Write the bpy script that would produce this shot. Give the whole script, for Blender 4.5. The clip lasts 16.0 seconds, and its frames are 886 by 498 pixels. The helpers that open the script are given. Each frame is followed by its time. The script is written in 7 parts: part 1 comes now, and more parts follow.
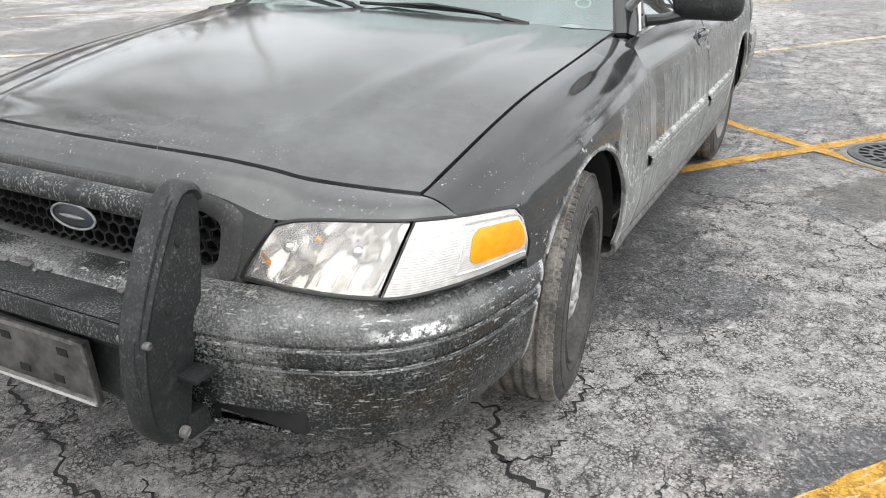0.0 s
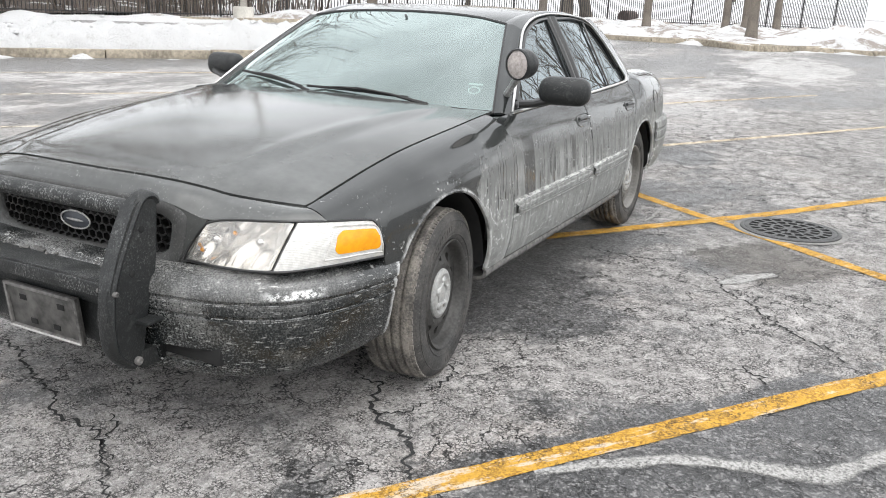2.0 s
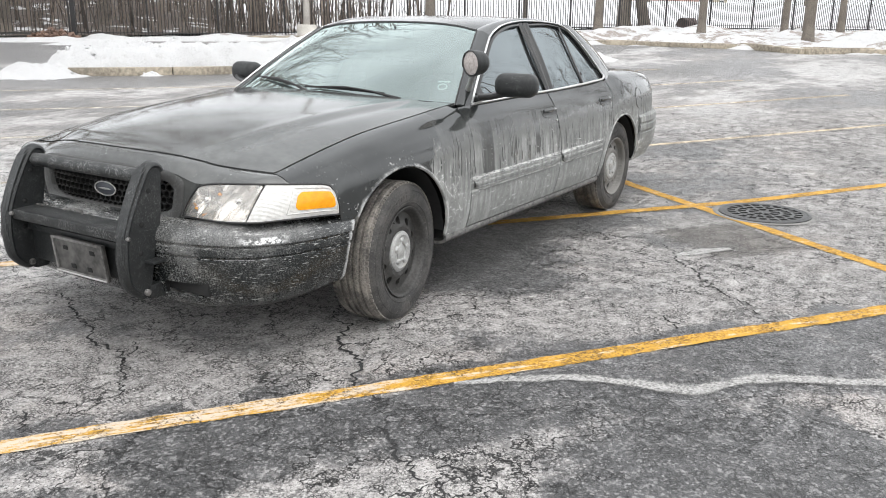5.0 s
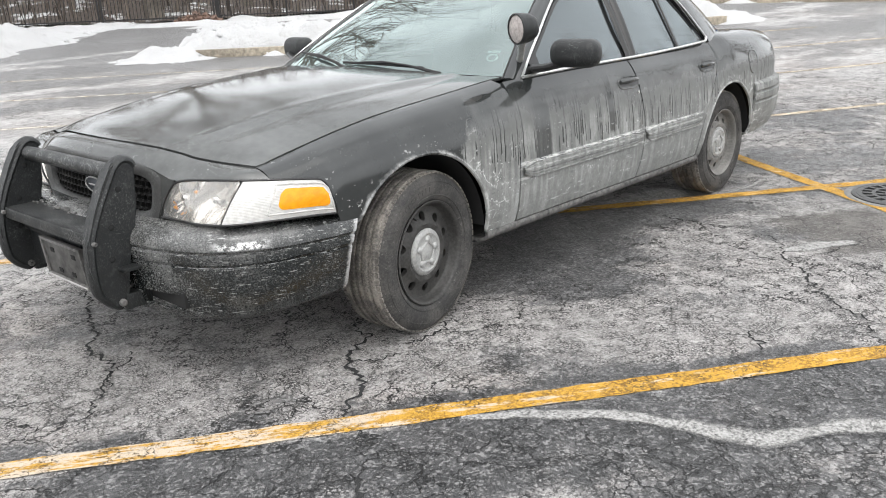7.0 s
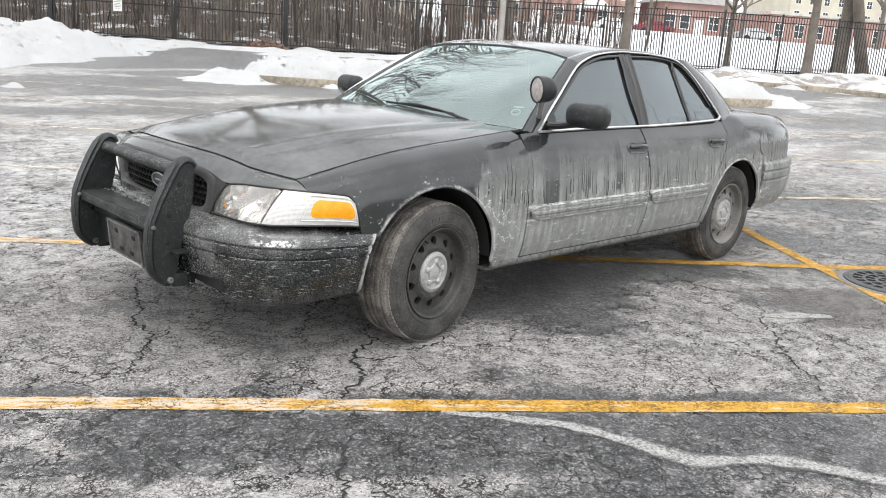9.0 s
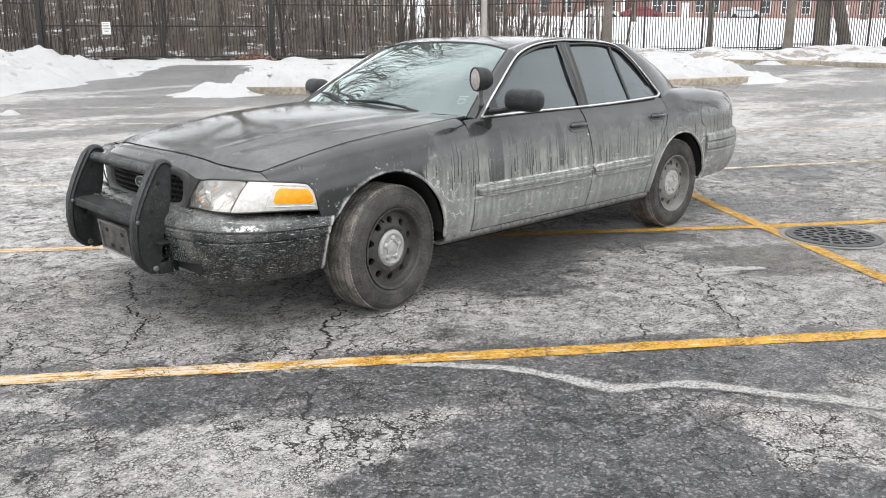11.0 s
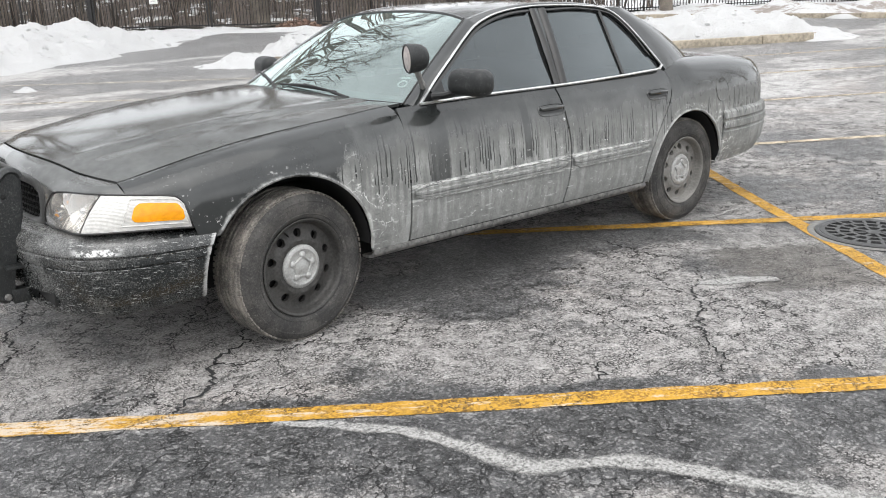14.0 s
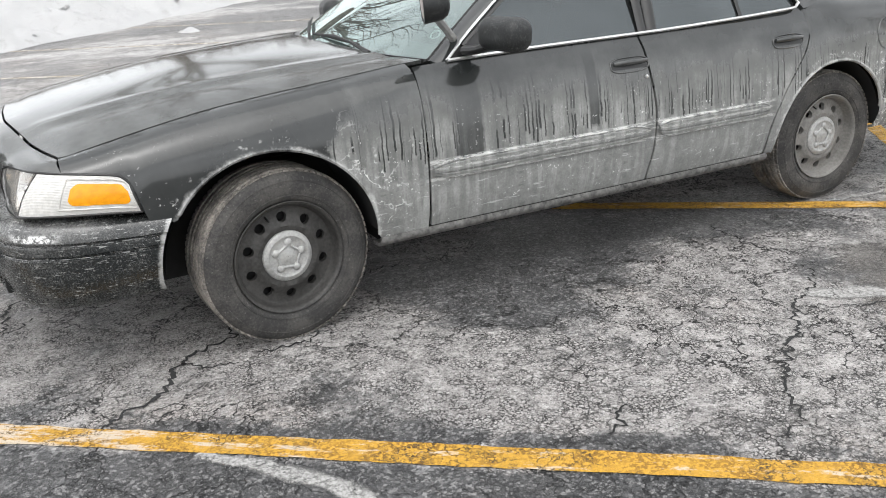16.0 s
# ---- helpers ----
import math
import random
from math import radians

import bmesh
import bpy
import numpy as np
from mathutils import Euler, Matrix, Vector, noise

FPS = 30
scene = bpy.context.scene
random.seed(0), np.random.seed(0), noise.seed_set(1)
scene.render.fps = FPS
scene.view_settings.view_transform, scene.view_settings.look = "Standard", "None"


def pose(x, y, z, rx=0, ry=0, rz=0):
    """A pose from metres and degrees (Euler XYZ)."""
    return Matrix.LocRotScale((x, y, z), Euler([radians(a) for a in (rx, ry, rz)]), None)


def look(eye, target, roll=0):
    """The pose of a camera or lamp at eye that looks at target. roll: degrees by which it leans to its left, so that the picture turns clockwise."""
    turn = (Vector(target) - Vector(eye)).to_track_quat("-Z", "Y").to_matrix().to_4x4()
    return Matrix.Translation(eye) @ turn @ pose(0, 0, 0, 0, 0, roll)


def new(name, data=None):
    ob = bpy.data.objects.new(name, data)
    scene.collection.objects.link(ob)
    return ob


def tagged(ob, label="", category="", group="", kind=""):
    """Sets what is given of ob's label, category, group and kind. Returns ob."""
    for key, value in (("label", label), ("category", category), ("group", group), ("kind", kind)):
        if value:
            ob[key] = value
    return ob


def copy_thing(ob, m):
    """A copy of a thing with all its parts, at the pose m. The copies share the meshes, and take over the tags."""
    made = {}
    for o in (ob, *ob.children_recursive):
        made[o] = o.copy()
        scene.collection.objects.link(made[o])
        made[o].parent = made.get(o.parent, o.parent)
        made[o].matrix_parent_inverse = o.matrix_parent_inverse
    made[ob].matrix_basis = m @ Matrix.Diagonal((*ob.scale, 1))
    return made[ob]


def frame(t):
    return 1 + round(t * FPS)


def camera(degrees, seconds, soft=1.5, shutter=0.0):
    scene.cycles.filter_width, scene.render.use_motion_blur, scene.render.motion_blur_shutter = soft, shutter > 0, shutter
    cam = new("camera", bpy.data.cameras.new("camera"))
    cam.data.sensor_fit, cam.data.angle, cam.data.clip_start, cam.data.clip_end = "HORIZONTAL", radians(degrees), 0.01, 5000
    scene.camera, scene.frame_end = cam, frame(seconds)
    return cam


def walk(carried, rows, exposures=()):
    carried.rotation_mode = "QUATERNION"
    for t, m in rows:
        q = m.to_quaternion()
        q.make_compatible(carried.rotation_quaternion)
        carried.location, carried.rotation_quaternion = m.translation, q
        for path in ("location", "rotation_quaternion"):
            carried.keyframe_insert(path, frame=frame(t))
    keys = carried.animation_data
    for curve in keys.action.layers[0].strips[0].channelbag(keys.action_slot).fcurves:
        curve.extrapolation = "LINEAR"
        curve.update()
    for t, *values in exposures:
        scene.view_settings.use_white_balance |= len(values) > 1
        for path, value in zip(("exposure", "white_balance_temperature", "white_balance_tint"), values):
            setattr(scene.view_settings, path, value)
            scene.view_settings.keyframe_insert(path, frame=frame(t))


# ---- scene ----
cam = camera(55.9, 16.0, 1.0)
PATH = [
    (0, (3.633, 1.563, 1.357), (1.97, 0.749, 0.601), 0.9),
    (0.5, (3.74, 1.753, 1.371), (2.093, 0.88, 0.647), 1.8),
    (1, (3.821, 1.995, 1.364), (2.157, 1.131, 0.665), 2.3),
    (1.5, (4.013, 2.169, 1.407), (2.31, 1.307, 0.812), 0.2),
    (2, (4.246, 2.339, 1.429), (2.534, 1.47, 0.869), 2.4),
    (2.5, (4.378, 2.578, 1.415), (2.684, 1.662, 0.873), 2.8),
    (3, (4.504, 2.776, 1.379), (2.938, 1.727, 0.709), -1.4),
    (3.5, (4.706, 2.856, 1.382), (3.141, 1.777, 0.759), -1.3),
    (4, (4.875, 2.933, 1.407), (3.325, 1.83, 0.791), -0.5),
    (4.5, (4.813, 3.047, 1.423), (3.199, 2.002, 0.873), 0.4),
    (4.7, (4.744, 3.127, 1.424), (3.105, 2.114, 0.889), 0.5),
    (6.8, (3.925, 3.198, 1.4), (2.49, 1.93, 0.822), -0.1),
    (7, (3.851, 3.218, 1.377), (2.446, 1.925, 0.782), -2.2),
    (7.5, (3.837, 3.239, 1.381), (2.505, 1.878, 0.769), -3.8),
    (8, (3.95, 3.331, 1.37), (2.61, 1.972, 0.771), -0.8),
    (8.5, (4.048, 3.468, 1.373), (2.74, 2.07, 0.794), -0.3),
    (9, (4.124, 3.655, 1.414), (2.758, 2.279, 0.925), 4.1),
    (9.5, (4.218, 3.876, 1.413), (2.841, 2.51, 0.929), 3.1),
    (9.7, (4.276, 3.932, 1.41), (2.906, 2.566, 0.904), 0.6),
    (11.8, (4.281, 4.249, 1.422), (2.945, 2.84, 0.943), 0.0),
    (12, (4.211, 4.246, 1.42), (2.9, 2.815, 0.934), -0.1),
    (12.5, (3.991, 4.179, 1.421), (2.517, 2.931, 0.904), -0.5),
    (13, (3.791, 4.055, 1.429), (2.309, 2.824, 0.895), -0.6),
    (13.5, (3.477, 4.048, 1.455), (2.29, 2.532, 0.911), -0.4),
    (14, (3.221, 4.05, 1.457), (2.004, 2.571, 0.883), -1.5),
    (14.5, (2.941, 3.947, 1.468), (1.676, 2.506, 0.901), -1.3),
    (15, (2.674, 3.885, 1.462), (1.434, 2.425, 0.887), -1.9),
    (15.5, (2.402, 3.907, 1.47), (1.542, 2.22, 0.826), -3.6),
    (16, (2.2, 3.859, 1.438), (1.4, 2.166, 0.735), -3.6),
]
walk(cam, [(t, look(eye, target, roll)) for t, eye, target, roll in PATH], exposures=[(0.0, 0.08), (2.0, 0.04), (4.5, 0.0), (7.0, 0.02), (9.5, -0.03), (12.0, -0.08), (16.0, -0.08)])

import functools

# ---------------------------------------------------------------- world and light
world = bpy.data.worlds.new("overcast_sky")
scene.world = world
world.use_nodes = True
wn, wl = world.node_tree.nodes, world.node_tree.links
SUN_EL, SUN_ROT = 1.15, 0.75
sky = wn.new("ShaderNodeTexSky")
sky.sky_type, sky.sun_disc = "NISHITA", False
sky.sun_elevation, sky.sun_rotation = SUN_EL, SUN_ROT
sky.dust_density = 4.0
wash = wn.new("ShaderNodeHueSaturation")
wash.inputs["Saturation"].default_value = 0.12
wash.inputs["Value"].default_value = 0.09
wl.new(sky.outputs[0], wash.inputs["Color"])
cloud = wn.new("ShaderNodeMix")
cloud.data_type, cloud.blend_type = "RGBA", "ADD"
cloud.inputs["Factor"].default_value = 1.0
cloud.inputs["B"].default_value = (0.755, 0.775, 0.80, 1)
wl.new(wash.outputs[0], cloud.inputs["A"])
where = wn.new("ShaderNodeTexCoord")
drift = wn.new("ShaderNodeTexNoise")
drift.inputs["Scale"].default_value, drift.inputs["Detail"].default_value = 3.5, 5.0
wl.new(where.outputs["Generated"], drift.inputs["Vector"])
even = wn.new("ShaderNodeMapRange")
even.inputs["From Min"].default_value, even.inputs["From Max"].default_value = 0.3, 0.7
even.inputs["To Min"].default_value, even.inputs["To Max"].default_value = 0.80, 1.20
wl.new(drift.outputs["Fac"], even.inputs["Value"])
layer = wn.new("ShaderNodeMix")
layer.data_type, layer.blend_type = "RGBA", "MULTIPLY"
layer.inputs["Factor"].default_value = 1.0
wl.new(cloud.outputs["Result"], layer.inputs["A"])
wl.new(even.outputs["Result"], layer.inputs["B"])
back = wn["Background"]
back.inputs["Strength"].default_value = 1.70
wl.new(layer.outputs["Result"], back.inputs["Color"])

sun = new("sun", bpy.data.lights.new("sun", "SUN"))
sun.data.energy, sun.data.angle, sun.data.color = 0.95, radians(75), (1.0, 0.97, 0.92)
sun.matrix_world = look((20 * math.sin(SUN_ROT), 20 * math.cos(SUN_ROT), 20 * math.tan(SUN_EL)), (0, 0, 0))


# ---------------------------------------------------------------- material helpers
class Nodes:
    """A material and short ways to add its nodes."""

    def __init__(self, name):
        self.mat = bpy.data.materials.new(name)
        self.mat.use_nodes = True
        self.nt = self.mat.node_tree
        self.bsdf = self.nt.nodes["Principled BSDF"]
        self.out = self.nt.nodes["Material Output"]
        self.place = self.nt.nodes.new("ShaderNodeTexCoord").outputs["Object"]

    def put(self, socket, value):
        if isinstance(value, bpy.types.NodeSocket):
            self.nt.links.new(value, socket)
        elif value is not None:
            if isinstance(value, (tuple, list)) and len(value) == 3 and socket.type == "RGBA":
                value = (*value, 1)
            socket.default_value = value

    def set(self, **kw):
        for key, value in kw.items():
            self.put(self.bsdf.inputs[key.replace("_", " ")], value)
        return self

    def noise(self, scale, detail=4, rough=0.55, vec=None, out=0):
        n = self.nt.nodes.new("ShaderNodeTexNoise")
        self.put(n.inputs["Vector"], vec or self.place)
        n.inputs["Scale"].default_value, n.inputs["Detail"].default_value, n.inputs["Roughness"].default_value = scale, detail, rough
        return n.outputs[out]

    def voronoi(self, scale, feature="DISTANCE_TO_EDGE", vec=None):
        n = self.nt.nodes.new("ShaderNodeTexVoronoi")
        n.feature = feature
        self.put(n.inputs["Vector"], vec or self.place)
        n.inputs["Scale"].default_value = scale
        return n.outputs["Distance"]

    def maths(self, op, a, b=None, clamp=False):
        n = self.nt.nodes.new("ShaderNodeMath")
        n.operation, n.use_clamp = op, clamp
        self.put(n.inputs[0], a)
        self.put(n.inputs[1], b)
        return n.outputs[0]

    def step(self, v, lo, hi):
        """0 below lo, 1 above hi, smooth between (lo may be the larger)."""
        n = self.nt.nodes.new("ShaderNodeMapRange")
        n.interpolation_type = "SMOOTHSTEP"
        self.put(n.inputs["Value"], v)
        a, b, c, d = (lo, hi, 0.0, 1.0) if lo < hi else (hi, lo, 1.0, 0.0)
        n.inputs["From Min"].default_value, n.inputs["From Max"].default_value = a, b
        n.inputs["To Min"].default_value, n.inputs["To Max"].default_value = c, d
        return n.outputs["Result"]

    def mix(self, fac, a, b):
        n = self.nt.nodes.new("ShaderNodeMix")
        n.data_type = "RGBA"
        self.put(n.inputs["Factor"], fac)
        self.put(n.inputs["A"], (*a, 1) if isinstance(a, tuple) else a)
        self.put(n.inputs["B"], (*b, 1) if isinstance(b, tuple) else b)
        return n.outputs["Result"]

    def blend(self, fac, a, b):
        n = self.nt.nodes.new("ShaderNodeMix")
        self.put(n.inputs["Factor"], fac)
        self.put(n.inputs["A"], a)
        self.put(n.inputs["B"], b)
        return n.outputs["Result"]

    def axes(self, vec=None):
        n = self.nt.nodes.new("ShaderNodeSeparateXYZ")
        self.put(n.inputs[0], vec or self.place)
        return n.outputs

    def stretch(self, sx, sy, sz, turn=0.0):
        n = self.nt.nodes.new("ShaderNodeMapping")
        self.put(n.inputs["Vector"], self.place)
        n.inputs["Rotation"].default_value = (0, 0, turn)
        n.inputs["Scale"].default_value = (sx, sy, sz)
        return n.outputs[0]

    def bump(self, height, strength=0.3, distance=0.01, below=None):
        n = self.nt.nodes.new("ShaderNodeBump")
        n.inputs["Strength"].default_value, n.inputs["Distance"].default_value = strength, distance
        self.put(n.inputs["Height"], height)
        self.put(n.inputs["Normal"], below)
        self.put(self.bsdf.inputs["Normal"], n.outputs[0])
        return n.outputs[0]

    def dice(self, v, seed=0.0):
        """A random number for each value."""
        n = self.nt.nodes.new("ShaderNodeTexWhiteNoise")
        n.noise_dimensions = "1D"
        self.put(n.inputs["W"], self.maths("ADD", v, seed))
        return n.outputs["Value"]

    def random(self):
        return self.nt.nodes.new("ShaderNodeObjectInfo").outputs["Random"]


def pane_material(name, tint, rough=0.0, film=0.0, sheen=(1, 1, 1), share=0.09):
    """Sheet glass: tinted light through it, mirror light off it by Fresnel, and a film of dried road dust."""
    m = Nodes(name)
    clear = m.nt.nodes.new("ShaderNodeBsdfTransparent")
    clear.inputs[0].default_value = (*tint, 1)
    shine = m.nt.nodes.new("ShaderNodeBsdfGlossy")
    shine.inputs["Roughness"].default_value = rough
    shine.inputs["Color"].default_value = (*sheen, 1)
    lean = m.nt.nodes.new("ShaderNodeLayerWeight")
    lean.inputs["Blend"].default_value = 0.5
    mirror_share = m.maths("ADD", share, m.maths("MULTIPLY", m.maths("POWER", lean.outputs["Facing"], 3.2), 0.9), True)
    both = m.nt.nodes.new("ShaderNodeMixShader")
    m.put(both.inputs[0], mirror_share)
    m.put(both.inputs[1], clear.outputs[0])
    m.put(both.inputs[2], shine.outputs[0])
    if film:
        dust = m.nt.nodes.new("ShaderNodeBsdfDiffuse")
        dust.inputs[0].default_value = (*(min(0.9, 0.18 + 0.78 * c) for c in tint), 1)
        coat = m.nt.nodes.new("ShaderNodeMixShader")
        m.put(coat.inputs[0], m.maths("MULTIPLY", m.blend(m.noise(4, 5), 0.6, 1.4), film))
        m.put(coat.inputs[1], both.outputs[0])
        m.put(coat.inputs[2], dust.outputs[0])
        both = coat
    m.put(m.out.inputs[0], both.outputs[0])
    m.mat.surface_render_method = "BLENDED"
    return m.mat


def plain(name, colour, rough=0.6, metal=0.0, grain=60.0, vary=0.35, bump=0.15):
    """A plain stuff with grain and slow stains."""
    m = Nodes(name)
    a = m.noise(grain, 5)
    b = m.noise(grain / 14, 3)
    tone = m.maths("ADD", m.maths("MULTIPLY", a, 0.5), m.maths("MULTIPLY", b, 0.5))
    dark = tuple(c * (1 - vary) for c in colour)
    light = tuple(min(1, c * (1 + vary)) for c in colour)
    m.set(Base_Color=m.mix(m.step(tone, 0.3, 0.7), dark, light), Roughness=rough, Metallic=metal)
    m.bump(a, bump, 0.004)
    return m.mat


# ---------------------------------------------------------------- materials: the car
def make_paint_top(name):
    """Black lacquer dulled by a thin even haze of dried salt, on the panels that face the sky."""
    m = Nodes(name)
    x, y, z = m.axes()
    mul = lambda *v: functools.reduce(lambda a, b: m.maths("MULTIPLY", a, b), v)
    cloud = m.noise(4, 5)
    bonnet = mul(m.step(z, 0.56, 0.60), m.step(x, 0.70, 0.85))
    haze = mul(m.blend(m.step(cloud, 0.3, 0.75), 0.065, 0.115), m.blend(bonnet, 0.7, 1.5))
    fleck = mul(m.step(m.noise(150, 2, 0.5), 0.66, 0.70), m.step(m.noise(14, 3), 0.46, 0.60), m.step(x, 2.1, 2.34))
    base = m.mix(haze, (0.0075, 0.0092, 0.0092), m.mix(m.noise(26, 5), (0.27, 0.272, 0.262), (0.52, 0.524, 0.505)))
    base = m.mix(mul(fleck, 0.3), base, (0.66, 0.66, 0.64))
    m.set(Base_Color=base, Roughness=m.blend(cloud, 0.085, 0.155), Specular_IOR_Level=0.66)
    m.bump(m.noise(120, 3, 0.6), 0.012, 0.002)
    return m.mat


def make_paint(name):
    """Black lacquer under road dust: a dried film cut by drips on the sides, thick and grey low down."""
    m = Nodes(name)
    x, y, z = m.axes()
    one_less = lambda v: m.maths("SUBTRACT", 1.0, v)
    mul = lambda *v: functools.reduce(lambda a, b: m.maths("MULTIPLY", a, b), v)
    add = lambda *v: functools.reduce(lambda a, b: m.maths("ADD", a, b), v)
    top = lambda *v: functools.reduce(lambda a, b: m.maths("MAXIMUM", a, b), v)
    less = lambda a, b: m.maths("SUBTRACT", a, b)
    around = lambda v, k: mul(less(v, 0.5), k)
    n3, n5, n8, n14, n26 = m.noise(3.4, 5, 0.65), m.noise(5, 4), m.noise(8, 5, 0.7), m.noise(14, 4, 0.65), m.noise(26, 5)
    n70 = m.noise(64, 4, 0.65)
    hang = m.noise(1.0, 3, 0.6, m.stretch(30, 6, 2.0))
    sway = add(x, around(m.noise(1.0, 2, 0.5, m.stretch(9, 2, 16)), 0.016))

    def runs(per, seed, share, high, span, low, low_span, half):
        """Single trickles of water: each has its own place, head, foot and width."""
        u = add(mul(sway, per), seed)
        cell = m.maths("FLOOR", u)
        off = m.maths("ABSOLUTE", less(m.maths("FRACT", u), 0.5))
        head = less(high, mul(m.dice(cell, 11.3), span))
        foot = add(low, mul(m.dice(cell, 29.1), low_span))
        line = m.step(less(off, mul(m.dice(cell, 47.9), half)), 0.03, -0.03)
        return mul(line, m.step(less(z, head), 0.03, -0.05), m.step(less(z, foot), -0.004, 0.008), m.step(m.dice(cell, 71.3), share, share - 0.01))

    # the bow is clean: the film begins behind the front wheel, with a ragged edge
    behind = m.step(add(x, around(n8, 0.16), mul(m.step(z, 0.70, 0.90), 0.10)), 1.285, 1.245)
    beads = m.step(m.noise(120, 3, 0.6), 0.42, 0.58)
    coarse = m.step(n5, 0.3, 0.7)
    # upper film between waist and moulding
    zz = add(z, around(n3, 0.16), around(hang, 0.11))
    waist = add(mul(m.step(zz, 0.97, 0.86), 0.06), mul(m.step(zz, 0.90, 0.80), 0.14), mul(m.step(zz, 0.83, 0.71), 0.26))
    pale = mul(waist, m.blend(m.step(hang, 0.36, 0.62), 0.70, 1.2), m.blend(coarse, 0.80, 1.12), m.blend(beads, 0.90, 1.06))
    wet = mul(top(runs(52, 0.3, 0.66, 0.89, 0.18, 0.600, 0.05, 0.20), runs(29, 5.2, 0.60, 0.90, 0.20, 0.598, 0.12, 0.15)), m.step(n3, 0.36, 0.46))
    front_clean = mul(m.step(add(x, around(n8, 0.03)), 0.612, 0.632), m.step(add(x, around(hang, 0.20)), 0.83, 0.72), m.step(z, 0.592, 0.615))
    back_clean = mul(m.step(add(x, around(n8, 0.02)), 0.050, 0.058), m.step(add(x, around(n8, 0.02)), 0.112, 0.100), m.step(add(z, around(n14, 0.05)), 0.625, 0.650))
    pale = mul(pale, one_less(top(mul(wet, 0.92), mul(top(front_clean, back_clean), m.step(y, 0.3, 0.5), 0.80))))
    # lower film: even, thick, scraped by slush, weaker and darker towards the door bottoms
    low = m.step(add(z, around(n8, 0.05)), 0.600, 0.545)
    slush = m.noise(1.0, 4, 0.65, m.stretch(6, 6, 60))
    scrape = mul(m.step(slush, 0.60, 0.63), m.step(n3, 0.44, 0.52))
    low = mul(low, m.blend(n14, 0.30, 0.56), m.blend(beads, 0.90, 1.06), one_less(mul(scrape, 0.80)), m.blend(m.step(add(z, around(n8, 0.05)), 0.315, 0.352), 0.28, 1.0))
    film = mul(top(pale, low), behind)
    film = add(top(film, mul(m.step(x, -1.70, -1.86), m.step(z, 0.74, 0.62), m.blend(coarse, 0.20, 0.36))), m.blend(coarse, 0.020, 0.045))
    base = m.mix(film, (0.0065, 0.0082, 0.0084), m.mix(n26, (0.30, 0.303, 0.292), (0.58, 0.585, 0.565)))
    # dried salt: flecks, rims along the wheel arches, threads of splash behind the wheel, edges of the mouldings
    salt = mul(m.step(m.noise(95, 2, 0.5), 0.655, 0.69), m.step(n14, 0.48, 0.60), m.step(add(z, mul(n5, 0.34)), 1.06, 0.80), 0.8)
    thread = mul(m.step(m.maths("ABSOLUTE", less(m.noise(11, 3, 0.5), 0.5)), 0.018, 0.006), m.step(n26, 0.44, 0.56))
    for cx, cz in ((1.50, 0.352), (-1.415, 0.335)):
        far = m.maths("SQRT", add(m.maths("POWER", less(x, cx), 2.0), m.maths("POWER", less(z, cz), 2.0)))
        rim = mul(m.step(add(far, mul(n14, 0.05)), 0.446, 0.432), m.step(far, 0.39, 0.40), m.step(n8, 0.38, 0.64), 0.42)
        crest = mul(m.step(add(far, around(n26, 0.05)), 0.455, 0.443), m.step(far, 0.415, 0.430), m.step(n14, 0.50, 0.60), m.step(n70, 0.50, 0.60), m.step(z, cz + 0.22, cz + 0.30), 0.5)
        splash = mul(thread, m.step(far, 0.62, 0.44), m.step(x, cx - 0.22, cx - 0.34), 0.8)
        salt = top(salt, rim, crest, splash)
    ledge = top(mul(m.step(z, 0.594, 0.600), m.step(z, 0.618, 0.609)), mul(m.step(z, 0.526, 0.532), m.step(z, 0.545, 0.538)), mul(m.step(z, 0.572, 0.576), m.step(z, 0.586, 0.581), 0.7))
    ledge = mul(ledge, m.step(m.noise(1.0, 5, 0.75, m.stretch(26, 26, 120)), 0.43, 0.56), m.step(x, 0.90, 0.86), m.step(x, -1.0, -0.94))
    salt = top(salt, mul(ledge, 0.55), mul(m.step(slush, 0.36, 0.32), m.step(z, 0.55, 0.50), behind, 0.4))
    base = m.mix(salt, base, (0.68, 0.68, 0.66))
    cover = m.maths("ADD", m.step(film, 0.10, 0.40), salt, True)
    m.set(Base_Color=base, Roughness=m.blend(cover, 0.08, 0.85), Specular_IOR_Level=m.blend(cover, 0.66, 0.2))
    m.bump(add(film, mul(salt, 2.0)), 0.16, 0.003)
    return m.mat


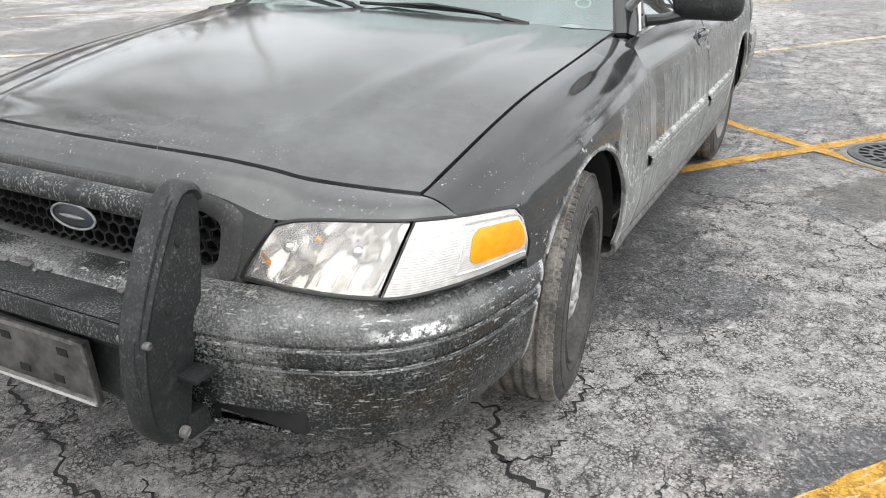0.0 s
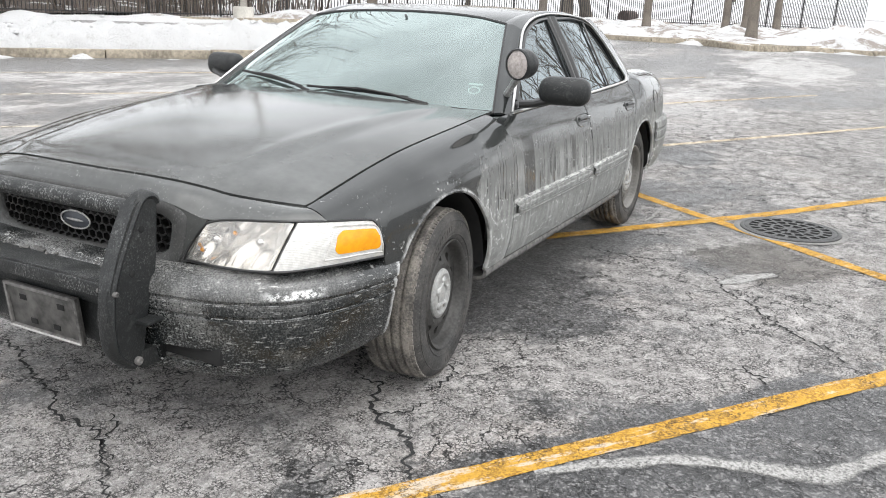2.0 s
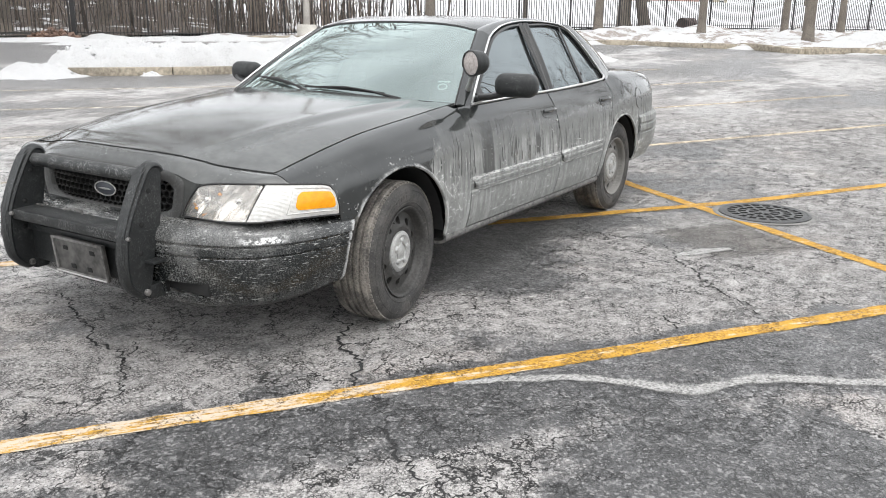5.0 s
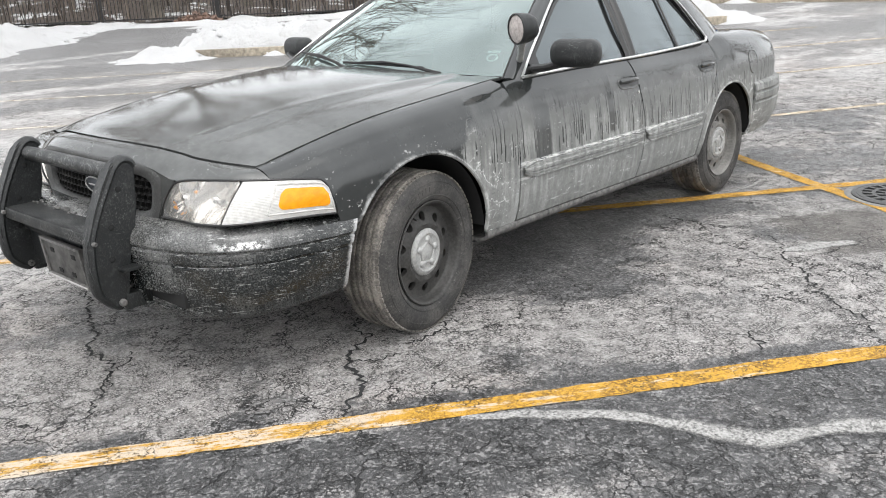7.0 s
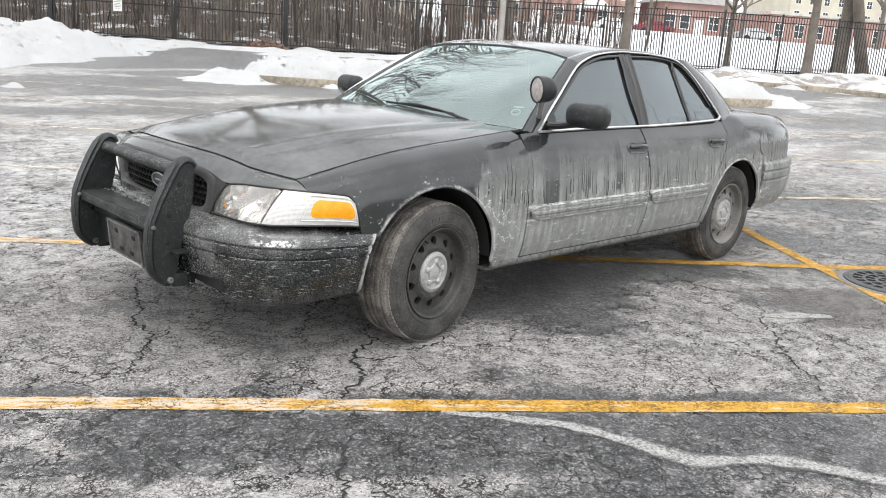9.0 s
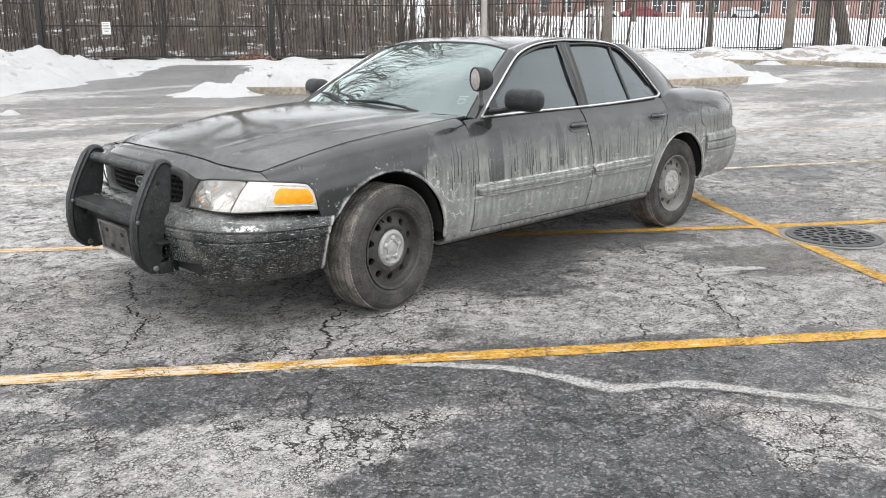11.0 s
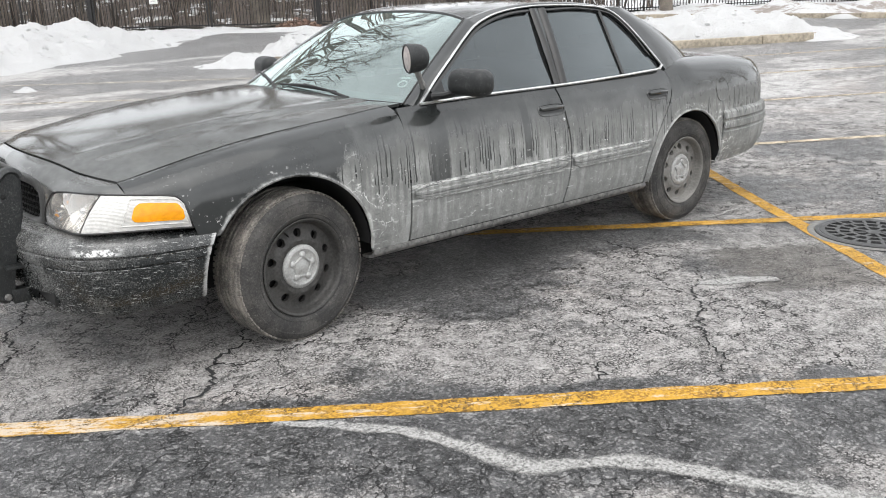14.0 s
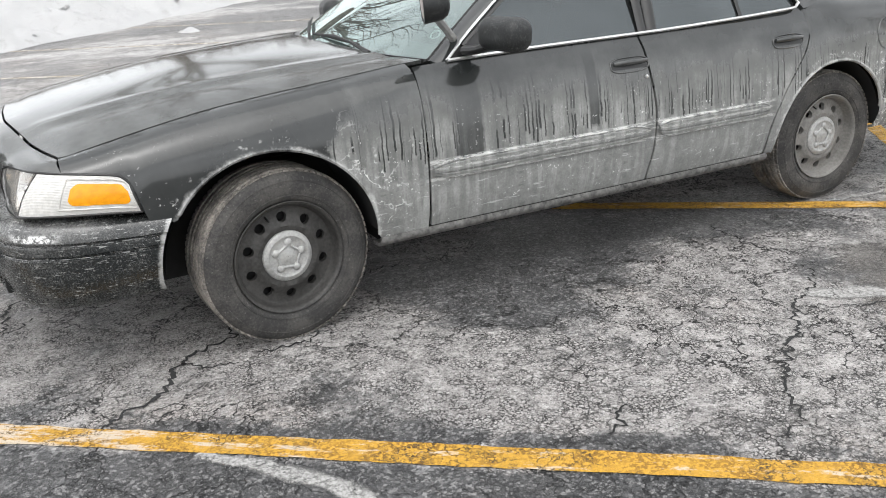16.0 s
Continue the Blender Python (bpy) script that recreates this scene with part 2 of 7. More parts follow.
def make_bumper():
    m = Nodes("bumper_plastic")
    x, y, z = m.axes()
    grit = m.noise(170, 3)
    lines = m.noise(1.0, 3, 0.6, m.stretch(24, 24, 190))
    slow = m.noise(4.5, 4)
    film = m.step(m.maths("ADD", m.maths("MULTIPLY", grit, 0.7), m.maths("MULTIPLY", slow, 0.6)), 0.60, 0.84)
    shelf = m.maths("MULTIPLY", m.step(z, 0.50, 0.56), m.step(m.maths("ADD", m.maths("MULTIPLY", m.noise(330, 3), 0.55), m.maths("MULTIPLY", slow, 0.6)), 0.44, 0.74))
    ledge = m.maths("MULTIPLY", m.maths("MULTIPLY", m.step(m.noise(26, 6, 0.85), 0.47, 0.52), m.step(z, 0.545, 0.552)), m.step(z, 0.578, 0.568))
    ledge = m.maths("MULTIPLY", ledge, m.maths("MULTIPLY", m.step(m.maths("ABSOLUTE", y), 0.76, 0.84), m.step(m.maths("ABSOLUTE", y), 0.915, 0.89)))
    specks = m.maths("MULTIPLY", m.step(lines, 0.585, 0.63), m.step(m.noise(60, 3), 0.46, 0.56))
    dots = m.maths("MULTIPLY", m.step(m.noise(150, 2), 0.67, 0.71), m.step(m.noise(9, 2), 0.46, 0.6))
    middle = m.step(m.maths("ABSOLUTE", y), 0.88, 0.55)
    base = m.mix(m.maths("MULTIPLY", film, m.blend(middle, 0.19, 0.42)), (0.0085, 0.0105, 0.0108), (0.24, 0.238, 0.232))
    base = m.mix(m.maths("MULTIPLY", shelf, 0.30), base, (0.34, 0.335, 0.325))
    base = m.mix(m.maths("MULTIPLY", m.maths("MAXIMUM", specks, dots), 0.5), base, (0.56, 0.56, 0.54))
    base = m.mix(m.maths("MULTIPLY", ledge, 0.9), base, (0.84, 0.84, 0.83))
    far = m.maths("SQRT", m.maths("ADD", m.maths("POWER", m.maths("SUBTRACT", x, 1.50), 2.0), m.maths("POWER", m.maths("SUBTRACT", z, 0.352), 2.0)))
    rim = m.maths("MULTIPLY", m.step(m.maths("ADD", far, m.maths("MULTIPLY", m.noise(30, 4, 0.7), 0.03)), 0.458, 0.445), 0.5)
    base = m.mix(rim, base, (0.55, 0.55, 0.54))
    m.set(Base_Color=base, Roughness=m.blend(film, 0.20, 0.42), Specular_IOR_Level=0.62)
    m.bump(grit, 0.22, 0.003)
    return m.mat


def make_guard(name, crust, skin=(0.013, 0.0142, 0.0145)):
    m = Nodes(name)
    x, y, z = m.axes()
    worn = m.step(m.noise(38, 5, 0.65), 0.52, 0.72)
    scuff = m.maths("MULTIPLY", m.step(m.noise(130, 3), 0.55, 0.70), m.step(m.noise(8, 3), 0.52, 0.66))
    base = m.mix(m.maths("MULTIPLY", worn, 0.13), skin, (0.18, 0.18, 0.176))
    base = m.mix(m.maths("MULTIPLY", scuff, 0.20), base, (0.42, 0.42, 0.41))
    dashes = m.maths("MULTIPLY", m.step(m.noise(1.0, 3, 0.6, m.stretch(290, 190, 120)), 0.50, 0.68), m.step(m.noise(10, 3), 0.34, 0.56))
    base = m.mix(m.maths("MULTIPLY", dashes, crust), base, (0.56, 0.56, 0.545))
    m.set(Base_Color=base, Roughness=0.46, Specular_IOR_Level=0.34)
    m.bump(m.noise(170, 3), 0.4, 0.003)
    return m.mat


def make_tyre(name, dark, dusty, share):
    """Rubber under a film of brown-grey road dust."""
    m = Nodes(name)
    dust = m.step(m.maths("ADD", m.maths("MULTIPLY", m.noise(110, 5, 0.7), 0.5), m.maths("MULTIPLY", m.noise(11, 4), 0.5)), 0.40, 0.64)
    base = m.mix(m.maths("MULTIPLY", dust, share), dark, dusty)
    base = m.mix(m.maths("MULTIPLY", m.step(m.noise(90, 2), 0.64, 0.72), 0.20), base, (0.36, 0.35, 0.33))
    m.set(Base_Color=base, Roughness=0.80)
    m.bump(m.noise(160, 3), 0.35, 0.003)
    return m.mat


def make_lens(name, tint, ribs):
    """A lamp's outer lens: clouded clear plastic."""
    m = Nodes(name)
    cloudy = m.step(m.noise(1.0, 4, 0.65, m.stretch(30, 90, 60, 0.5)), 0.34, 0.66)
    m.set(Base_Color=m.mix(cloudy, tuple(c * 0.80 for c in tint), tint), Roughness=0.22, Specular_IOR_Level=0.4, Coat_Weight=0.15, Coat_Roughness=0.06)
    if ribs:
        w = m.nt.nodes.new("ShaderNodeTexWave")
        w.bands_direction = "Z"
        m.put(w.inputs["Vector"], m.place)
        w.inputs["Scale"].default_value = 62
        m.bump(w.outputs["Fac"], 0.30, 0.003)
    return m.mat


PAINT = make_paint("salted_black_paint")
PAINT_TOP = make_paint_top("hazed_black_paint")
BUMPER = make_bumper()
GUARD = make_guard("push_guard_rubber", 0.05)
GUARD_TUBE = make_guard("scraped_guard_tube", 0.42)
GRILLE_SHELL = make_guard("dusty_grille_shell", 0.16, (0.052, 0.052, 0.051))
GUARD_DUSTY = make_guard("dusty_guard_plate", 0.26)
TYRE = make_tyre("tyre_sidewall_rubber", (0.024, 0.0235, 0.023), (0.115, 0.108, 0.099), 0.50)
TREAD = make_tyre("tyre_tread_rubber", (0.060, 0.056, 0.051), (0.31, 0.283, 0.248), 0.72)
RIM_DARK = plain("painted_steel_rim", (0.044, 0.0425, 0.040), 0.6, 0.2, 80, 0.5)
RIM_DUSTY = plain("dusty_steel_rim", (0.155, 0.15, 0.14), 0.75, 0.1, 80, 0.3)
CAP = plain("dull_wheel_cap", (0.33, 0.33, 0.32), 0.5, 0.35, 90, 0.3)
# near-black for hollows: the shade inside them is painted in
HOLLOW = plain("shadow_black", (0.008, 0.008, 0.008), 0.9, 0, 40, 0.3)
TRIM = plain("black_rubber_trim", (0.012, 0.012, 0.012), 0.32, 0, 120, 0.3)
CHROME = plain("chrome", (0.72, 0.72, 0.72), 0.18, 1.0, 50, 0.12, 0.03)
DULL_CHROME = plain("dusty_bright_trim", (0.62, 0.62, 0.61), 0.32, 0.85, 70, 0.2, 0.05)
WINDSHIELD = pane_material("windshield_glass", (0.27, 0.385, 0.36), 0.0, 0.055, (0.88, 1.0, 0.98), 0.20)
TINTED = pane_material("tinted_glass", (0.050, 0.058, 0.062), 0.0, 0.07, (0.88, 0.97, 1.0))
LENS = pane_material("clear_lamp_lens", (0.86, 0.845, 0.82), 0.05, 0.07)
REFLECTOR = plain("lamp_reflector", (0.76, 0.74, 0.71), 0.15, 0.80, 30, 0.06, 0.12)
CORNER = make_lens("clouded_corner_lens", (0.60, 0.59, 0.565), True)
AMBER = make_lens("amber_lens", (0.86, 0.33, 0.004), False)
BLUE = plain("emblem_blue", (0.045, 0.05, 0.06), 0.35, 0.2, 60, 0.2)
SEAT = plain("grey_seat_cloth", (0.07, 0.075, 0.075), 0.9, 0, 120, 0.3)
DASH = plain("grey_dashboard", (0.10, 0.11, 0.11), 0.6, 0, 120, 0.25)
BRACKET = plain("grimy_number_plate_bracket", (0.058, 0.056, 0.053), 0.6, 0, 26, 0.95)
PLATE = plain("dirty_bracket_plastic", (0.095, 0.092, 0.088), 0.65, 0, 45, 0.9)
def make_salt():
    """Dried salt over a filled crack: thin, speckled, fading out at its edges."""
    m = Nodes("dried_salt")
    grit = m.noise(85, 5, 0.75)
    uv = m.nt.nodes.new("ShaderNodeUVMap")
    side = m.maths("ABSOLUTE", m.maths("SUBTRACT", m.axes(uv.outputs[0])[0], 0.5))
    crown = m.step(m.maths("ADD", side, m.maths("MULTIPLY", m.maths("SUBTRACT", m.noise(22, 5, 0.7), 0.5), 0.34)), 0.46, 0.20)
    m.set(Base_Color=m.mix(m.step(grit, 0.36, 0.64), (0.17, 0.167, 0.161), (0.40, 0.393, 0.38)), Roughness=0.92,
          Alpha=m.maths("MULTIPLY", crown, m.blend(m.step(m.maths("ADD", m.maths("MULTIPLY", grit, 0.6), m.maths("MULTIPLY", m.noise(16, 5, 0.7), 0.5)), 0.40, 0.58), 0.45, 0.95)))
    m.bump(grit, 0.7, 0.008)
    return m.mat


SALT = make_salt()
CRUST = plain("salt_crust", (0.36, 0.355, 0.345), 0.9, 0, 60, 0.2, 0.6)
def make_groove_highlight():
    # broken pale grey that paints the highlight of a groove
    m = Nodes("groove_salt")
    m.set(Base_Color=(0.27, 0.27, 0.265), Roughness=0.9, Alpha=m.step(m.noise(38, 5, 0.75), 0.46, 0.60))
    return m.mat


GROOVE_HIGHLIGHT = make_groove_highlight()
STICKER = plain("pale_sticker", (0.72, 0.76, 0.74), 0.5, 0, 60, 0.05)


# ---------------------------------------------------------------- materials: the lot
# dark patches (k above 0), damp and painted car shade, and dry bleached ones, in the plan
DAMP_NEAR_LINE = ((2.85, 1.18, .45, .08), (3.34, 1.33, .40, .10), (.95, 2.62, .45, .06), (1.70, 2.80, .34, .17), (1.98, 2.86, .40, .12), (2.16, 2.44, .30, .11), (1.74, 2.50, .32, .10))
DRY_PAST_LINE = ((2.62, 1.84, .40, -.03), (1.28, 3.22, .40, -.16), (.60, 3.42, .45, -.14), (3.32, .78, .42, -.14), (1.40, 3.18, .32, -.20))
# spots below floor and sill paint the car's shade, the rest is damp
DAMP_AND_SHADE_BY_CAR = ((.0, .62, .75, .21), (-.85, .72, .65, .20), (1.05, .45, .50, .12), (2.45, .75, .50, .05), (1.15, 1.35, .75, .045), (.30, 1.55, .70, .04), (.55, .90, .62, .17), (2.02, .45, .45, .09), (2.32, -.18, .55, .06), (-.84, 1.75, .60, .09), (-1.3, 1.1, .70, .09), (1.45, 1.60, .30, .03), (.2, 2.25, .25, .06), (-2.9, 1.0, .9, .11), (-2.0, 1.95, .9, .07))
DRY_IN_STALL = ((1.0, 1.78, .75, -.06), (-.05, 2.35, .60, -.06), (2.75, .10, .50, -.05), (1.95, .95, .35, -.04), (1.7, -2.9, 2.4, -.12), (-7.5, .4, 2.6, -.06))


FAR_SPOTS = ((-7.5, -19.0, 6.0, .12), (-4.0, -15.0, 3.5, .08), (-5.0, -10.5, 2.2, .07), (.9, -5.2, 2.8, -.18), (2.2, -2.2, 1.8, -.14), (-13.6, -2.0, 3.0, .07), (-4.4, .35, 1.1, .12), (-7.5, -.5, 1.8, -.07), (-22.0, -6.0, 5.0, .06))


def make_asphalt():
    """Old cracked asphalt: pale stones with dark crevices between, damp in places, salt-bleached in others, the car's
    shade painted in.
    """
    m = Nodes("asphalt")
    x, y, z = m.axes()
    mul = lambda *v: functools.reduce(lambda a, b: m.maths("MULTIPLY", a, b), v)
    add = lambda *v: functools.reduce(lambda a, b: m.maths("ADD", a, b), v)
    top = lambda *v: functools.reduce(lambda a, b: m.maths("MAXIMUM", a, b), v)
    around = lambda v, k: mul(m.maths("SUBTRACT", v, 0.5), k)

    def warped(scale, detail, much):
        push = m.nt.nodes.new("ShaderNodeVectorMath")
        push.operation = "SCALE"
        m.put(push.inputs[0], m.noise(scale, detail, 0.65, out=1))
        push.inputs["Scale"].default_value = much
        bent = m.nt.nodes.new("ShaderNodeVectorMath")
        bent.operation = "ADD"
        m.put(bent.inputs[0], m.place)
        m.put(bent.inputs[1], push.outputs[0])
        return bent.outputs[0]

    across = add(mul(x, 0.588), mul(y, 0.809))
    along = add(mul(x, -0.809), mul(y, 0.588))
    bent = warped(2.6, 5, 0.60)
    stones = m.noise(120, 5, 0.8)
    small = m.noise(11, 5, 0.65)
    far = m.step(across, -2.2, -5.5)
    # damp: a band past the near line, patches elsewhere, long swathes far off; the car's painted shade joins in
    wet = add(mul(m.noise(0.45, 5, 0.62, bent), 0.50), mul(m.noise(2.4, 6, 0.65), 0.42), 0.0)
    edge = add(across, around(m.noise(1.5, 5, 0.65), 0.42), around(m.noise(7, 4, 0.65), 0.12))
    ridge = mul(m.step(edge, 2.84, 2.98), m.step(edge, 3.36, 3.22))
    wet = add(wet, mul(m.step(across, 2.38, 2.46), m.step(edge, 2.98, 2.82), 0.165), mul(ridge, m.step(along, -1.9, -1.3), -0.01), mul(ridge, m.step(along, -0.9, -0.5), 0.10))
    wet = add(wet, mul(m.step(edge, 3.22, 3.38), m.step(add(along, around(m.noise(0.9, 4), 1.2)), -1.3, -0.8), 0.23))
    wet = add(wet, mul(m.step(across, 2.14, 2.30), m.step(across, 2.42, 2.36), m.step(m.noise(3.0, 5, 0.65), 0.36, 0.54), 0.17))
    for px, py, r, k in DAMP_NEAR_LINE + DRY_PAST_LINE + DAMP_AND_SHADE_BY_CAR + DRY_IN_STALL:
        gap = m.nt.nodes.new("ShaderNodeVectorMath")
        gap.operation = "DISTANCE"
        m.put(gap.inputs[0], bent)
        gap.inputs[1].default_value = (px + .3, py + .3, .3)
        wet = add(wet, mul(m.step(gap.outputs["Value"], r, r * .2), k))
    swathe = add(mul(m.noise(1.0, 6, 0.62, m.stretch(0.22, 0.60, 1, 0.63)), 0.74), mul(m.noise(1.7, 5, 0.65), 0.26))
    wet = m.blend(mul(far, 0.9), wet, add(swathe, 0.062))
    for px, py, r, k in FAR_SPOTS:
        gap = m.nt.nodes.new("ShaderNodeVectorMath")
        gap.operation = "DISTANCE"
        m.put(gap.inputs[0], bent)
        gap.inputs[1].default_value = (px + .3, py + .3, .3)
        wet = add(wet, mul(m.step(gap.outputs["Value"], r, r * .3), k))
    wet = add(wet, around(small, 0.10), around(m.noise(34, 4, 0.7), 0.15))
    # real wet plus the painted shade under the car
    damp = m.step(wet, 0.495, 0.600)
    bleach = m.step(add(mul(m.noise(0.8, 5, 0.65), 0.6), mul(m.noise(6.5, 5, 0.7), 0.4)), 0.40, 0.62)
    base = m.mix(bleach, (0.345, 0.328, 0.315), (0.440, 0.421, 0.406))
    base = m.mix(mul(m.step(m.noise(1.1, 4), 0.50, 0.68), 0.5), base, (0.45, 0.405, 0.372))
    dried = mul(far, m.step(swathe, 0.52, 0.40), 0.85)
    gap = m.nt.nodes.new("ShaderNodeVectorMath")
    gap.operation = "DISTANCE"
    m.put(gap.inputs[0], bent)
    gap.inputs[1].default_value = (1.5, -3.3, .3)
    dried = top(dried, mul(m.step(gap.outputs["Value"], 3.6, 1.4), m.step(m.noise(1.4, 6, 0.65), 0.36, 0.52), 0.9))
    base = m.mix(dried, base, (0.575, 0.567, 0.555))
    # across the far lot the dark tone is paler, stones and cracks fainter
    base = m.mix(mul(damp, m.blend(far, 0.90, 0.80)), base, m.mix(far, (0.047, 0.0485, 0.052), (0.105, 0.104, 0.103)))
    # single stones, pale or dark
    cells = m.nt.nodes.new("ShaderNodeTexVoronoi")
    m.put(cells.inputs["Vector"], m.place)
    cells.inputs["Scale"].default_value = 92
    one = m.axes(cells.outputs["Color"])[0]
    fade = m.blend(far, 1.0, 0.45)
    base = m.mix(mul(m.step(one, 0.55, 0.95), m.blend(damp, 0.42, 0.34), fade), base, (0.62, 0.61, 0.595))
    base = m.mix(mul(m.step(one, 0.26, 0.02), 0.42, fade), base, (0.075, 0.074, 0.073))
    base = m.mix(mul(m.step(m.noise(190, 3, 0.7), 0.50, 0.62), 0.42, fade), base, (0.085, 0.084, 0.083))
    base = m.mix(mul(m.step(m.noise(210, 2, 0.6), 0.60, 0.70), 0.35, fade), base, (0.66, 0.65, 0.635))
    # worn hollows between the stones
    shaken = warped(60.0, 3, 0.022)
    gaps = m.step(add(m.voronoi(66, vec=shaken), around(m.noise(46, 3, 0.7), 0.34)), 0.135, 0.060)
    pits = mul(gaps, m.step(m.noise(9, 6, 0.75), 0.40, 0.58))
    pits = top(pits, m.step(m.noise(1.0, 3, 0.7, m.stretch(62, 88, 60, 0.63)), 0.405, 0.355))
    pits = top(pits, mul(m.step(m.noise(135, 2, 0.6), 0.37, 0.31), 0.9))
    base = m.mix(mul(pits, 0.85, fade), base, (0.014, 0.014, 0.0145))
    # net of cracks
    open1 = mul(m.step(add(m.voronoi(3.1, vec=bent), around(m.noise(30, 3), 0.02)), 0.021, 0.006), m.step(m.noise(0.9, 4), 0.40, 0.50))
    crinkle = warped(9.0, 4, 0.11)
    open2 = mul(m.step(m.voronoi(9.5, vec=crinkle), 0.042, 0.014), m.step(m.noise(1.9, 5, 0.65), 0.47, 0.58), m.blend(m.step(across, 1.0, 2.2), 0.36, 0.85))
    open3 = mul(m.step(m.voronoi(19, vec=crinkle), 0.062, 0.022), m.step(m.noise(3.3, 4), 0.50, 0.60), 0.30)
    open4 = mul(m.step(m.voronoi(37, vec=crinkle), 0.095, 0.035), m.step(m.noise(5.5, 4), 0.50, 0.62), 0.32)
    crack = top(open1, mul(top(open2, open3, open4), 0.80))
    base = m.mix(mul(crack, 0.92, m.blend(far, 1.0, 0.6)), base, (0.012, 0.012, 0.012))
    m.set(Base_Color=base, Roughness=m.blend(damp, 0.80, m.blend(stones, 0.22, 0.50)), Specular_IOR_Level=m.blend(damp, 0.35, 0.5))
    m.bump(m.maths("SUBTRACT", m.maths("SUBTRACT", mul(stones, 0.7), mul(pits, 0.6)), mul(crack, 1.5)), 0.95, 0.010)
    return m.mat


def make_line_paint(name, colour, ochre, old, gone):
    """Road paint worn to ochre grains and pale scuffs, cracked with the asphalt under it."""
    m = Nodes(name)
    x, y, z = m.axes()
    mul = lambda *v: functools.reduce(lambda a, b: m.maths("MULTIPLY", a, b), v)
    add = lambda *v: functools.reduce(lambda a, b: m.maths("ADD", a, b), v)
    along = add(mul(x, -0.809), mul(y, 0.588))
    grit = m.noise(80, 5, 0.8)
    far_end = m.step(along, 0.0, -1.8)
    grains = m.step(m.noise(88, 3, 0.6), 0.46, 0.53)
    base = m.mix(mul(grains, m.blend(m.step(m.noise(1.0, 5, 0.7, m.stretch(5, 9, 5, 0.63)), 0.40, 0.58), 0.25, 0.97)), colour, ochre)
    lengthwise = m.nt.nodes.new("ShaderNodeCombineXYZ")
    m.put(lengthwise.inputs[0], mul(along, 4.5))
    m.put(lengthwise.inputs[1], mul(add(mul(x, 0.588), mul(y, 0.809)), 26.0))
    pale = add(m.noise(1.0, 6, 0.7, lengthwise.outputs[0]), mul(far_end, 0.14), mul(m.maths("SUBTRACT", grit, 0.5), 0.3))
    base = m.mix(m.step(pale, 0.56, 0.66), base, old)
    base = m.mix(mul(m.step(m.noise(150, 2, 0.5), 0.64, 0.72), 0.45), base, tuple(min(1, c * 1.25 + .10) for c in colour))
    bare = m.step(add(mul(grit, 0.66), mul(m.noise(9, 5, 0.7), 0.44)), gone + 0.01, gone - 0.03)
    base = m.mix(mul(bare, 0.85), base, tuple(c * 0.22 + 0.012 for c in ochre))
    curl = m.maths("ABSOLUTE", m.maths("SUBTRACT", m.noise(22, 4, 0.6), 0.5))
    split = mul(m.step(curl, 0.022, 0.008), m.step(m.noise(5, 4), 0.46, 0.58))
    base = m.mix(mul(split, 0.85), base, (0.045, 0.036, 0.024))
    m.set(Base_Color=base, Roughness=0.8)
    m.bump(m.maths("SUBTRACT", grit, split), 0.9, 0.009)
    return m.mat


def make_snow(name="old_snow", dirt=0.38, mud=(0.22, 0.20, 0.175), lo=0.56):
    m = Nodes(name)
    lumps = m.noise(6, 6, 0.7)
    soot = m.maths("MAXIMUM", m.step(m.noise(2.6 if lo > .5 else 0.9, 6, 0.75), lo, lo + 0.18 if lo > .5 else lo + 0.07), m.maths("MULTIPLY", m.step(m.noise(16, 4, 0.7), 0.64, 0.72), 0.8))
    base = m.mix(m.maths("MULTIPLY", soot, dirt), (0.57, 0.57, 0.57), mud)
    m.set(Base_Color=base, Roughness=0.75)
    m.bump(m.maths("ADD", lumps, m.noise(24, 6, 0.75)), 0.8, 0.07)
    return m.mat


ASPHALT = make_asphalt()
YELLOW = make_line_paint("yellow_line_paint", (0.54, 0.300, 0.032), (0.26, 0.130, 0.012), (0.54, 0.45, 0.345), 0.480)
FADED = make_line_paint("faded_line_paint", (0.60, 0.51, 0.38), (0.44, 0.34, 0.22), (0.62, 0.59, 0.53), 0.550)
SNOW = make_snow()
VERGE = make_snow("thawing_snow", 0.85, (0.24, 0.195, 0.165), 0.495)
CRACK = plain("open_crack", (0.016, 0.016, 0.016), 0.95, 0, 90, 0.4, 0.4)
TAR = plain("dark_dirt", (0.115, 0.095, 0.075), 0.9, 0, 60, 0.4, 0.4)
KERB = plain("tan_kerb_stone", (0.30, 0.262, 0.205), 0.85, 0, 14, 0.5, 0.4)
STONE = plain("wall_stone", (0.30, 0.28, 0.25), 0.9, 0, 16, 0.4, 0.5)
IRON = plain("cast_iron", (0.060, 0.060, 0.060), 0.55, 0.4, 90, 0.4, 0.3)
FENCE = plain("black_fence_steel", (0.022, 0.021, 0.021), 0.5, 0.2, 60, 0.3)
BARK = plain("bare_bark", (0.145, 0.125, 0.105), 0.9, 0, 30, 0.45, 0.6)
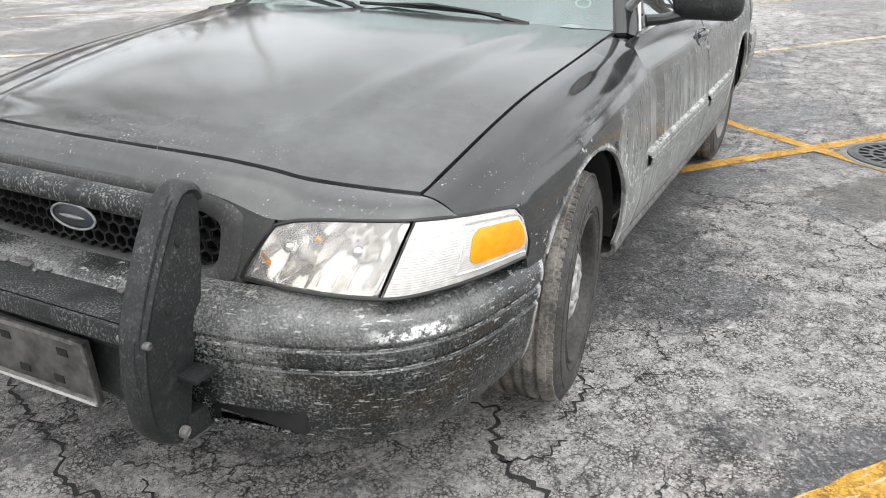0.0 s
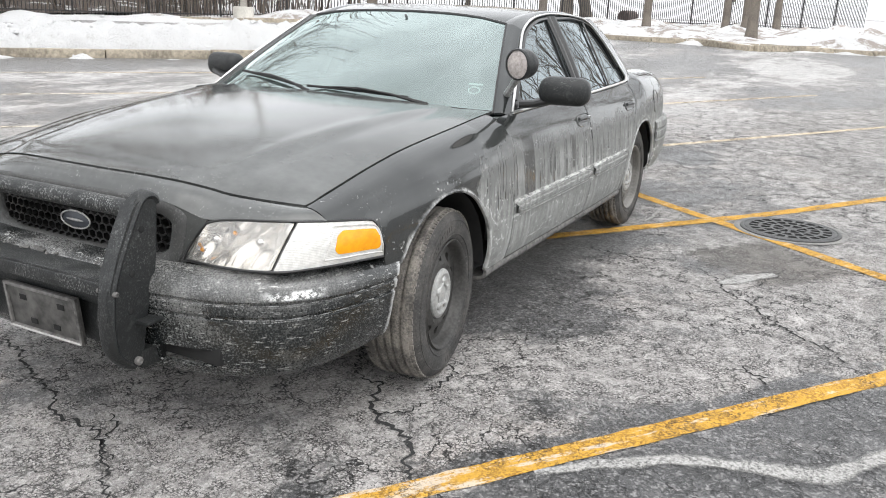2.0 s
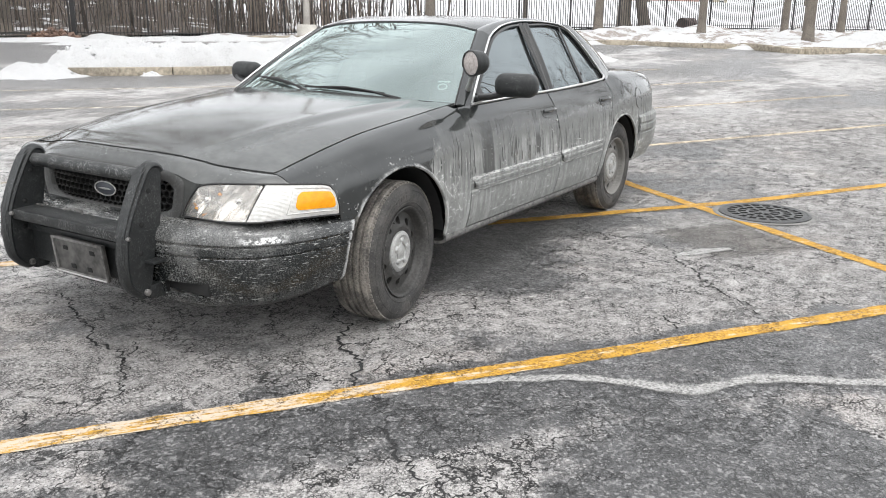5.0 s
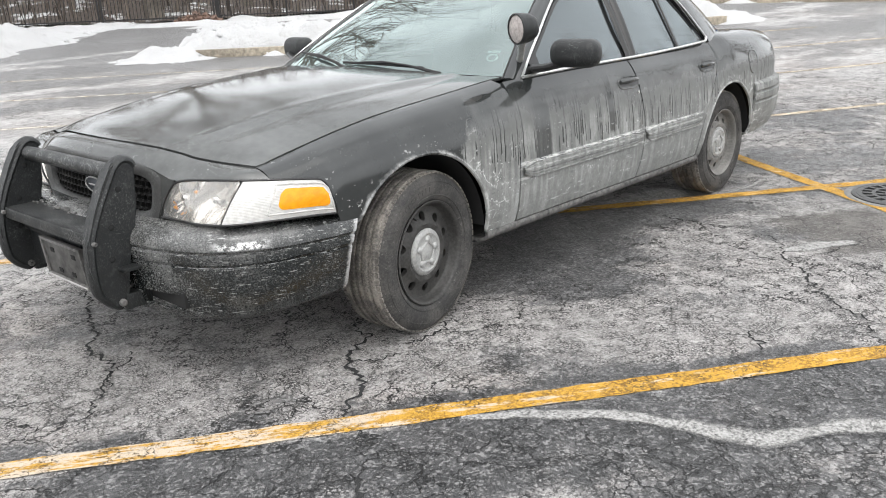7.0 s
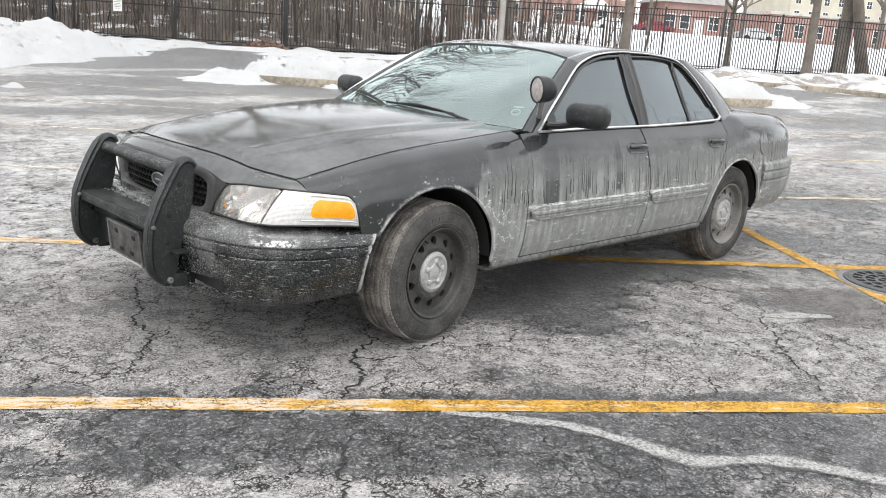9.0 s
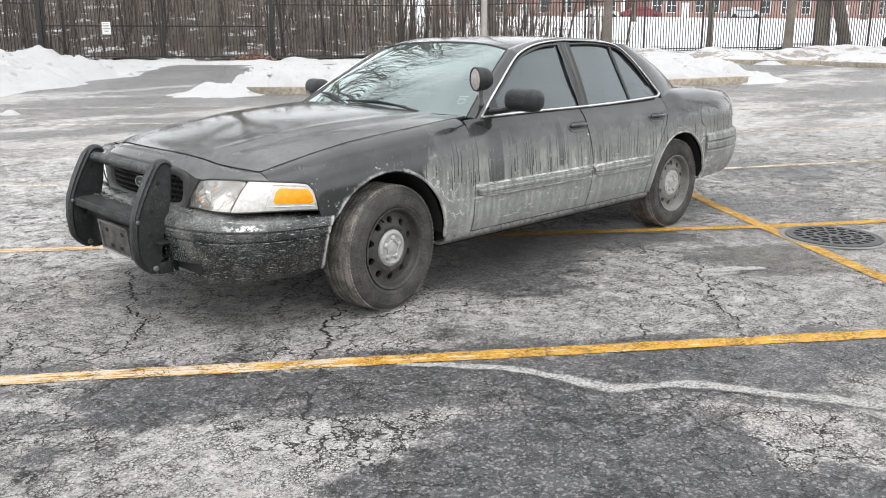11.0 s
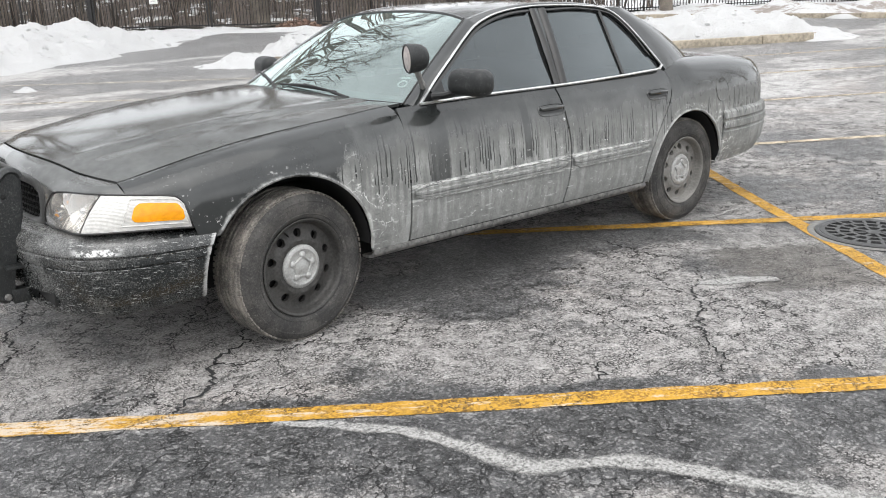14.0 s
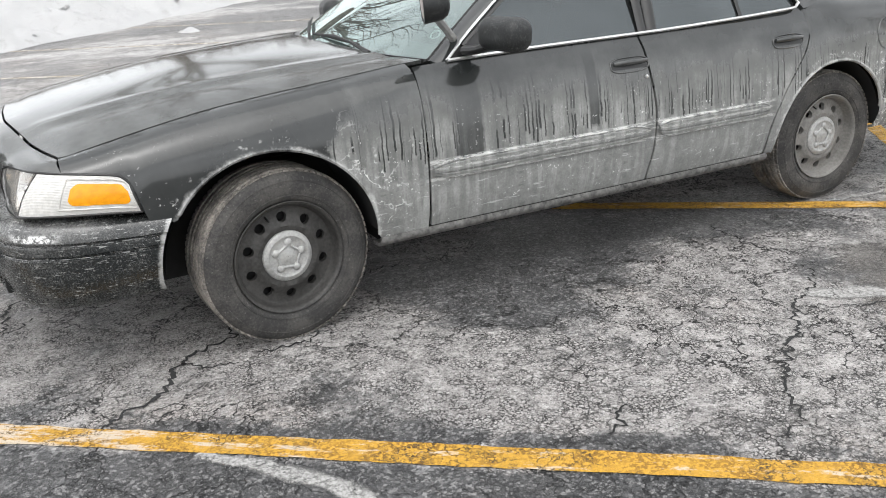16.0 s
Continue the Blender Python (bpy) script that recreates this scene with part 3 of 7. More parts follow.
def make_twigs():
    m = Nodes("dry_twigs")
    each = m.nt.nodes.new("ShaderNodeNewGeometry").outputs["Random Per Island"]
    tone = m.mix(m.noise(14, 4), (0.75, 0.75, 0.75), (1.0, 1.0, 1.0))
    base = m.mix(each, (0.045, 0.036, 0.030), (0.25, 0.205, 0.17))
    n = m.nt.nodes.new("ShaderNodeMix")
    n.data_type, n.blend_type = "RGBA", "MULTIPLY"
    n.inputs["Factor"].default_value = 1.0
    m.put(n.inputs["A"], base)
    m.put(n.inputs["B"], tone)
    m.set(Base_Color=n.outputs["Result"], Roughness=0.9)
    return m.mat


TWIG = make_twigs()
BRICK = plain("red_brick", (0.34, 0.215, 0.185), 0.85, 0, 9, 0.25, 0.3)
BUFF = plain("buff_wall", (0.50, 0.46, 0.38), 0.85, 0, 6, 0.15, 0.2)
WHITE = plain("white_paint", (0.75, 0.75, 0.73), 0.6, 0, 30, 0.1)
SHINGLE = plain("grey_roof", (0.26, 0.25, 0.25), 0.85, 0, 20, 0.25)
DARK_PANE = plain("dark_window", (0.05, 0.055, 0.06), 0.15, 0, 8, 0.4, 0.0)
POST = plain("galvanised_post", (0.36, 0.34, 0.31), 0.55, 0.4, 30, 0.25)
CONCRETE = plain("concrete", (0.45, 0.43, 0.39), 0.88, 0, 26, 0.25, 0.4)
TARP = plain("blue_tarp", (0.03, 0.12, 0.42), 0.5, 0, 20, 0.25)
RUST = plain("rusty_drum", (0.11, 0.085, 0.078), 0.75, 0.2, 25, 0.5)


# ---------------------------------------------------------------- mesh helpers
def finish(bm, name, material, smooth=True):
    bmesh.ops.recalc_face_normals(bm, faces=bm.faces)
    me = bpy.data.meshes.new(name)
    bm.to_mesh(me)
    bm.free()
    me.materials.append(material)
    if smooth:
        for p in me.polygons:
            p.use_smooth = True
        me.set_sharp_from_angle(angle=radians(38))
    return me


def part(name, bm, material, parent=None, label="", smooth=True):
    """Links a bmesh as one mesh object, under a thing or a part."""
    ob = new(name, finish(bm, name, material, smooth))
    if parent is not None:
        ob.parent = parent
    return tagged(ob, label)


def thing(name, label, category, group="", kind="", at=(0, 0, 0), turn=0.0):
    ob = new(name)
    ob.empty_display_size = 0.2
    ob.matrix_world = pose(*at, 0, 0, turn)
    return tagged(ob, label, category, group, kind)


def box(bm, lo, hi, bevel=0.0, m=None, segments=2):
    c = [(a + b) / 2 for a, b in zip(lo, hi)]
    s = [abs(b - a) for a, b in zip(lo, hi)]
    made = bmesh.ops.create_cube(bm, size=1.0, matrix=(m or Matrix()) @ Matrix.Translation(c) @ Matrix.Diagonal((*s, 1)))
    if bevel:
        edges = list({e for v in made["verts"] for e in v.link_edges})
        bmesh.ops.bevel(bm, geom=edges, offset=bevel, segments=segments, affect="EDGES", profile=0.6)
    return bm


def tube(bm, pts, radius, n=8, cap=True, flat=1.0, up=(0, 0, 1)):
    """A round (or flattened) bar along points; radius may be one number or one per point."""
    pts = [Vector(p) for p in pts]
    rr = radius if isinstance(radius, (list, tuple)) else [radius] * len(pts)
    rings = []
    for i, p in enumerate(pts):
        d = (pts[min(i + 1, len(pts) - 1)] - pts[max(i - 1, 0)]).normalized()
        a = d.cross(Vector(up))
        if a.length < 1e-4:
            a = d.cross(Vector((1, 0, 0)))
        a.normalize()
        b = a.cross(d)
        rings.append([bm.verts.new(p + rr[i] * (math.cos(t) * a + flat * math.sin(t) * b)) for t in [2 * math.pi * k / n for k in range(n)]])
    for r, s in zip(rings, rings[1:]):
        for k in range(n):
            bm.faces.new((r[k], r[(k + 1) % n], s[(k + 1) % n], s[k]))
    if cap:
        bm.faces.new(rings[0][::-1])
        bm.faces.new(rings[-1])
    return bm


def revolve(bm, prof, n=48, axis="Y", m=None):
    """Turns (radius, along) points about an axis."""
    m = m or Matrix()
    rings = []
    for r, h in prof:
        ring = []
        for k in range(n):
            a = 2 * math.pi * k / n
            v = (r * math.cos(a), h, r * math.sin(a)) if axis == "Y" else (r * math.cos(a), r * math.sin(a), h) if axis == "Z" else (h, r * math.cos(a), r * math.sin(a))
            ring.append(bm.verts.new(m @ Vector(v)))
        rings.append(ring)
    for a, b in zip(rings, rings[1:]):
        for k in range(n):
            bm.faces.new((a[k], a[(k + 1) % n], b[(k + 1) % n], b[k]))
    return rings


def sheet(bm, rows, skip=None):
    """A grid of quads through rows of points; skip(i, j) leaves a hole."""
    vs = [[bm.verts.new(p) for p in row] for row in rows]
    for i in range(len(vs) - 1):
        for j in range(len(vs[0]) - 1):
            if skip and skip(i, j):
                continue
            bm.faces.new((vs[i][j], vs[i][j + 1], vs[i + 1][j + 1], vs[i + 1][j]))
    return bm


def thicken(bm, depth):
    """Gives an open sheet an inner side."""
    bmesh.ops.recalc_face_normals(bm, faces=bm.faces)
    bmesh.ops.solidify(bm, geom=bm.faces[:], thickness=depth)
    return bm


def curve(table):
    """A smooth function through (x, value) points."""
    table = sorted(table)
    xs, ys = [p[0] for p in table], [p[1] for p in table]
    n = len(xs)
    d = [(ys[i + 1] - ys[i]) / (xs[i + 1] - xs[i]) for i in range(n - 1)]
    m = [d[0]] + [0 if d[i - 1] * d[i] <= 0 else 2 * d[i - 1] * d[i] / (d[i - 1] + d[i]) for i in range(1, n - 1)] + [d[-1]]

    def f(x):
        x = min(max(x, xs[0]), xs[-1])
        i = max(0, min(n - 2, next((k for k in range(n - 1) if x <= xs[k + 1]), n - 2)))
        h = xs[i + 1] - xs[i]
        t = (x - xs[i]) / h
        return (ys[i] * (1 + 2 * t) * (1 - t) ** 2 + m[i] * h * t * (1 - t) ** 2 + ys[i + 1] * t * t * (3 - 2 * t) + m[i + 1] * h * t * t * (t - 1))
    return f


def run(points, n):
    """n+1 points evenly along a smooth line through the points."""
    ps = [Vector(p) for p in points]
    s = [0.0]
    for a, b in zip(ps, ps[1:]):
        s.append(s[-1] + (b - a).length)
    fs = [curve(list(zip(s, [p[k] for p in ps]))) for k in range(3)]
    return [Vector([f(s[-1] * i / n) for f in fs]) for i in range(n + 1)]


# ---------------------------------------------------------------- the lot
AX, AY = 0.588, 0.809                       # across the parking lines; along them is (-AY, AX)


def lot(d, e):
    return d * AX - e * AY, d * AY + e * AX


def ground_z(x, y):
    """Flat round the car, then rising away from the drain."""
    d, e = AX * x + AY * y, -AY * x + AX * y
    soft = lambda v, w: 0.5 * (v + math.sqrt(v * v + w * w))
    rise = soft(e - 2.9, 0.6) - soft(e - 14.0, 3.0)
    back = soft(-d - 0.6, 0.6) - soft(-d - 32.0, 6.0)
    up = min(1.0, max(0.0, (-d - 28.0) / 50.0))
    return max(0.0, 0.0235 * (back - 0.09)) + max(0.0, 0.03 * (rise - 0.03)) + 2.4 * up * up * (3 - 2 * up)


def on_ground(d, e, up=0.0):
    x, y = lot(d, e)
    return Vector((x, y, ground_z(x, y) + up))


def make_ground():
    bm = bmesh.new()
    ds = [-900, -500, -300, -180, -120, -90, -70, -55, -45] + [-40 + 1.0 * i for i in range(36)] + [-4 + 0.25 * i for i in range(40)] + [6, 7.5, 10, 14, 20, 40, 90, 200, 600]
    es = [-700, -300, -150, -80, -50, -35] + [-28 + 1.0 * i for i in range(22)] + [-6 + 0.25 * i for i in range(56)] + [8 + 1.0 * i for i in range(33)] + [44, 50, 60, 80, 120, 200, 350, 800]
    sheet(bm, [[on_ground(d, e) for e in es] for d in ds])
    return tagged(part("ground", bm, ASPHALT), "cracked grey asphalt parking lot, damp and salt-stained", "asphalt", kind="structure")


make_ground()


def stripe(name, d0, e0, d1, e1, width, material, label):
    """A painted line with frayed edges, lying on the asphalt."""
    bm = bmesh.new()
    n = max(8, int(math.hypot(d1 - d0, e1 - e0) / 0.06))
    ux, uy = (d1 - d0), (e1 - e0)
    length = math.hypot(ux, uy)
    px, py = -uy / length, ux / length
    rows = []
    for i in range(n + 1):
        t = i / n
        w = 0.5 * width
        a = w + 0.006 * noise.noise((t * n * 0.4, d0, 1.0)) + 0.004 * random.uniform(-1, 1)
        b = w + 0.006 * noise.noise((t * n * 0.4, d0, 9.0)) + 0.004 * random.uniform(-1, 1)
        d, e = d0 + ux * t, e0 + uy * t
        rows.append([on_ground(d - px * a, e - py * a, 0.004), on_ground(d, e, 0.0045), on_ground(d + px * b, e + py * b, 0.004)])
    sheet(bm, rows)
    return tagged(part(name, bm, material), label, "road marking", "parking lines", "structure")


stripe("parking_line", 2.36, -9.0, 2.36, 2.36, 0.105, YELLOW, "worn yellow painted parking line on the asphalt")
stripe("parking_line", -0.01, -9.0, -0.01, 2.36, 0.105, YELLOW, "worn yellow painted parking line under the car")
stripe("parking_line", -0.01, 2.36, -0.01, 8.2, 0.105, YELLOW, "worn yellow painted parking line past the drain")
stripe("parking_line", 2.42, 2.36, -1.95, 2.42, 0.105, YELLOW, "worn yellow painted line across the stall heads")
stripe("parking_line", -1.95, 2.42, -9.8, 2.5, 0.09, FADED, "faded painted line across the stall heads")
for k in range(1, 5):
    stripe("parking_line", -2.45 * k - 0.05, -9.5, -2.45 * k - 0.05, 1.2 if k > 2 else 2.5, 0.085, FADED, "faded yellow painted parking line, nearly worn away")
    stripe("parking_line", -2.52 * k - 0.05, 3.2, -2.52 * k - 0.05, 9.4, 0.085, FADED, "faded yellow painted parking line, nearly worn away")


def jagged(name, points, width, material, label, category, kind="structure", up=0.003, rough=0.026):
    """A crack or salt mark: a strip of uneven width along a wandering line."""
    bm = bmesh.new()
    pts = run([(x, y, 0) for x, y in points], max(12, int(62 * sum(math.dist(a, b) for a, b in zip(points, points[1:])))))
    rows = []
    for i, p in enumerate(pts):
        q = pts[min(i + 1, len(pts) - 1)] - pts[max(i - 1, 0)]
        side = Vector((-q.y, q.x, 0)).normalized()
        off = rough * noise.noise((p.x * 9, p.y * 9, 3)) + rough * (0.7 if width < .05 else .1) * random.uniform(-1, 1)
        w = width * (0.55 + 0.75 * (random.random() if width < .05 else noise.noise((p.x * 7, p.y * 7, 1)) * .5 + .5)) * (0.35 + 0.65 * math.sin(math.pi * min(1, max(0, (i + 0.4) / len(pts)))) ** 0.5)
        p = p + side * off
        z = ground_z(p.x, p.y) + up
        rows.append([Vector((*(p - side * w / 2).xy, z)), Vector((*(p + side * w / 2).xy, z))])
    sheet(bm, rows)
    if material is SALT:
        uv = bm.loops.layers.uv.new("UVMap")
        bm.verts.index_update()
        for f in bm.faces:
            for c in f.loops:
                c[uv].uv = (c.vert.index % 2, c.vert.index // 2 / len(rows))
    return tagged(part(name, bm, material, smooth=False), label, category, kind=kind)


def crack(way, width=0.013):
    return jagged("crack", way, width, CRACK, "open jagged crack in the asphalt", "crack")


crack([(1.70, .70), (1.68, .81), (1.80, .84), (1.92, .90), (1.97, 1.02), (2.04, 1.12), (2.15, 1.19), (2.24, 1.27)], .017)
crack([(1.92, .90), (1.85, .99), (1.74, 1.02)], .010)
crack([(1.38, .93), (1.44, 1.00), (1.54, 1.00), (1.66, .985)], .012)
crack([(-.63, 1.49), (-.56, 1.62), (-.43, 1.70), (-.28, 1.78), (-.12, 1.93), (.04, 2.04), (.15, 2.13), (.27, 2.22), (.30, 2.33), (.43, 2.41)])
crack([(-.69, .87), (-.65, 1.06), (-.66, 1.23), (-.72, 1.40)], .010)
crack([(-.28, 1.78), (-.55, 1.92), (-.95, 2.02)], .009)
crack([(.70, 2.01), (.77, 2.04), (.78, 2.09), (.86, 2.12)], .012)
crack([(2.15, -.80), (2.39, -.23), (2.50, -.02), (2.52, .15), (2.56, .27), (2.70, .42), (2.78, .54)])
crack([(2.40, .12), (2.46, .22), (2.56, .27), (2.62, .36)], .009)
crack([(3.11, -.02), (3.17, .16), (3.25, .29), (3.29, .39)])
crack([(3.06, .36), (3.12, .43), (3.18, .50)], .010)
crack([(2.44, 1.52), (2.52, 1.63), (2.58, 1.70), (2.66, 1.86)], .014)
crack([(2.56, 1.82), (2.545, 1.89), (2.52, 1.97)], .008)
crack([(1.70, .70), (1.30, .50), (.8, .45)], .010)
jagged("salt_mark", [(1.98, 1.55), (1.82, 1.73), (1.64, 1.97), (1.51, 2.36), (1.24, 2.58), (1.06, 2.9), (.90, 3.2), (.80, 3.55), (.55, 4.0)], 0.125, SALT,
       "pale wavy line of dried salt along a filled crack", "salt mark", up=0.004, rough=0.016)
jagged("salt_mark", [(-1.35, 0.93), (-1.75, 1.0), (-2.1, .98)], 0.05, SALT, "thin pale salt line on the asphalt", "salt mark", up=0.004)

# sawn and refilled square of smoother asphalt beside the drain
def make_patch():
    """Finer refilled asphalt that frays into the old."""
    m = Nodes("smooth_patch_asphalt")
    x, y, z = m.axes()
    fray = m.maths("MULTIPLY", m.maths("SUBTRACT", m.noise(9, 6, 0.7), 0.5), 0.34)
    across = m.maths("ADD", m.maths("ADD", m.maths("MULTIPLY", x, AX), m.maths("MULTIPLY", y, AY)), fray)
    along = m.maths("ADD", m.maths("ADD", m.maths("MULTIPLY", x, -AY), m.maths("MULTIPLY", y, AX)), fray)
    shape = functools.reduce(lambda a, b: m.maths("MULTIPLY", a, b), (m.step(across, 0.52, 0.62), m.step(across, 1.32, 1.26), m.step(along, 1.50, 1.66), m.step(along, 2.32, 2.26)))
    grit = m.noise(110, 5, 0.75)
    tone = m.step(m.maths("ADD", m.maths("MULTIPLY", grit, 0.6), m.maths("MULTIPLY", m.noise(8, 4), 0.4)), 0.36, 0.64)
    m.set(Base_Color=m.mix(tone, (0.045, 0.042, 0.039), (0.205, 0.188, 0.172)), Roughness=0.75, Alpha=m.maths("MULTIPLY", shape, 0.5))
    m.bump(grit, 0.7, 0.008)
    return m.mat


# refilled square of smoother asphalt beside the drain
bm = bmesh.new()
sheet(bm, [[on_ground(0.40 + 1.05 * i / 16, 1.40 + 0.98 * j / 16, 0.0022) for j in range(17)] for i in range(17)])
tagged(part("asphalt_patch", bm, make_patch()), "smooth grey square of refilled asphalt beside the drain", "asphalt patch", kind="structure")
jagged("salt_mark", [lot(1.16, 1.34), lot(1.14, 1.48), lot(1.12, 1.62), lot(1.13, 1.78)], 0.16, SALT, "pale tongue of dried salt on the asphalt patch", "salt mark", up=0.004, rough=0.02)


# ---------------------------------------------------------------- the car: its surfaces
# x runs forward from the middle of the wheelbase, y to the driver's side, z up
AXLE = 1.4565
ARCH_F, ARCH_R, ARCH_RADIUS = (1.50, 0.352), (-1.415, 0.335), 0.402
WIDTH = curve([(2.3, .895), (2.1, .932), (1.95, .951), (1.8, .965), (1.5, .982), (1.1, .98), (.85, .975), (-.3, .977), (-1.0, .97), (-1.5, .958), (-2.0, .918), (-2.3, .872), (-2.5, .80), (-2.63, .70), (-2.70, .58)])
DROP = curve([(.26, .085), (.30, .055), (.35, .03), (.45, .008), (.58, 0), (.70, .008), (.80, .022), (.88, .045), (.93, .07), (.98, .108), (1.02, .135)])
SEAM_Z = curve([(2.3, .785), (2.16, .807), (1.8, .876), (1.6, .907), (1.2, .946), (.8, .980), (.6, .985)])
SEAM_Y = curve([(2.3, .79), (2.16, .80), (1.6, .805), (.8, .815)])
DECK_Z = curve([(-1.2, 1.02), (-1.5, 1.05), (-1.9, 1.04), (-2.3, 1.015), (-2.6, .985), (-2.75, .95)])
DECK_Y = curve([(-1.2, .80), (-1.6, .745), (-2.0, .72), (-2.4, .66), (-2.6, .58), (-2.7, .48)])
BELT = curve([(.9, .968), (.715, .973), (.26, .980), (-.275, .982), (-.8, .992), (-1.25, 1.008)])


def side_y(x, z):
    w = WIDTH(x)
    if x > 0.86:
        zs, ys, zm = SEAM_Z(x), SEAM_Y(x), 0.64
    elif x < -1.18:
        zs, ys, zm = DECK_Z(x), DECK_Y(x), 0.70
    else:
        return w - DROP(z)
    if z <= zm:
        return w - DROP(z)
    u = min(1.0, (z - zm) / (zs - zm))
    y = ys + (w - DROP(zm) - ys) * (1 - u ** 3.0) ** 0.55
    k = min(1.0, (-1.18 - x) / 0.30) if x < 0 else 1.0
    k = k * k * (3 - 2 * k)
    return y * k + (w - DROP(z)) * (1 - k)


def arch_z(x, c):
    q = ARCH_RADIUS ** 2 - (x - c[0]) ** 2
    return c[1] + math.sqrt(q) if q > 0 else None


def columns(lo, hi, step, arches=()):
    xs = {round(lo + (hi - lo) * i / max(1, round((hi - lo) / step)), 5) for i in range(max(1, round((hi - lo) / step)) + 1)}
    for c in arches:
        for k in range(33):
            x = c[0] + ARCH_RADIUS * 0.9995 * math.cos(math.pi * k / 32)
            if lo < x < hi:
                xs.add(round(x, 5))
    return sorted(xs)


LAMP_EDGE = curve([(1.945, .60), (1.955, .655), (1.966, .700), (1.976, .722), (2.0, .747), (2.06, .759), (2.165, .771), (2.2, .776)])


def flipped(rows, s):
    return rows if s > 0 else [[Vector((p[0], -p[1], p[2])) for p in r] for r in rows]


def panel(name, rows, parent, s=1, material=None, label="", depth=0.014, skip=None):
    bm = sheet(bmesh.new(), flipped([[Vector(p) for p in r] for r in rows], s), skip)
    bmesh.ops.recalc_face_normals(bm, faces=bm.faces)
    mid = sum((v.co for v in bm.verts), Vector()) / len(bm.verts)
    away = sum((f.normal * f.calc_area() for f in bm.faces), Vector())
    if away.dot(mid - Vector((0, 0, 0.6))) < 0:
        bmesh.ops.reverse_faces(bm, faces=bm.faces)
    bmesh.ops.solidify(bm, geom=bm.faces[:], thickness=depth)
    return part(name, bm, material or PAINT, parent, label)


def lip(bm, c, s, a0, a1, r=0.008, dy=0.003):
    pts = []
    for k in range(29):
        a = a0 + (a1 - a0) * k / 28
        x, z = c[0] + (ARCH_RADIUS + 0.004) * math.cos(a), c[1] + (ARCH_RADIUS + 0.004) * math.sin(a)
        pts.append((x, s * (side_y(x, z) - 0.006 + dy), z))
    return tube(bm, pts, r, 6)


car = thing("police_sedan", "black four-door sedan with push guard, caked in grey road salt", "car")

# side panels, the same on both sides
for s in (1, -1):
    xs = columns(0.878, 2.172, 0.03, (ARCH_F,))

    def low_f(x):
        a = arch_z(x, ARCH_F)
        if x > 1.945:
            return LAMP_EDGE(x)
        if x > 1.83:
            return max(.572, a or 0) if x > 1.86 else max(.560, a or 0)
        return max(.335, a or 0)
    rows = [[(x, side_y(x, low_f(x) + (SEAM_Z(x) - low_f(x)) * (1 - (1 - j / 16) ** 1.35)), low_f(x) + (SEAM_Z(x) - low_f(x)) * (1 - (1 - j / 16) ** 1.35)) for j in range(17)] for x in xs]
    fender = panel("front_fender", rows, car, s, label="black fender, grey with salt behind the wheel")
    part("wheel_arch_lip", lip(bmesh.new(), ARCH_F, s, 0.60, math.pi * 1.0), PAINT, fender)

    zs = [.34 + .022 * j for j in range(100) if .34 + .022 * j < .965]
    front = lambda z: .866 + .012 * (z - .34)
    mid_gap = curve([(.30, -.222), (.36, -.222), (.50, -.245), (.65, -.252), (.85, -.225), (.98, -.215)])
    rows = []
    for i in range(31):
        t = i / 30
        col = []
        for j in range(29):
            v = j / 28
            xb = front(.34) * (1 - t) + mid_gap(.34) * t
            zt = BELT(xb)
            z = .34 + (zt - .34) * v
            x = front(z) * (1 - t) + (mid_gap(z) + .006) * t
            col.append((x, side_y(min(x, .86), z), z))
        rows.append(col)
    door_f = panel("front_door", rows, car, s, label="salt-streaked black front door")

    rear_gap = curve([(.34, -.955), (.45, -.965), (.60, -1.03), (.70, -1.10), (.80, -1.18), (.88, -1.225), (.95, -1.24), (1.01, -1.245)])
    rows = []
    for i in range(33):
        t = i / 32
        col = []
        for j in range(29):
            v = j / 28
            z = .34 + (BELT(-.22 - t) - .34) * v
            x = (mid_gap(z) - .006) * (1 - t) + (rear_gap(z) + .006) * t
            col.append((x, side_y(max(x, -1.17), z), z))
        rows.append(col)
    door_r = panel("rear_door", rows, car, s, label="salt-streaked black rear door")

    # quarter panel round the rear wheel
    xs = columns(-2.70, -0.965, 0.035, (ARCH_R,))

    def low_r(x):
        a = arch_z(x, ARCH_R)
        if x < -1.80:
            return .69
        return max(.335, a or 0)

    def high_r(x):
        if x < -1.24:
            return DECK_Z(x)
        for k in range(340):
            z = .34 + k * .002
            if rear_gap(z) - .004 < x:
                return max(low_r(x) + .004, z)
        return DECK_Z(x)
    rows = []
    for x in xs:
        lo, hi = low_r(x), high_r(x)
        rows.append([(x, side_y(min(x, -1.0), lo + (hi - lo) * (1 - (1 - j / 18) ** 1.3)), lo + (hi - lo) * (1 - (1 - j / 18) ** 1.3)) for j in range(19)])
    quarter = panel("quarter_panel", rows, car, s, label="black rear quarter with dried salt streaks")
    part("wheel_arch_lip", lip(bmesh.new(), ARCH_R, s, 0.0, math.pi * 0.95), PAINT, quarter)

    # rocker under the doors
    rows = []
    for i in range(21):
        x = 1.088 - 2.068 * i / 20
        rows.append([(x, WIDTH(x) - o, z) for z, o in ((.336, .034), (.325, .028), (.31, .030), (.295, .045), (.285, .075), (.282, .13))])
    panel("rocker_panel", rows, car, s, PLATE, label="rocker panel thick with grey salt")

    # side mouldings
    for a, b, owner in ((.857, -.205, door_f), (-.262, -.93, door_r)):
        bm = bmesh.new()
        rows = []
        for i in range(25):
            x = a + (b - a) * i / 24
            y = side_y(max(min(x, .85), -1.17), .57)
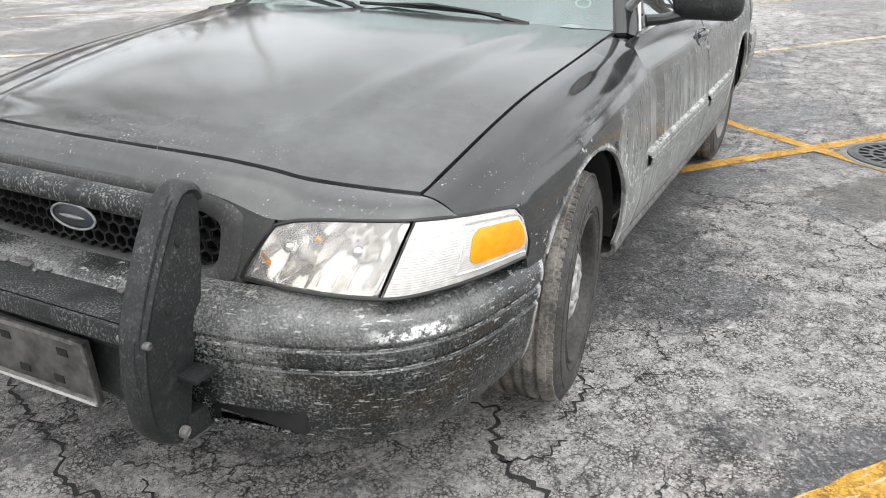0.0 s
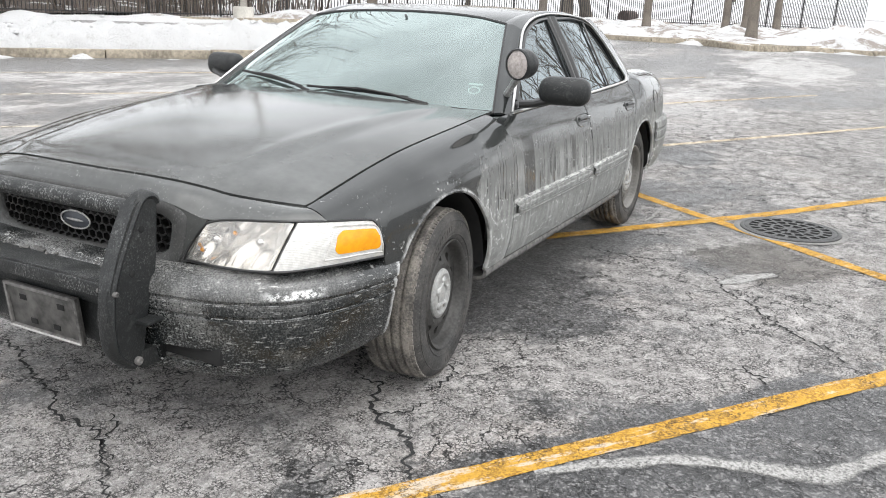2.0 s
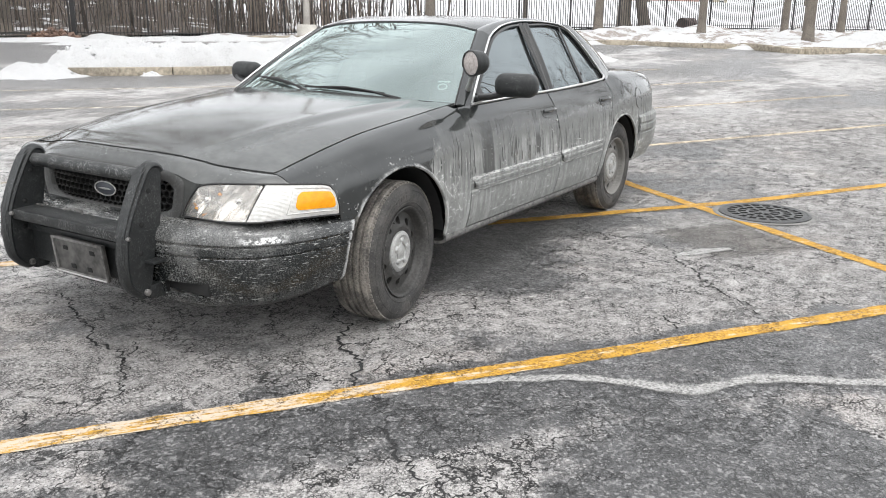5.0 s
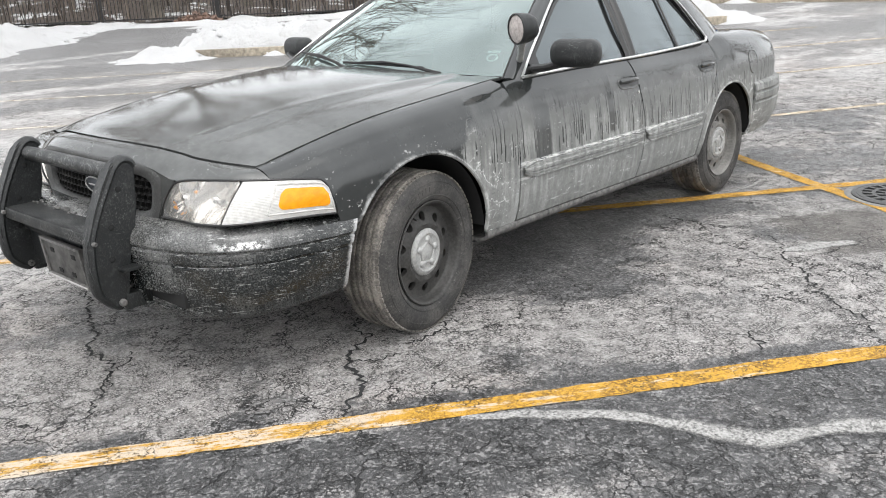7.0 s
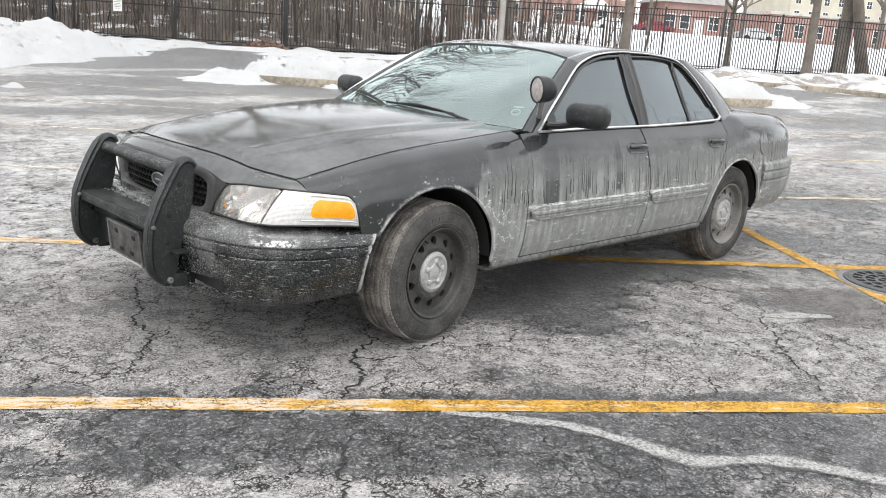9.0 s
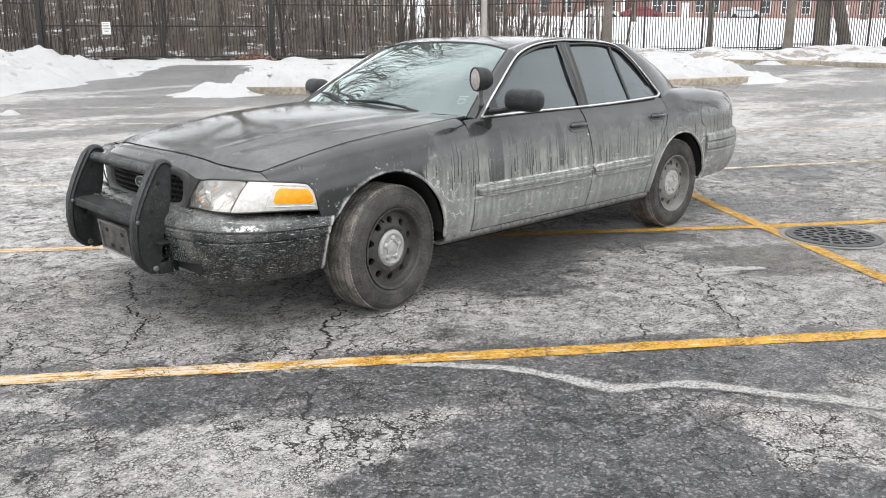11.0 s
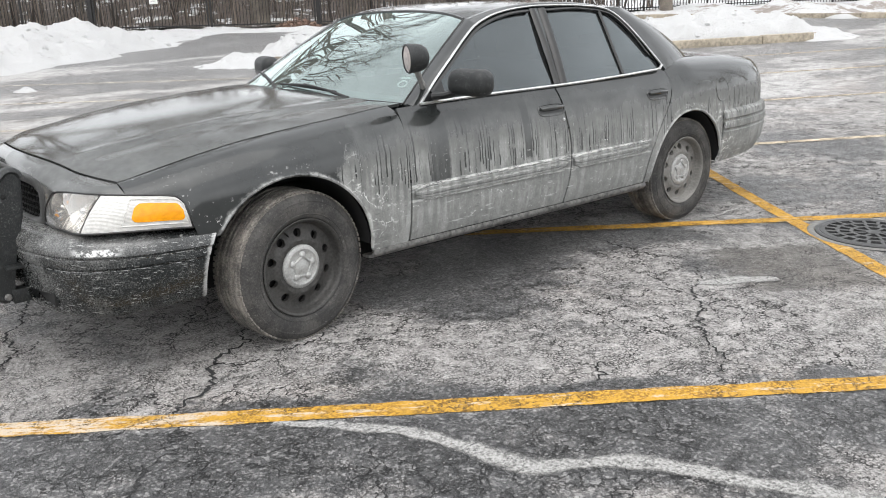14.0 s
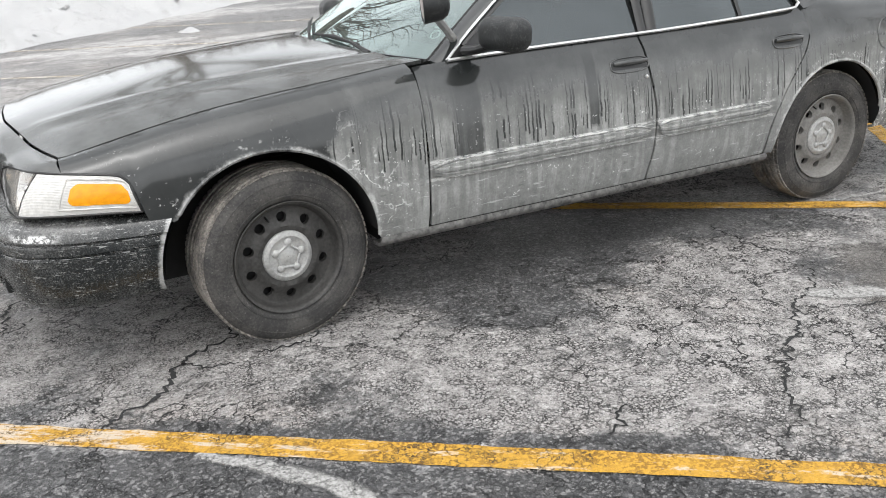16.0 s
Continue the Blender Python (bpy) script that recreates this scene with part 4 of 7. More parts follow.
            h = .040 * min(1, .45 + i / 3, .45 + (24 - i) / 3)
            rows.append([(x, s * (y + o), .572 + k * h) for k, o in ((-1, -.004), (-.92, .010), (-.5, .015), (-.42, .010), (-.30, .010), (-.22, .016), (.55, .016), (.62, .010), (.72, .010), (.8, .014), (.95, .010), (1, -.004))])
        sheet(bm, rows)
        part("side_moulding", bm, PAINT, owner, "body-side moulding crusted with salt")

    # door handles in their cups
    for x0, owner in ((-.125, door_f), (-1.075, door_r)):
        bm = bmesh.new()
        y = side_y(max(x0, -1.17), .872)
        for k in range(1):
            ring = [(x0 + .100 * math.cos(a) * (abs(math.cos(a)) ** -.35 if abs(math.cos(a)) > .05 else 1), .868 + .030 * math.sin(a) * (abs(math.sin(a)) ** -.35 if abs(math.sin(a)) > .05 else 1)) for a in [2 * math.pi * q / 32 for q in range(32)]]
            tube(bm, [(x, s * (side_y(max(x, -1.17), z) + .001), z) for x, z in ring + ring[:1]], .004, 6)
        cup = part("handle_cup", bm, PAINT, owner)
        bm = bmesh.new()
        pts = [(x0 + .088 * t, s * (side_y(max(x0 + .088 * t, -1.17), .878) + .010 + .010 * (1 - t * t)), .878 + .003 * (1 - t * t)) for t in [i / 6 - 1 for i in range(13)]]
        tube(bm, pts, [.008 + .004 * (1 - abs(i / 6 - 1)) for i in range(13)], 10, flat=1.1)
        part("door_handle", bm, PAINT, owner, "black pull handle with salt under it")
        # flat dark strip on the door paints the shade inside the cup
        bm = bmesh.new()
        n = 20
        rows = [[(x0 + .09 * (i / n * 2 - 1), s * (side_y(max(x0, -1.17), z) + .003), z) for z in (.852, .858, .864)] for i in range(n + 1)]
        sheet(bm, rows)
        part("handle_recess", bm, TRIM, cup)
    bm = bmesh.new()
    revolve(bm, [(.0085, 0), (.0085, .006), (.004, .008), (0.0005, .008)], 12, "Y", pose(-.205, s * side_y(-.2, .81), .81, 0, 0, 0 if s > 0 else 180))
    part("door_lock", bm, DULL_CHROME, door_f)

# fuel flap, driver's side
bm = bmesh.new()
ring = [(-1.785 + .078 * math.cos(a), .838 + .075 * math.sin(a)) for a in [2 * math.pi * k / 32 for k in range(33)]]
tube(bm, [(x, side_y(x, z) + .001, z) for x, z in ring], .005, 6)
rows = [[Vector((-1.785 + .074 * r * math.cos(a), side_y(-1.785 + .074 * r * math.cos(a), .838 + .071 * r * math.sin(a)) + .004, .838 + .071 * r * math.sin(a))) for r in (0.02, .5, 1)] for a in [2 * math.pi * k / 24 for k in range(25)]]
sheet(bm, rows)
part("fuel_flap", bm, PAINT, car, "round fuel flap in the rear quarter")

# ---------------------------------------------------------------- hood, nose and deck
HOOD_X = curve([(0, 2.325), (.2, 2.318), (.36, 2.293), (.44, 2.276), (.50, 2.262), (.54, 2.252), (.60, 2.235), (.70, 2.203), (.795, 2.166)])
HOOD_FRONT_Z = curve([(0, .867), (.2, .866), (.36, .858), (.46, .846), (.51, .838), (.55, .829), (.6, .823), (.795, .808)])
COWL_X = curve([(0, .99), (.3, .965), (.6, .90), (.80, .80)])
HOOD_MID = curve([(2.325, .867), (2.2, .897), (2.0, .935), (1.7, .978), (1.4, 1.003), (1.1, 1.017), (.8, 1.02)])


def hood_z(x, y):
    y = abs(y)
    edge = SEAM_Z(max(x, .8))
    mid = HOOD_MID(x)
    k = y / SEAM_Y(x)
    crease = .44 + .16 * (2.3 - x) / 1.4
    z = edge + (mid - edge) * (1 - k ** 2.4)
    z += .0055 * math.exp(-((y - crease) / .030) ** 2) - .0045 * math.exp(-((y - crease - .065) / .035) ** 2)
    t = min(1, max(0, (x - (HOOD_X(y) - .10)) / .10))
    return z * (1 - t * t) + (HOOD_FRONT_Z(y)) * t * t if t else z


rows = []
for i in range(41):
    t = i / 40
    row = []
    for j in range(49):
        k = j / 24 - 1
        y = .795 * math.copysign(abs(k) ** 0.92, k)
        xf, xb = HOOD_X(abs(y)), COWL_X(abs(y))
        x = xf + (xb - xf) * t
        y2 = y * (SEAM_Y(x) - .009) / .795
        row.append((x, y2, hood_z(x, y2)))
    rows.append(row)
hood = panel("hood", rows, car, 1, PAINT_TOP, label="long black hood with two creases, dull with dust")

# cowl between hood and windshield
rows = [[(COWL_X(abs(y)) - .012 - .14 * t, y, 1.012 - .03 * abs(y / .8) ** 2 - .018 * t) for t in (0, .3, .6, 1)] for y in [-.80 + .08 * i for i in range(21)]]
panel("cowl_panel", rows, car, 1, TRIM)

# header panel: from the hood's edge down to lamps and grille
NOSE_LOW = [(2.386, 0, .810), (2.385, .12, .810), (2.381, .25, .809), (2.373, .36, .806), (2.364, .44, .793), (2.356, .50, .774), (2.350, .548, .763), (2.318, .66, .774), (2.262, .80, .780), (2.172, .880, .772)]
low = run(NOSE_LOW, 28)
NOSE_X = curve([(p[1], p[0]) for p in NOSE_LOW])
NOSE_Z = curve([(p[1], p[2]) for p in NOSE_LOW])
for s in (1, -1):
    rows = []
    for i, p in enumerate(low):
        y = min(.80, p.y)
        q = Vector((HOOD_X(y) + .007, y, HOOD_FRONT_Z(y) - .005))
        if p.y > .80:
            q = Vector((2.166 + .008, .80, .803))
        row = []
        for j in range(8):
            t = j / 7
            c = q.lerp(p, t)
            b = .009 * math.sin(math.pi * t)
            row.append((c.x + b * .6, c.y, c.z + b))
        rows.append(row)
    panel("header_panel", rows, car, s, PAINT_TOP, label="black nose panel above the grille")
    # cheek between grille and headlamp
    rows = []
    for i in range(9):
        u = i / 8
        y = .432 + .120 * u
        head = Vector((NOSE_X(y) - .001, y, NOSE_Z(y) + .001))
        foot = Vector((2.360 + .006 * u, .416 + .052 * u, .605))
        rows.append([head.lerp(foot, j / 10) + Vector((.006 * math.sin(math.pi * j / 10) * (1 - u), 0, 0)) for j in range(11)])
    panel("header_panel", rows, car, s, PAINT_TOP, label="black cheek between grille and headlamp")

# grille: frame, honeycomb and backing
def grille_loop(wide, tall, forward):
    """One ring of the grille shell, a little narrower at its foot."""
    ring = []
    for k in range(73):
        a = 2 * math.pi * k / 72
        cx, cz = math.cos(a), math.sin(a)
        pz = tall * math.copysign(abs(cz) ** .42, cz)
        py = wide * math.copysign(abs(cx) ** .34, cx) * (1 + .045 * pz / .1)
        ring.append((2.392 - .036 * (abs(py) / .47) ** 3 - .24 * max(0, pz - .06) + forward, py, .690 + pz))
    return ring


bm = bmesh.new()
sheet(bm, [grille_loop(w, h, f) for w, h, f in ((.472, .122, -.006), (.470, .120, .008), (.462, .112, .013), (.434, .090, .009), (.418, .079, .002), (.413, .075, -.008), (.411, .074, -.042))])
bmesh.ops.recalc_face_normals(bm, faces=bm.faces)
grille = part("grille", bm, GRILLE_SHELL, car, "wide dusty grille shell round a honeycomb mesh")
# near-black sheet paints the shade behind the mesh
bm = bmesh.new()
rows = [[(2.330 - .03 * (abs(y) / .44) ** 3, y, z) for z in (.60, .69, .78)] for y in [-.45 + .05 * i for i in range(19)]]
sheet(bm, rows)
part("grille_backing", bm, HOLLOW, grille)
bm = bmesh.new()
pitch, tall = 0.0335, 0.0275
for r in range(6):
    for c in range(28):
        y = -.455 + pitch * (c + .5 * (r % 2))
        z = .618 + tall * r
        if abs(y) > .408 - (.012 if r in (0, 5) else 0) or not .612 < z < .766:
            continue
        x = 2.374 - .03 * (abs(y) / .44) ** 3
        out, inn, rear = [], [], []
        for k in range(6):
            a = math.pi / 6 + math.pi / 3 * k
            oy, oz = math.cos(a), math.sin(a)
            out.append(bm.verts.new((x, y + .0193 * oy, z + .0180 * oz)))
            inn.append(bm.verts.new((x, y + .0164 * oy, z + .0151 * oz)))
            rear.append(bm.verts.new((x - .022, y + .0170 * oy, z + .0157 * oz)))
        for k in range(6):
            q = (k + 1) % 6
            bm.faces.new((out[k], out[q], inn[q], inn[k]))
            bm.faces.new((inn[k], inn[q], rear[q], rear[k]))
part("honeycomb", bm, TRIM, grille, "black honeycomb mesh", smooth=False)
bm = bmesh.new()
ring = [(2.385, .0 + .070 * math.cos(a), .686 + .030 * math.sin(a)) for a in [2 * math.pi * k / 40 for k in range(41)]]
tube(bm, ring, .0030, 6)
emblem = part("emblem", bm, CAP, grille, "oval blue badge with bright rim")
bm = bmesh.new()
rows = [[(2.381 + .006 * (1 - r * r), .0 + .068 * r * math.cos(a), .686 + .028 * r * math.sin(a)) for r in (0.02, .4, .8, 1)] for a in [2 * math.pi * k / 32 for k in range(33)]]
sheet(bm, rows)
part("emblem_face", bm, BLUE, emblem)
bm = bmesh.new()
tube(bm, [(2.388, .040 * t, .686) for t in [i / 8 - 1 for i in range(17)]], [.001 + .004 * (1 - (i / 8 - 1) ** 2) for i in range(17)], 6)
part("emblem_mark", bm, CAP, emblem)

# ---------------------------------------------------------------- front lamps
LAMP_LOW = [(2.366, .466, .622), (2.366, .56, .622), (2.358, .66, .623), (2.330, .795, .630), (2.235, .878, .633), (2.09, .930, .628), (1.948, .953, .616)]
LAMP_TOP = [(2.350, .552, .752), (2.335, .60, .766), (2.312, .67, .772), (2.258, .802, .776), (2.165, .878, .770), (2.06, .922, .759), (2.00, .938, .748), (1.972, .944, .718)]
SPLIT = 29
hi = run(LAMP_TOP, 60)
lo = [run(LAMP_LOW, 600)[round(10 * (k - 3.2 * (k / SPLIT if k <= SPLIT else (60 - k) / (60 - SPLIT)) ** 1.5))] for k in range(61)]


def lamp_rows(i0, i1, inset=0.0, v0=0.0, v1=1.0, n=10, swell=.012):
    rows = []
    for i in range(i0, i1 + 1):
        a, b = lo[i], hi[i]
        along = (lo[min(i + 1, 60)] - lo[max(i - 1, 0)]).normalized()
        out = Vector((-along.y, along.x, 0)) * -1
        if out.dot(Vector((1, 1, 0))) < 0:
            out = -out
        row = []
        for j in range(n + 1):
            v = v0 + (v1 - v0) * j / n
            q = a.lerp(b, v)
            row.append(q + out * (swell * math.sin(math.pi * v) - inset))
        rows.append(row)
    return rows


for s in (1, -1):
    rows = flipped(lamp_rows(0, SPLIT - 1), s)
    lamp = part("headlamp", sheet(bmesh.new(), rows), LENS, car, "clear headlamp with bright reflectors behind the lens")
    lamp.visible_shadow = False
    bm = bmesh.new()
    deep = lamp_rows(0, SPLIT - 1, 0.0, n=16)
    for i, row in enumerate(deep):
        for j, p in enumerate(row):
            u, v = i / (SPLIT - 1), j / 16
            bowl = 0.014 + 0.006 * math.sin(31 * u) * math.sin(9 * v) + 0.056 * (math.sin(math.pi * min(1, u / .46)) if u < .46 else math.sin(math.pi * (u - .46) / .54)) * math.sin(math.pi * v)
            row[j] = p + Vector((-.9, -.25, 0)).normalized() * bowl
    sheet(bm, flipped(deep, s))
    part("reflector", bm, REFLECTOR, lamp)
    bm = bmesh.new()
    wall = [deep[13][j] for j in range(17)]
    front = [lamp_rows(13, 13, .012, n=16)[0][j] for j in range(17)]
    sheet(bm, [[Vector((p.x, s * p.y, p.z)) for p in row] for row in (wall, front)])
    part("lamp_divider", thicken(bm, .004), REFLECTOR, lamp)
    for i in range(15, SPLIT - 1, 3):
        bm = bmesh.new()
        tube(bm, [Vector((p.x, s * p.y, p.z)) for p in [q + Vector((.004, .002, 0)) for q in deep[i][1:6]]], .0025, 5)
        part("reflector_rib", bm, REFLECTOR, lamp)
    for i, j in ((3, 4), (11, 11)):
        bm = bmesh.new()
        c = deep[i][j]
        bmesh.ops.create_uvsphere(bm, u_segments=12, v_segments=8, radius=.006, matrix=Matrix.Translation((c.x + .006, s * (c.y + .003), c.z)))
        part("turn_bulb", bm, AMBER, lamp, "small amber bulb")
    for u, v in ((.24, .55), (.72, .5)):
        bm = bmesh.new()
        p = deep[int(u * (SPLIT - 1))][8]
        bmesh.ops.create_uvsphere(bm, u_segments=14, v_segments=8, radius=.017, matrix=Matrix.Translation((p.x + .018, s * (p.y + .005), p.z)))
        part("bulb_shield", bm, CHROME, lamp)
    rows = flipped(lamp_rows(SPLIT, 60), s)
    marker = part("corner_lamp", thicken(sheet(bmesh.new(), rows), .02), CORNER, car, "clouded ribbed corner lamp with amber reflector")
    rows = flipped(lamp_rows(42, 58, -.004, .26, .79, 8, .010), s)
    rows = [[p.lerp(rows[8][4], .12 if i in (0, 16) and j in (0, 8) else .05 if (i in (0, 16)) and j in (1, 7) or (j in (0, 8)) and i in (1, 15) else 0) for j, p in enumerate(r)] for i, r in enumerate(rows)]
    bm = bmesh.new()
    fr = lamp_rows(40, 59, -.002, .16, .89, 8, .010)
    edge = [r[0] for r in fr] + [fr[-1][j] for j in range(1, 8)] + [r[8] for r in fr[::-1]] + [fr[0][j] for j in range(7, -1, -1)]
    tube(bm, [Vector((p.x, s * p.y, p.z)) for p in edge], .003, 5)
    part("reflector_rim", bm, CORNER, marker, "raised moulded rim")
    part("amber_reflector", thicken(sheet(bmesh.new(), rows), .004), AMBER, marker, "orange side reflector")
    bm = bmesh.new()
    rim = [lamp_rows(0, 60)[i][0] for i in range(0, 61, 2)] + [lamp_rows(60, 60)[0][j] for j in range(0, 11, 2)] + [lamp_rows(0, 60)[i][10] for i in range(60, -1, -2)] + [lamp_rows(0, 0)[0][j] for j in range(10, -1, -2)]
    tube(bm, [Vector((p.x, s * p.y, p.z)) for p in rim], .0045, 6)
    part("lamp_seal", bm, TRIM, lamp)
    bm = bmesh.new()
    tube(bm, [Vector((p.x, s * p.y, p.z)) for p in lamp_rows(SPLIT, SPLIT)[0]], .0026, 6)
    part("lamp_seam", bm, PLATE, marker)
    # dark pan behind the lamps, its shade put into the colour
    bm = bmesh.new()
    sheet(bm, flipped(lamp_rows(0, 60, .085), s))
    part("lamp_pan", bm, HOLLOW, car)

# ---------------------------------------------------------------- front bumper
BUMPER_PLAN = [(2.502, 0), (2.50, .2), (2.488, .38), (2.462, .54), (2.425, .67), (2.372, .785), (2.29, .872), (2.18, .925), (2.05, .955), (1.932, .972)]
PROFILE = [(.612, -.105), (.608, -.055), (.600, -.030), (.590, -.014), (.575, -.004), (.556, .002), (.540, .004), (.534, -.004), (.527, -.005), (.521, .003), (.505, .004), (.492, .004), (.486, -.004), (.479, -.005), (.473, .003), (.45, .002), (.42, 0), (.385, -.003), (.372, -.005), (.345, -.010), (.332, -.013), (.31, -.020), (.29, -.030), (.272, -.046), (.258, -.07), (.25, -.12)]
plan = run([(x, y, 0) for x, y in BUMPER_PLAN], 44)
for s in (1, -1):
    rows = []
    for i, p in enumerate(plan):
        along = (plan[min(i + 1, 44)] - plan[max(i - 1, 0)]).normalized()
        out = Vector((along.y, -along.x, 0))
        if i == 0:
            out = Vector((1, 0, 0))
        u = i / 44
        lift = .050 * max(0, (u - .45) / .55) ** 1.3
        drop_top = .018 * max(0, (u - .72) / .28)
        row = []
        for z, o in PROFILE:
            k = (z - .25) / (.612 - .25)
            zz = z + lift * (1 - k) - drop_top * k
            tail = 1.50 + math.sqrt(max(0, .425 ** 2 - (zz - .352) ** 2)) - 1.932
            row.append(p + out * (o * (1 - .35 * max(0, u - .5))) + Vector((tail * max(0, (u - .78) / .22) ** 1.5, 0, zz)))
        rows.append(row)
    hole = lambda i, j: 18 <= j <= 20 and .425 < plan[i].y < .63
    bumper = panel("front_bumper", rows, car, s, BUMPER, "textured black bumper cover scuffed and salted", 0.012, hole)
    # pale threads paint the highlights along two grooves
    for j in (8, 13):
        bm = bmesh.new()
        tube(bm, [Vector((r[j].x, s * r[j].y, r[j].z)) + Vector((.002, s * .002, 0)) for r in rows[12:43]], .0019, 5)
        part("groove_salt", bm, GROOVE_HIGHLIGHT, bumper, "thin broken pale line painting the highlight along the groove")
    bm = bmesh.new()
    box(bm, (2.36, s * .40, .32), (2.43, s * .66, .385), .01)
    part("fog_slot", bm, HOLLOW, bumper)
bm = bmesh.new()
box(bm, (2.33, -.55, .40), (2.42, .55, .60), .02)
part("bumper_beam", bm, HOLLOW, car)

# ---------------------------------------------------------------- rear end
rows = []
for i in range(21):
    x = -1.74 - 1.0 * i / 20
    rows.append([(x, (DECK_Y(x) - .005) * k, DECK_Z(x) + .022 * (1 - k * k) - .004) for k in [j / 8 - 1 for j in range(17)]])
panel("trunk_lid", rows, car, 1, PAINT_TOP, label="black trunk lid, dusty on top")
tail_plan = run([(-1.80, .932, 0), (-2.0, .930, 0), (-2.25, .895, 0), (-2.45, .835, 0), (-2.60, .745, 0), (-2.70, .62, 0), (-2.77, .40, 0), (-2.79, .2, 0), (-2.795, 0, 0)], 40)
for s in (1, -1):
    rows = []
    for i, p in enumerate(tail_plan):
        along = (tail_plan[min(i + 1, 40)] - tail_plan[max(i - 1, 0)]).normalized()
        out = Vector((along.y, -along.x, 0)) * -1
        if out.dot(p) < 0:
            out = -out
        rows.append([p + out * o + Vector((0, 0, z + (.06 * (i / 40) if z < .4 else 0))) for z, o in ((.698, -.03), (.692, .0), (.68, .016), (.64, .024), (.632, .014), (.622, .014), (.614, .026), (.575, .026), (.567, .016), (.557, .016), (.55, .024), (.45, .012), (.38, -.01), (.34, -.03), (.325, -.07))])
    panel("rear_bumper", rows, car, s, PAINT, "rear bumper cover grey with salt")
rows = [[(x, y, z) for x, z in ((-2.70 - .03 * (1 - (y / .6) ** 2), .95), (-2.745 - .03 * (1 - (y / .6) ** 2), .85), (-2.75 - .03 * (1 - (y / .6) ** 2), .68))] for y in [-.60 + .1 * i for i in range(13)]]
panel("tail_panel", rows, car, 1)

# ---------------------------------------------------------------- greenhouse
def glass_y(z):
    u = max(0, z - .97)
    return .868 - .46 * u - .26 * u * u


TRIM_LOOP = [(.722, .976), (.60, 1.068), (.451, 1.166), (.30, 1.262), (.199, 1.318), (.09, 1.355), (-.02, 1.380), (-.18, 1.399), (-.35, 1.407), (-.55, 1.405), (-.764, 1.394), (-.86, 1.384), (-.945, 1.355), (-1.02, 1.292), (-1.10, 1.19), (-1.18, 1.075), (-1.212, 1.030)]
top_f = curve(sorted((x, z) for x, z in TRIM_LOOP))
XA, XE = .17, -1.12
HEAD = [(.135, 0, 1.392), (.145, .2, 1.389), (.168, .42, 1.376), (.190, .588, 1.350)]
BASE = [(.985, 0, .998), (.955, .25, .995), (.905, .5, .988), (.845, .68, .980), (.775, .80, .972)]
head, base = run(HEAD, 20), run(BASE, 20)
rows = []
for i in range(-20, 21):
    a, b = base[abs(i)].copy(), head[abs(i)].copy()
    if i < 0:
        a.y, b.y = -a.y, -b.y
    rows.append([a.lerp(b, t) + Vector((.55, 0, .83)) * .030 * math.sin(math.pi * t) * (1 - (i / 20) ** 4 * .7) for t in [j / 14 for j in range(15)]])
bm = sheet(bmesh.new(), rows)
windshield = part("windshield", bm, WINDSHIELD, car, "raked windshield, pale with sky and branch reflections")
windshield.visible_shadow = False
bm = bmesh.new()
tube(bm, rows[0], .005, 6)
tube(bm, rows[-1], .005, 6)
tube(bm, [r[-1] for r in rows], .008, 6)
tube(bm, [r[0] for r in rows], .010, 6)
part("windshield_seal", bm, TRIM, windshield)
edge_l = rows[-1]

# roof
ROOF_MID = curve([(.14, 1.394), (0, 1.413), (-.3, 1.434), (-.6, 1.436), (-.9, 1.420), (-1.10, 1.398), (-1.22, 1.378)])
rows = []
for i in range(25):
    t = i / 24
    row = []
    for j in range(21):
        k = j / 10 - 1
        ye = .545 + .030 * math.sin(math.pi * min(1, t * 1.3))
        xf = .140 + .052 * abs(k) ** 2.2
        xb = -1.22 + .03 * abs(k) ** 2
        x = xf + (xb - xf) * t
        ze = min(top_f(max(min(x, .195), -.9)) + .012, ROOF_MID(x) - .012)
        z = ROOF_MID(x) - (ROOF_MID(x) - ze) * abs(k) ** 2.6
        row.append((x, ye * k, z))
    rows.append(row)
roof_rows = rows
panel("roof", rows, car, 1, PAINT_TOP, label="black roof, pale with reflected sky")

back_rows = []
for i in range(-10, 11):
    k = i / 10
    a = Vector((-1.22 + .03 * k * k, .56 * k, 1.374 - .022 * k * k))
    b = Vector((-1.79 + .05 * k * k, .66 * k, 1.056 - .01 * k * k))
    back_rows.append([a.lerp(b, t) + Vector((-.5, 0, .85)) * .034 * math.sin(math.pi * t) for t in [j / 8 for j in range(9)]])
backlight = part("rear_window", sheet(bmesh.new(), back_rows), TINTED, car, "tinted rear window")
backlight.visible_shadow = False

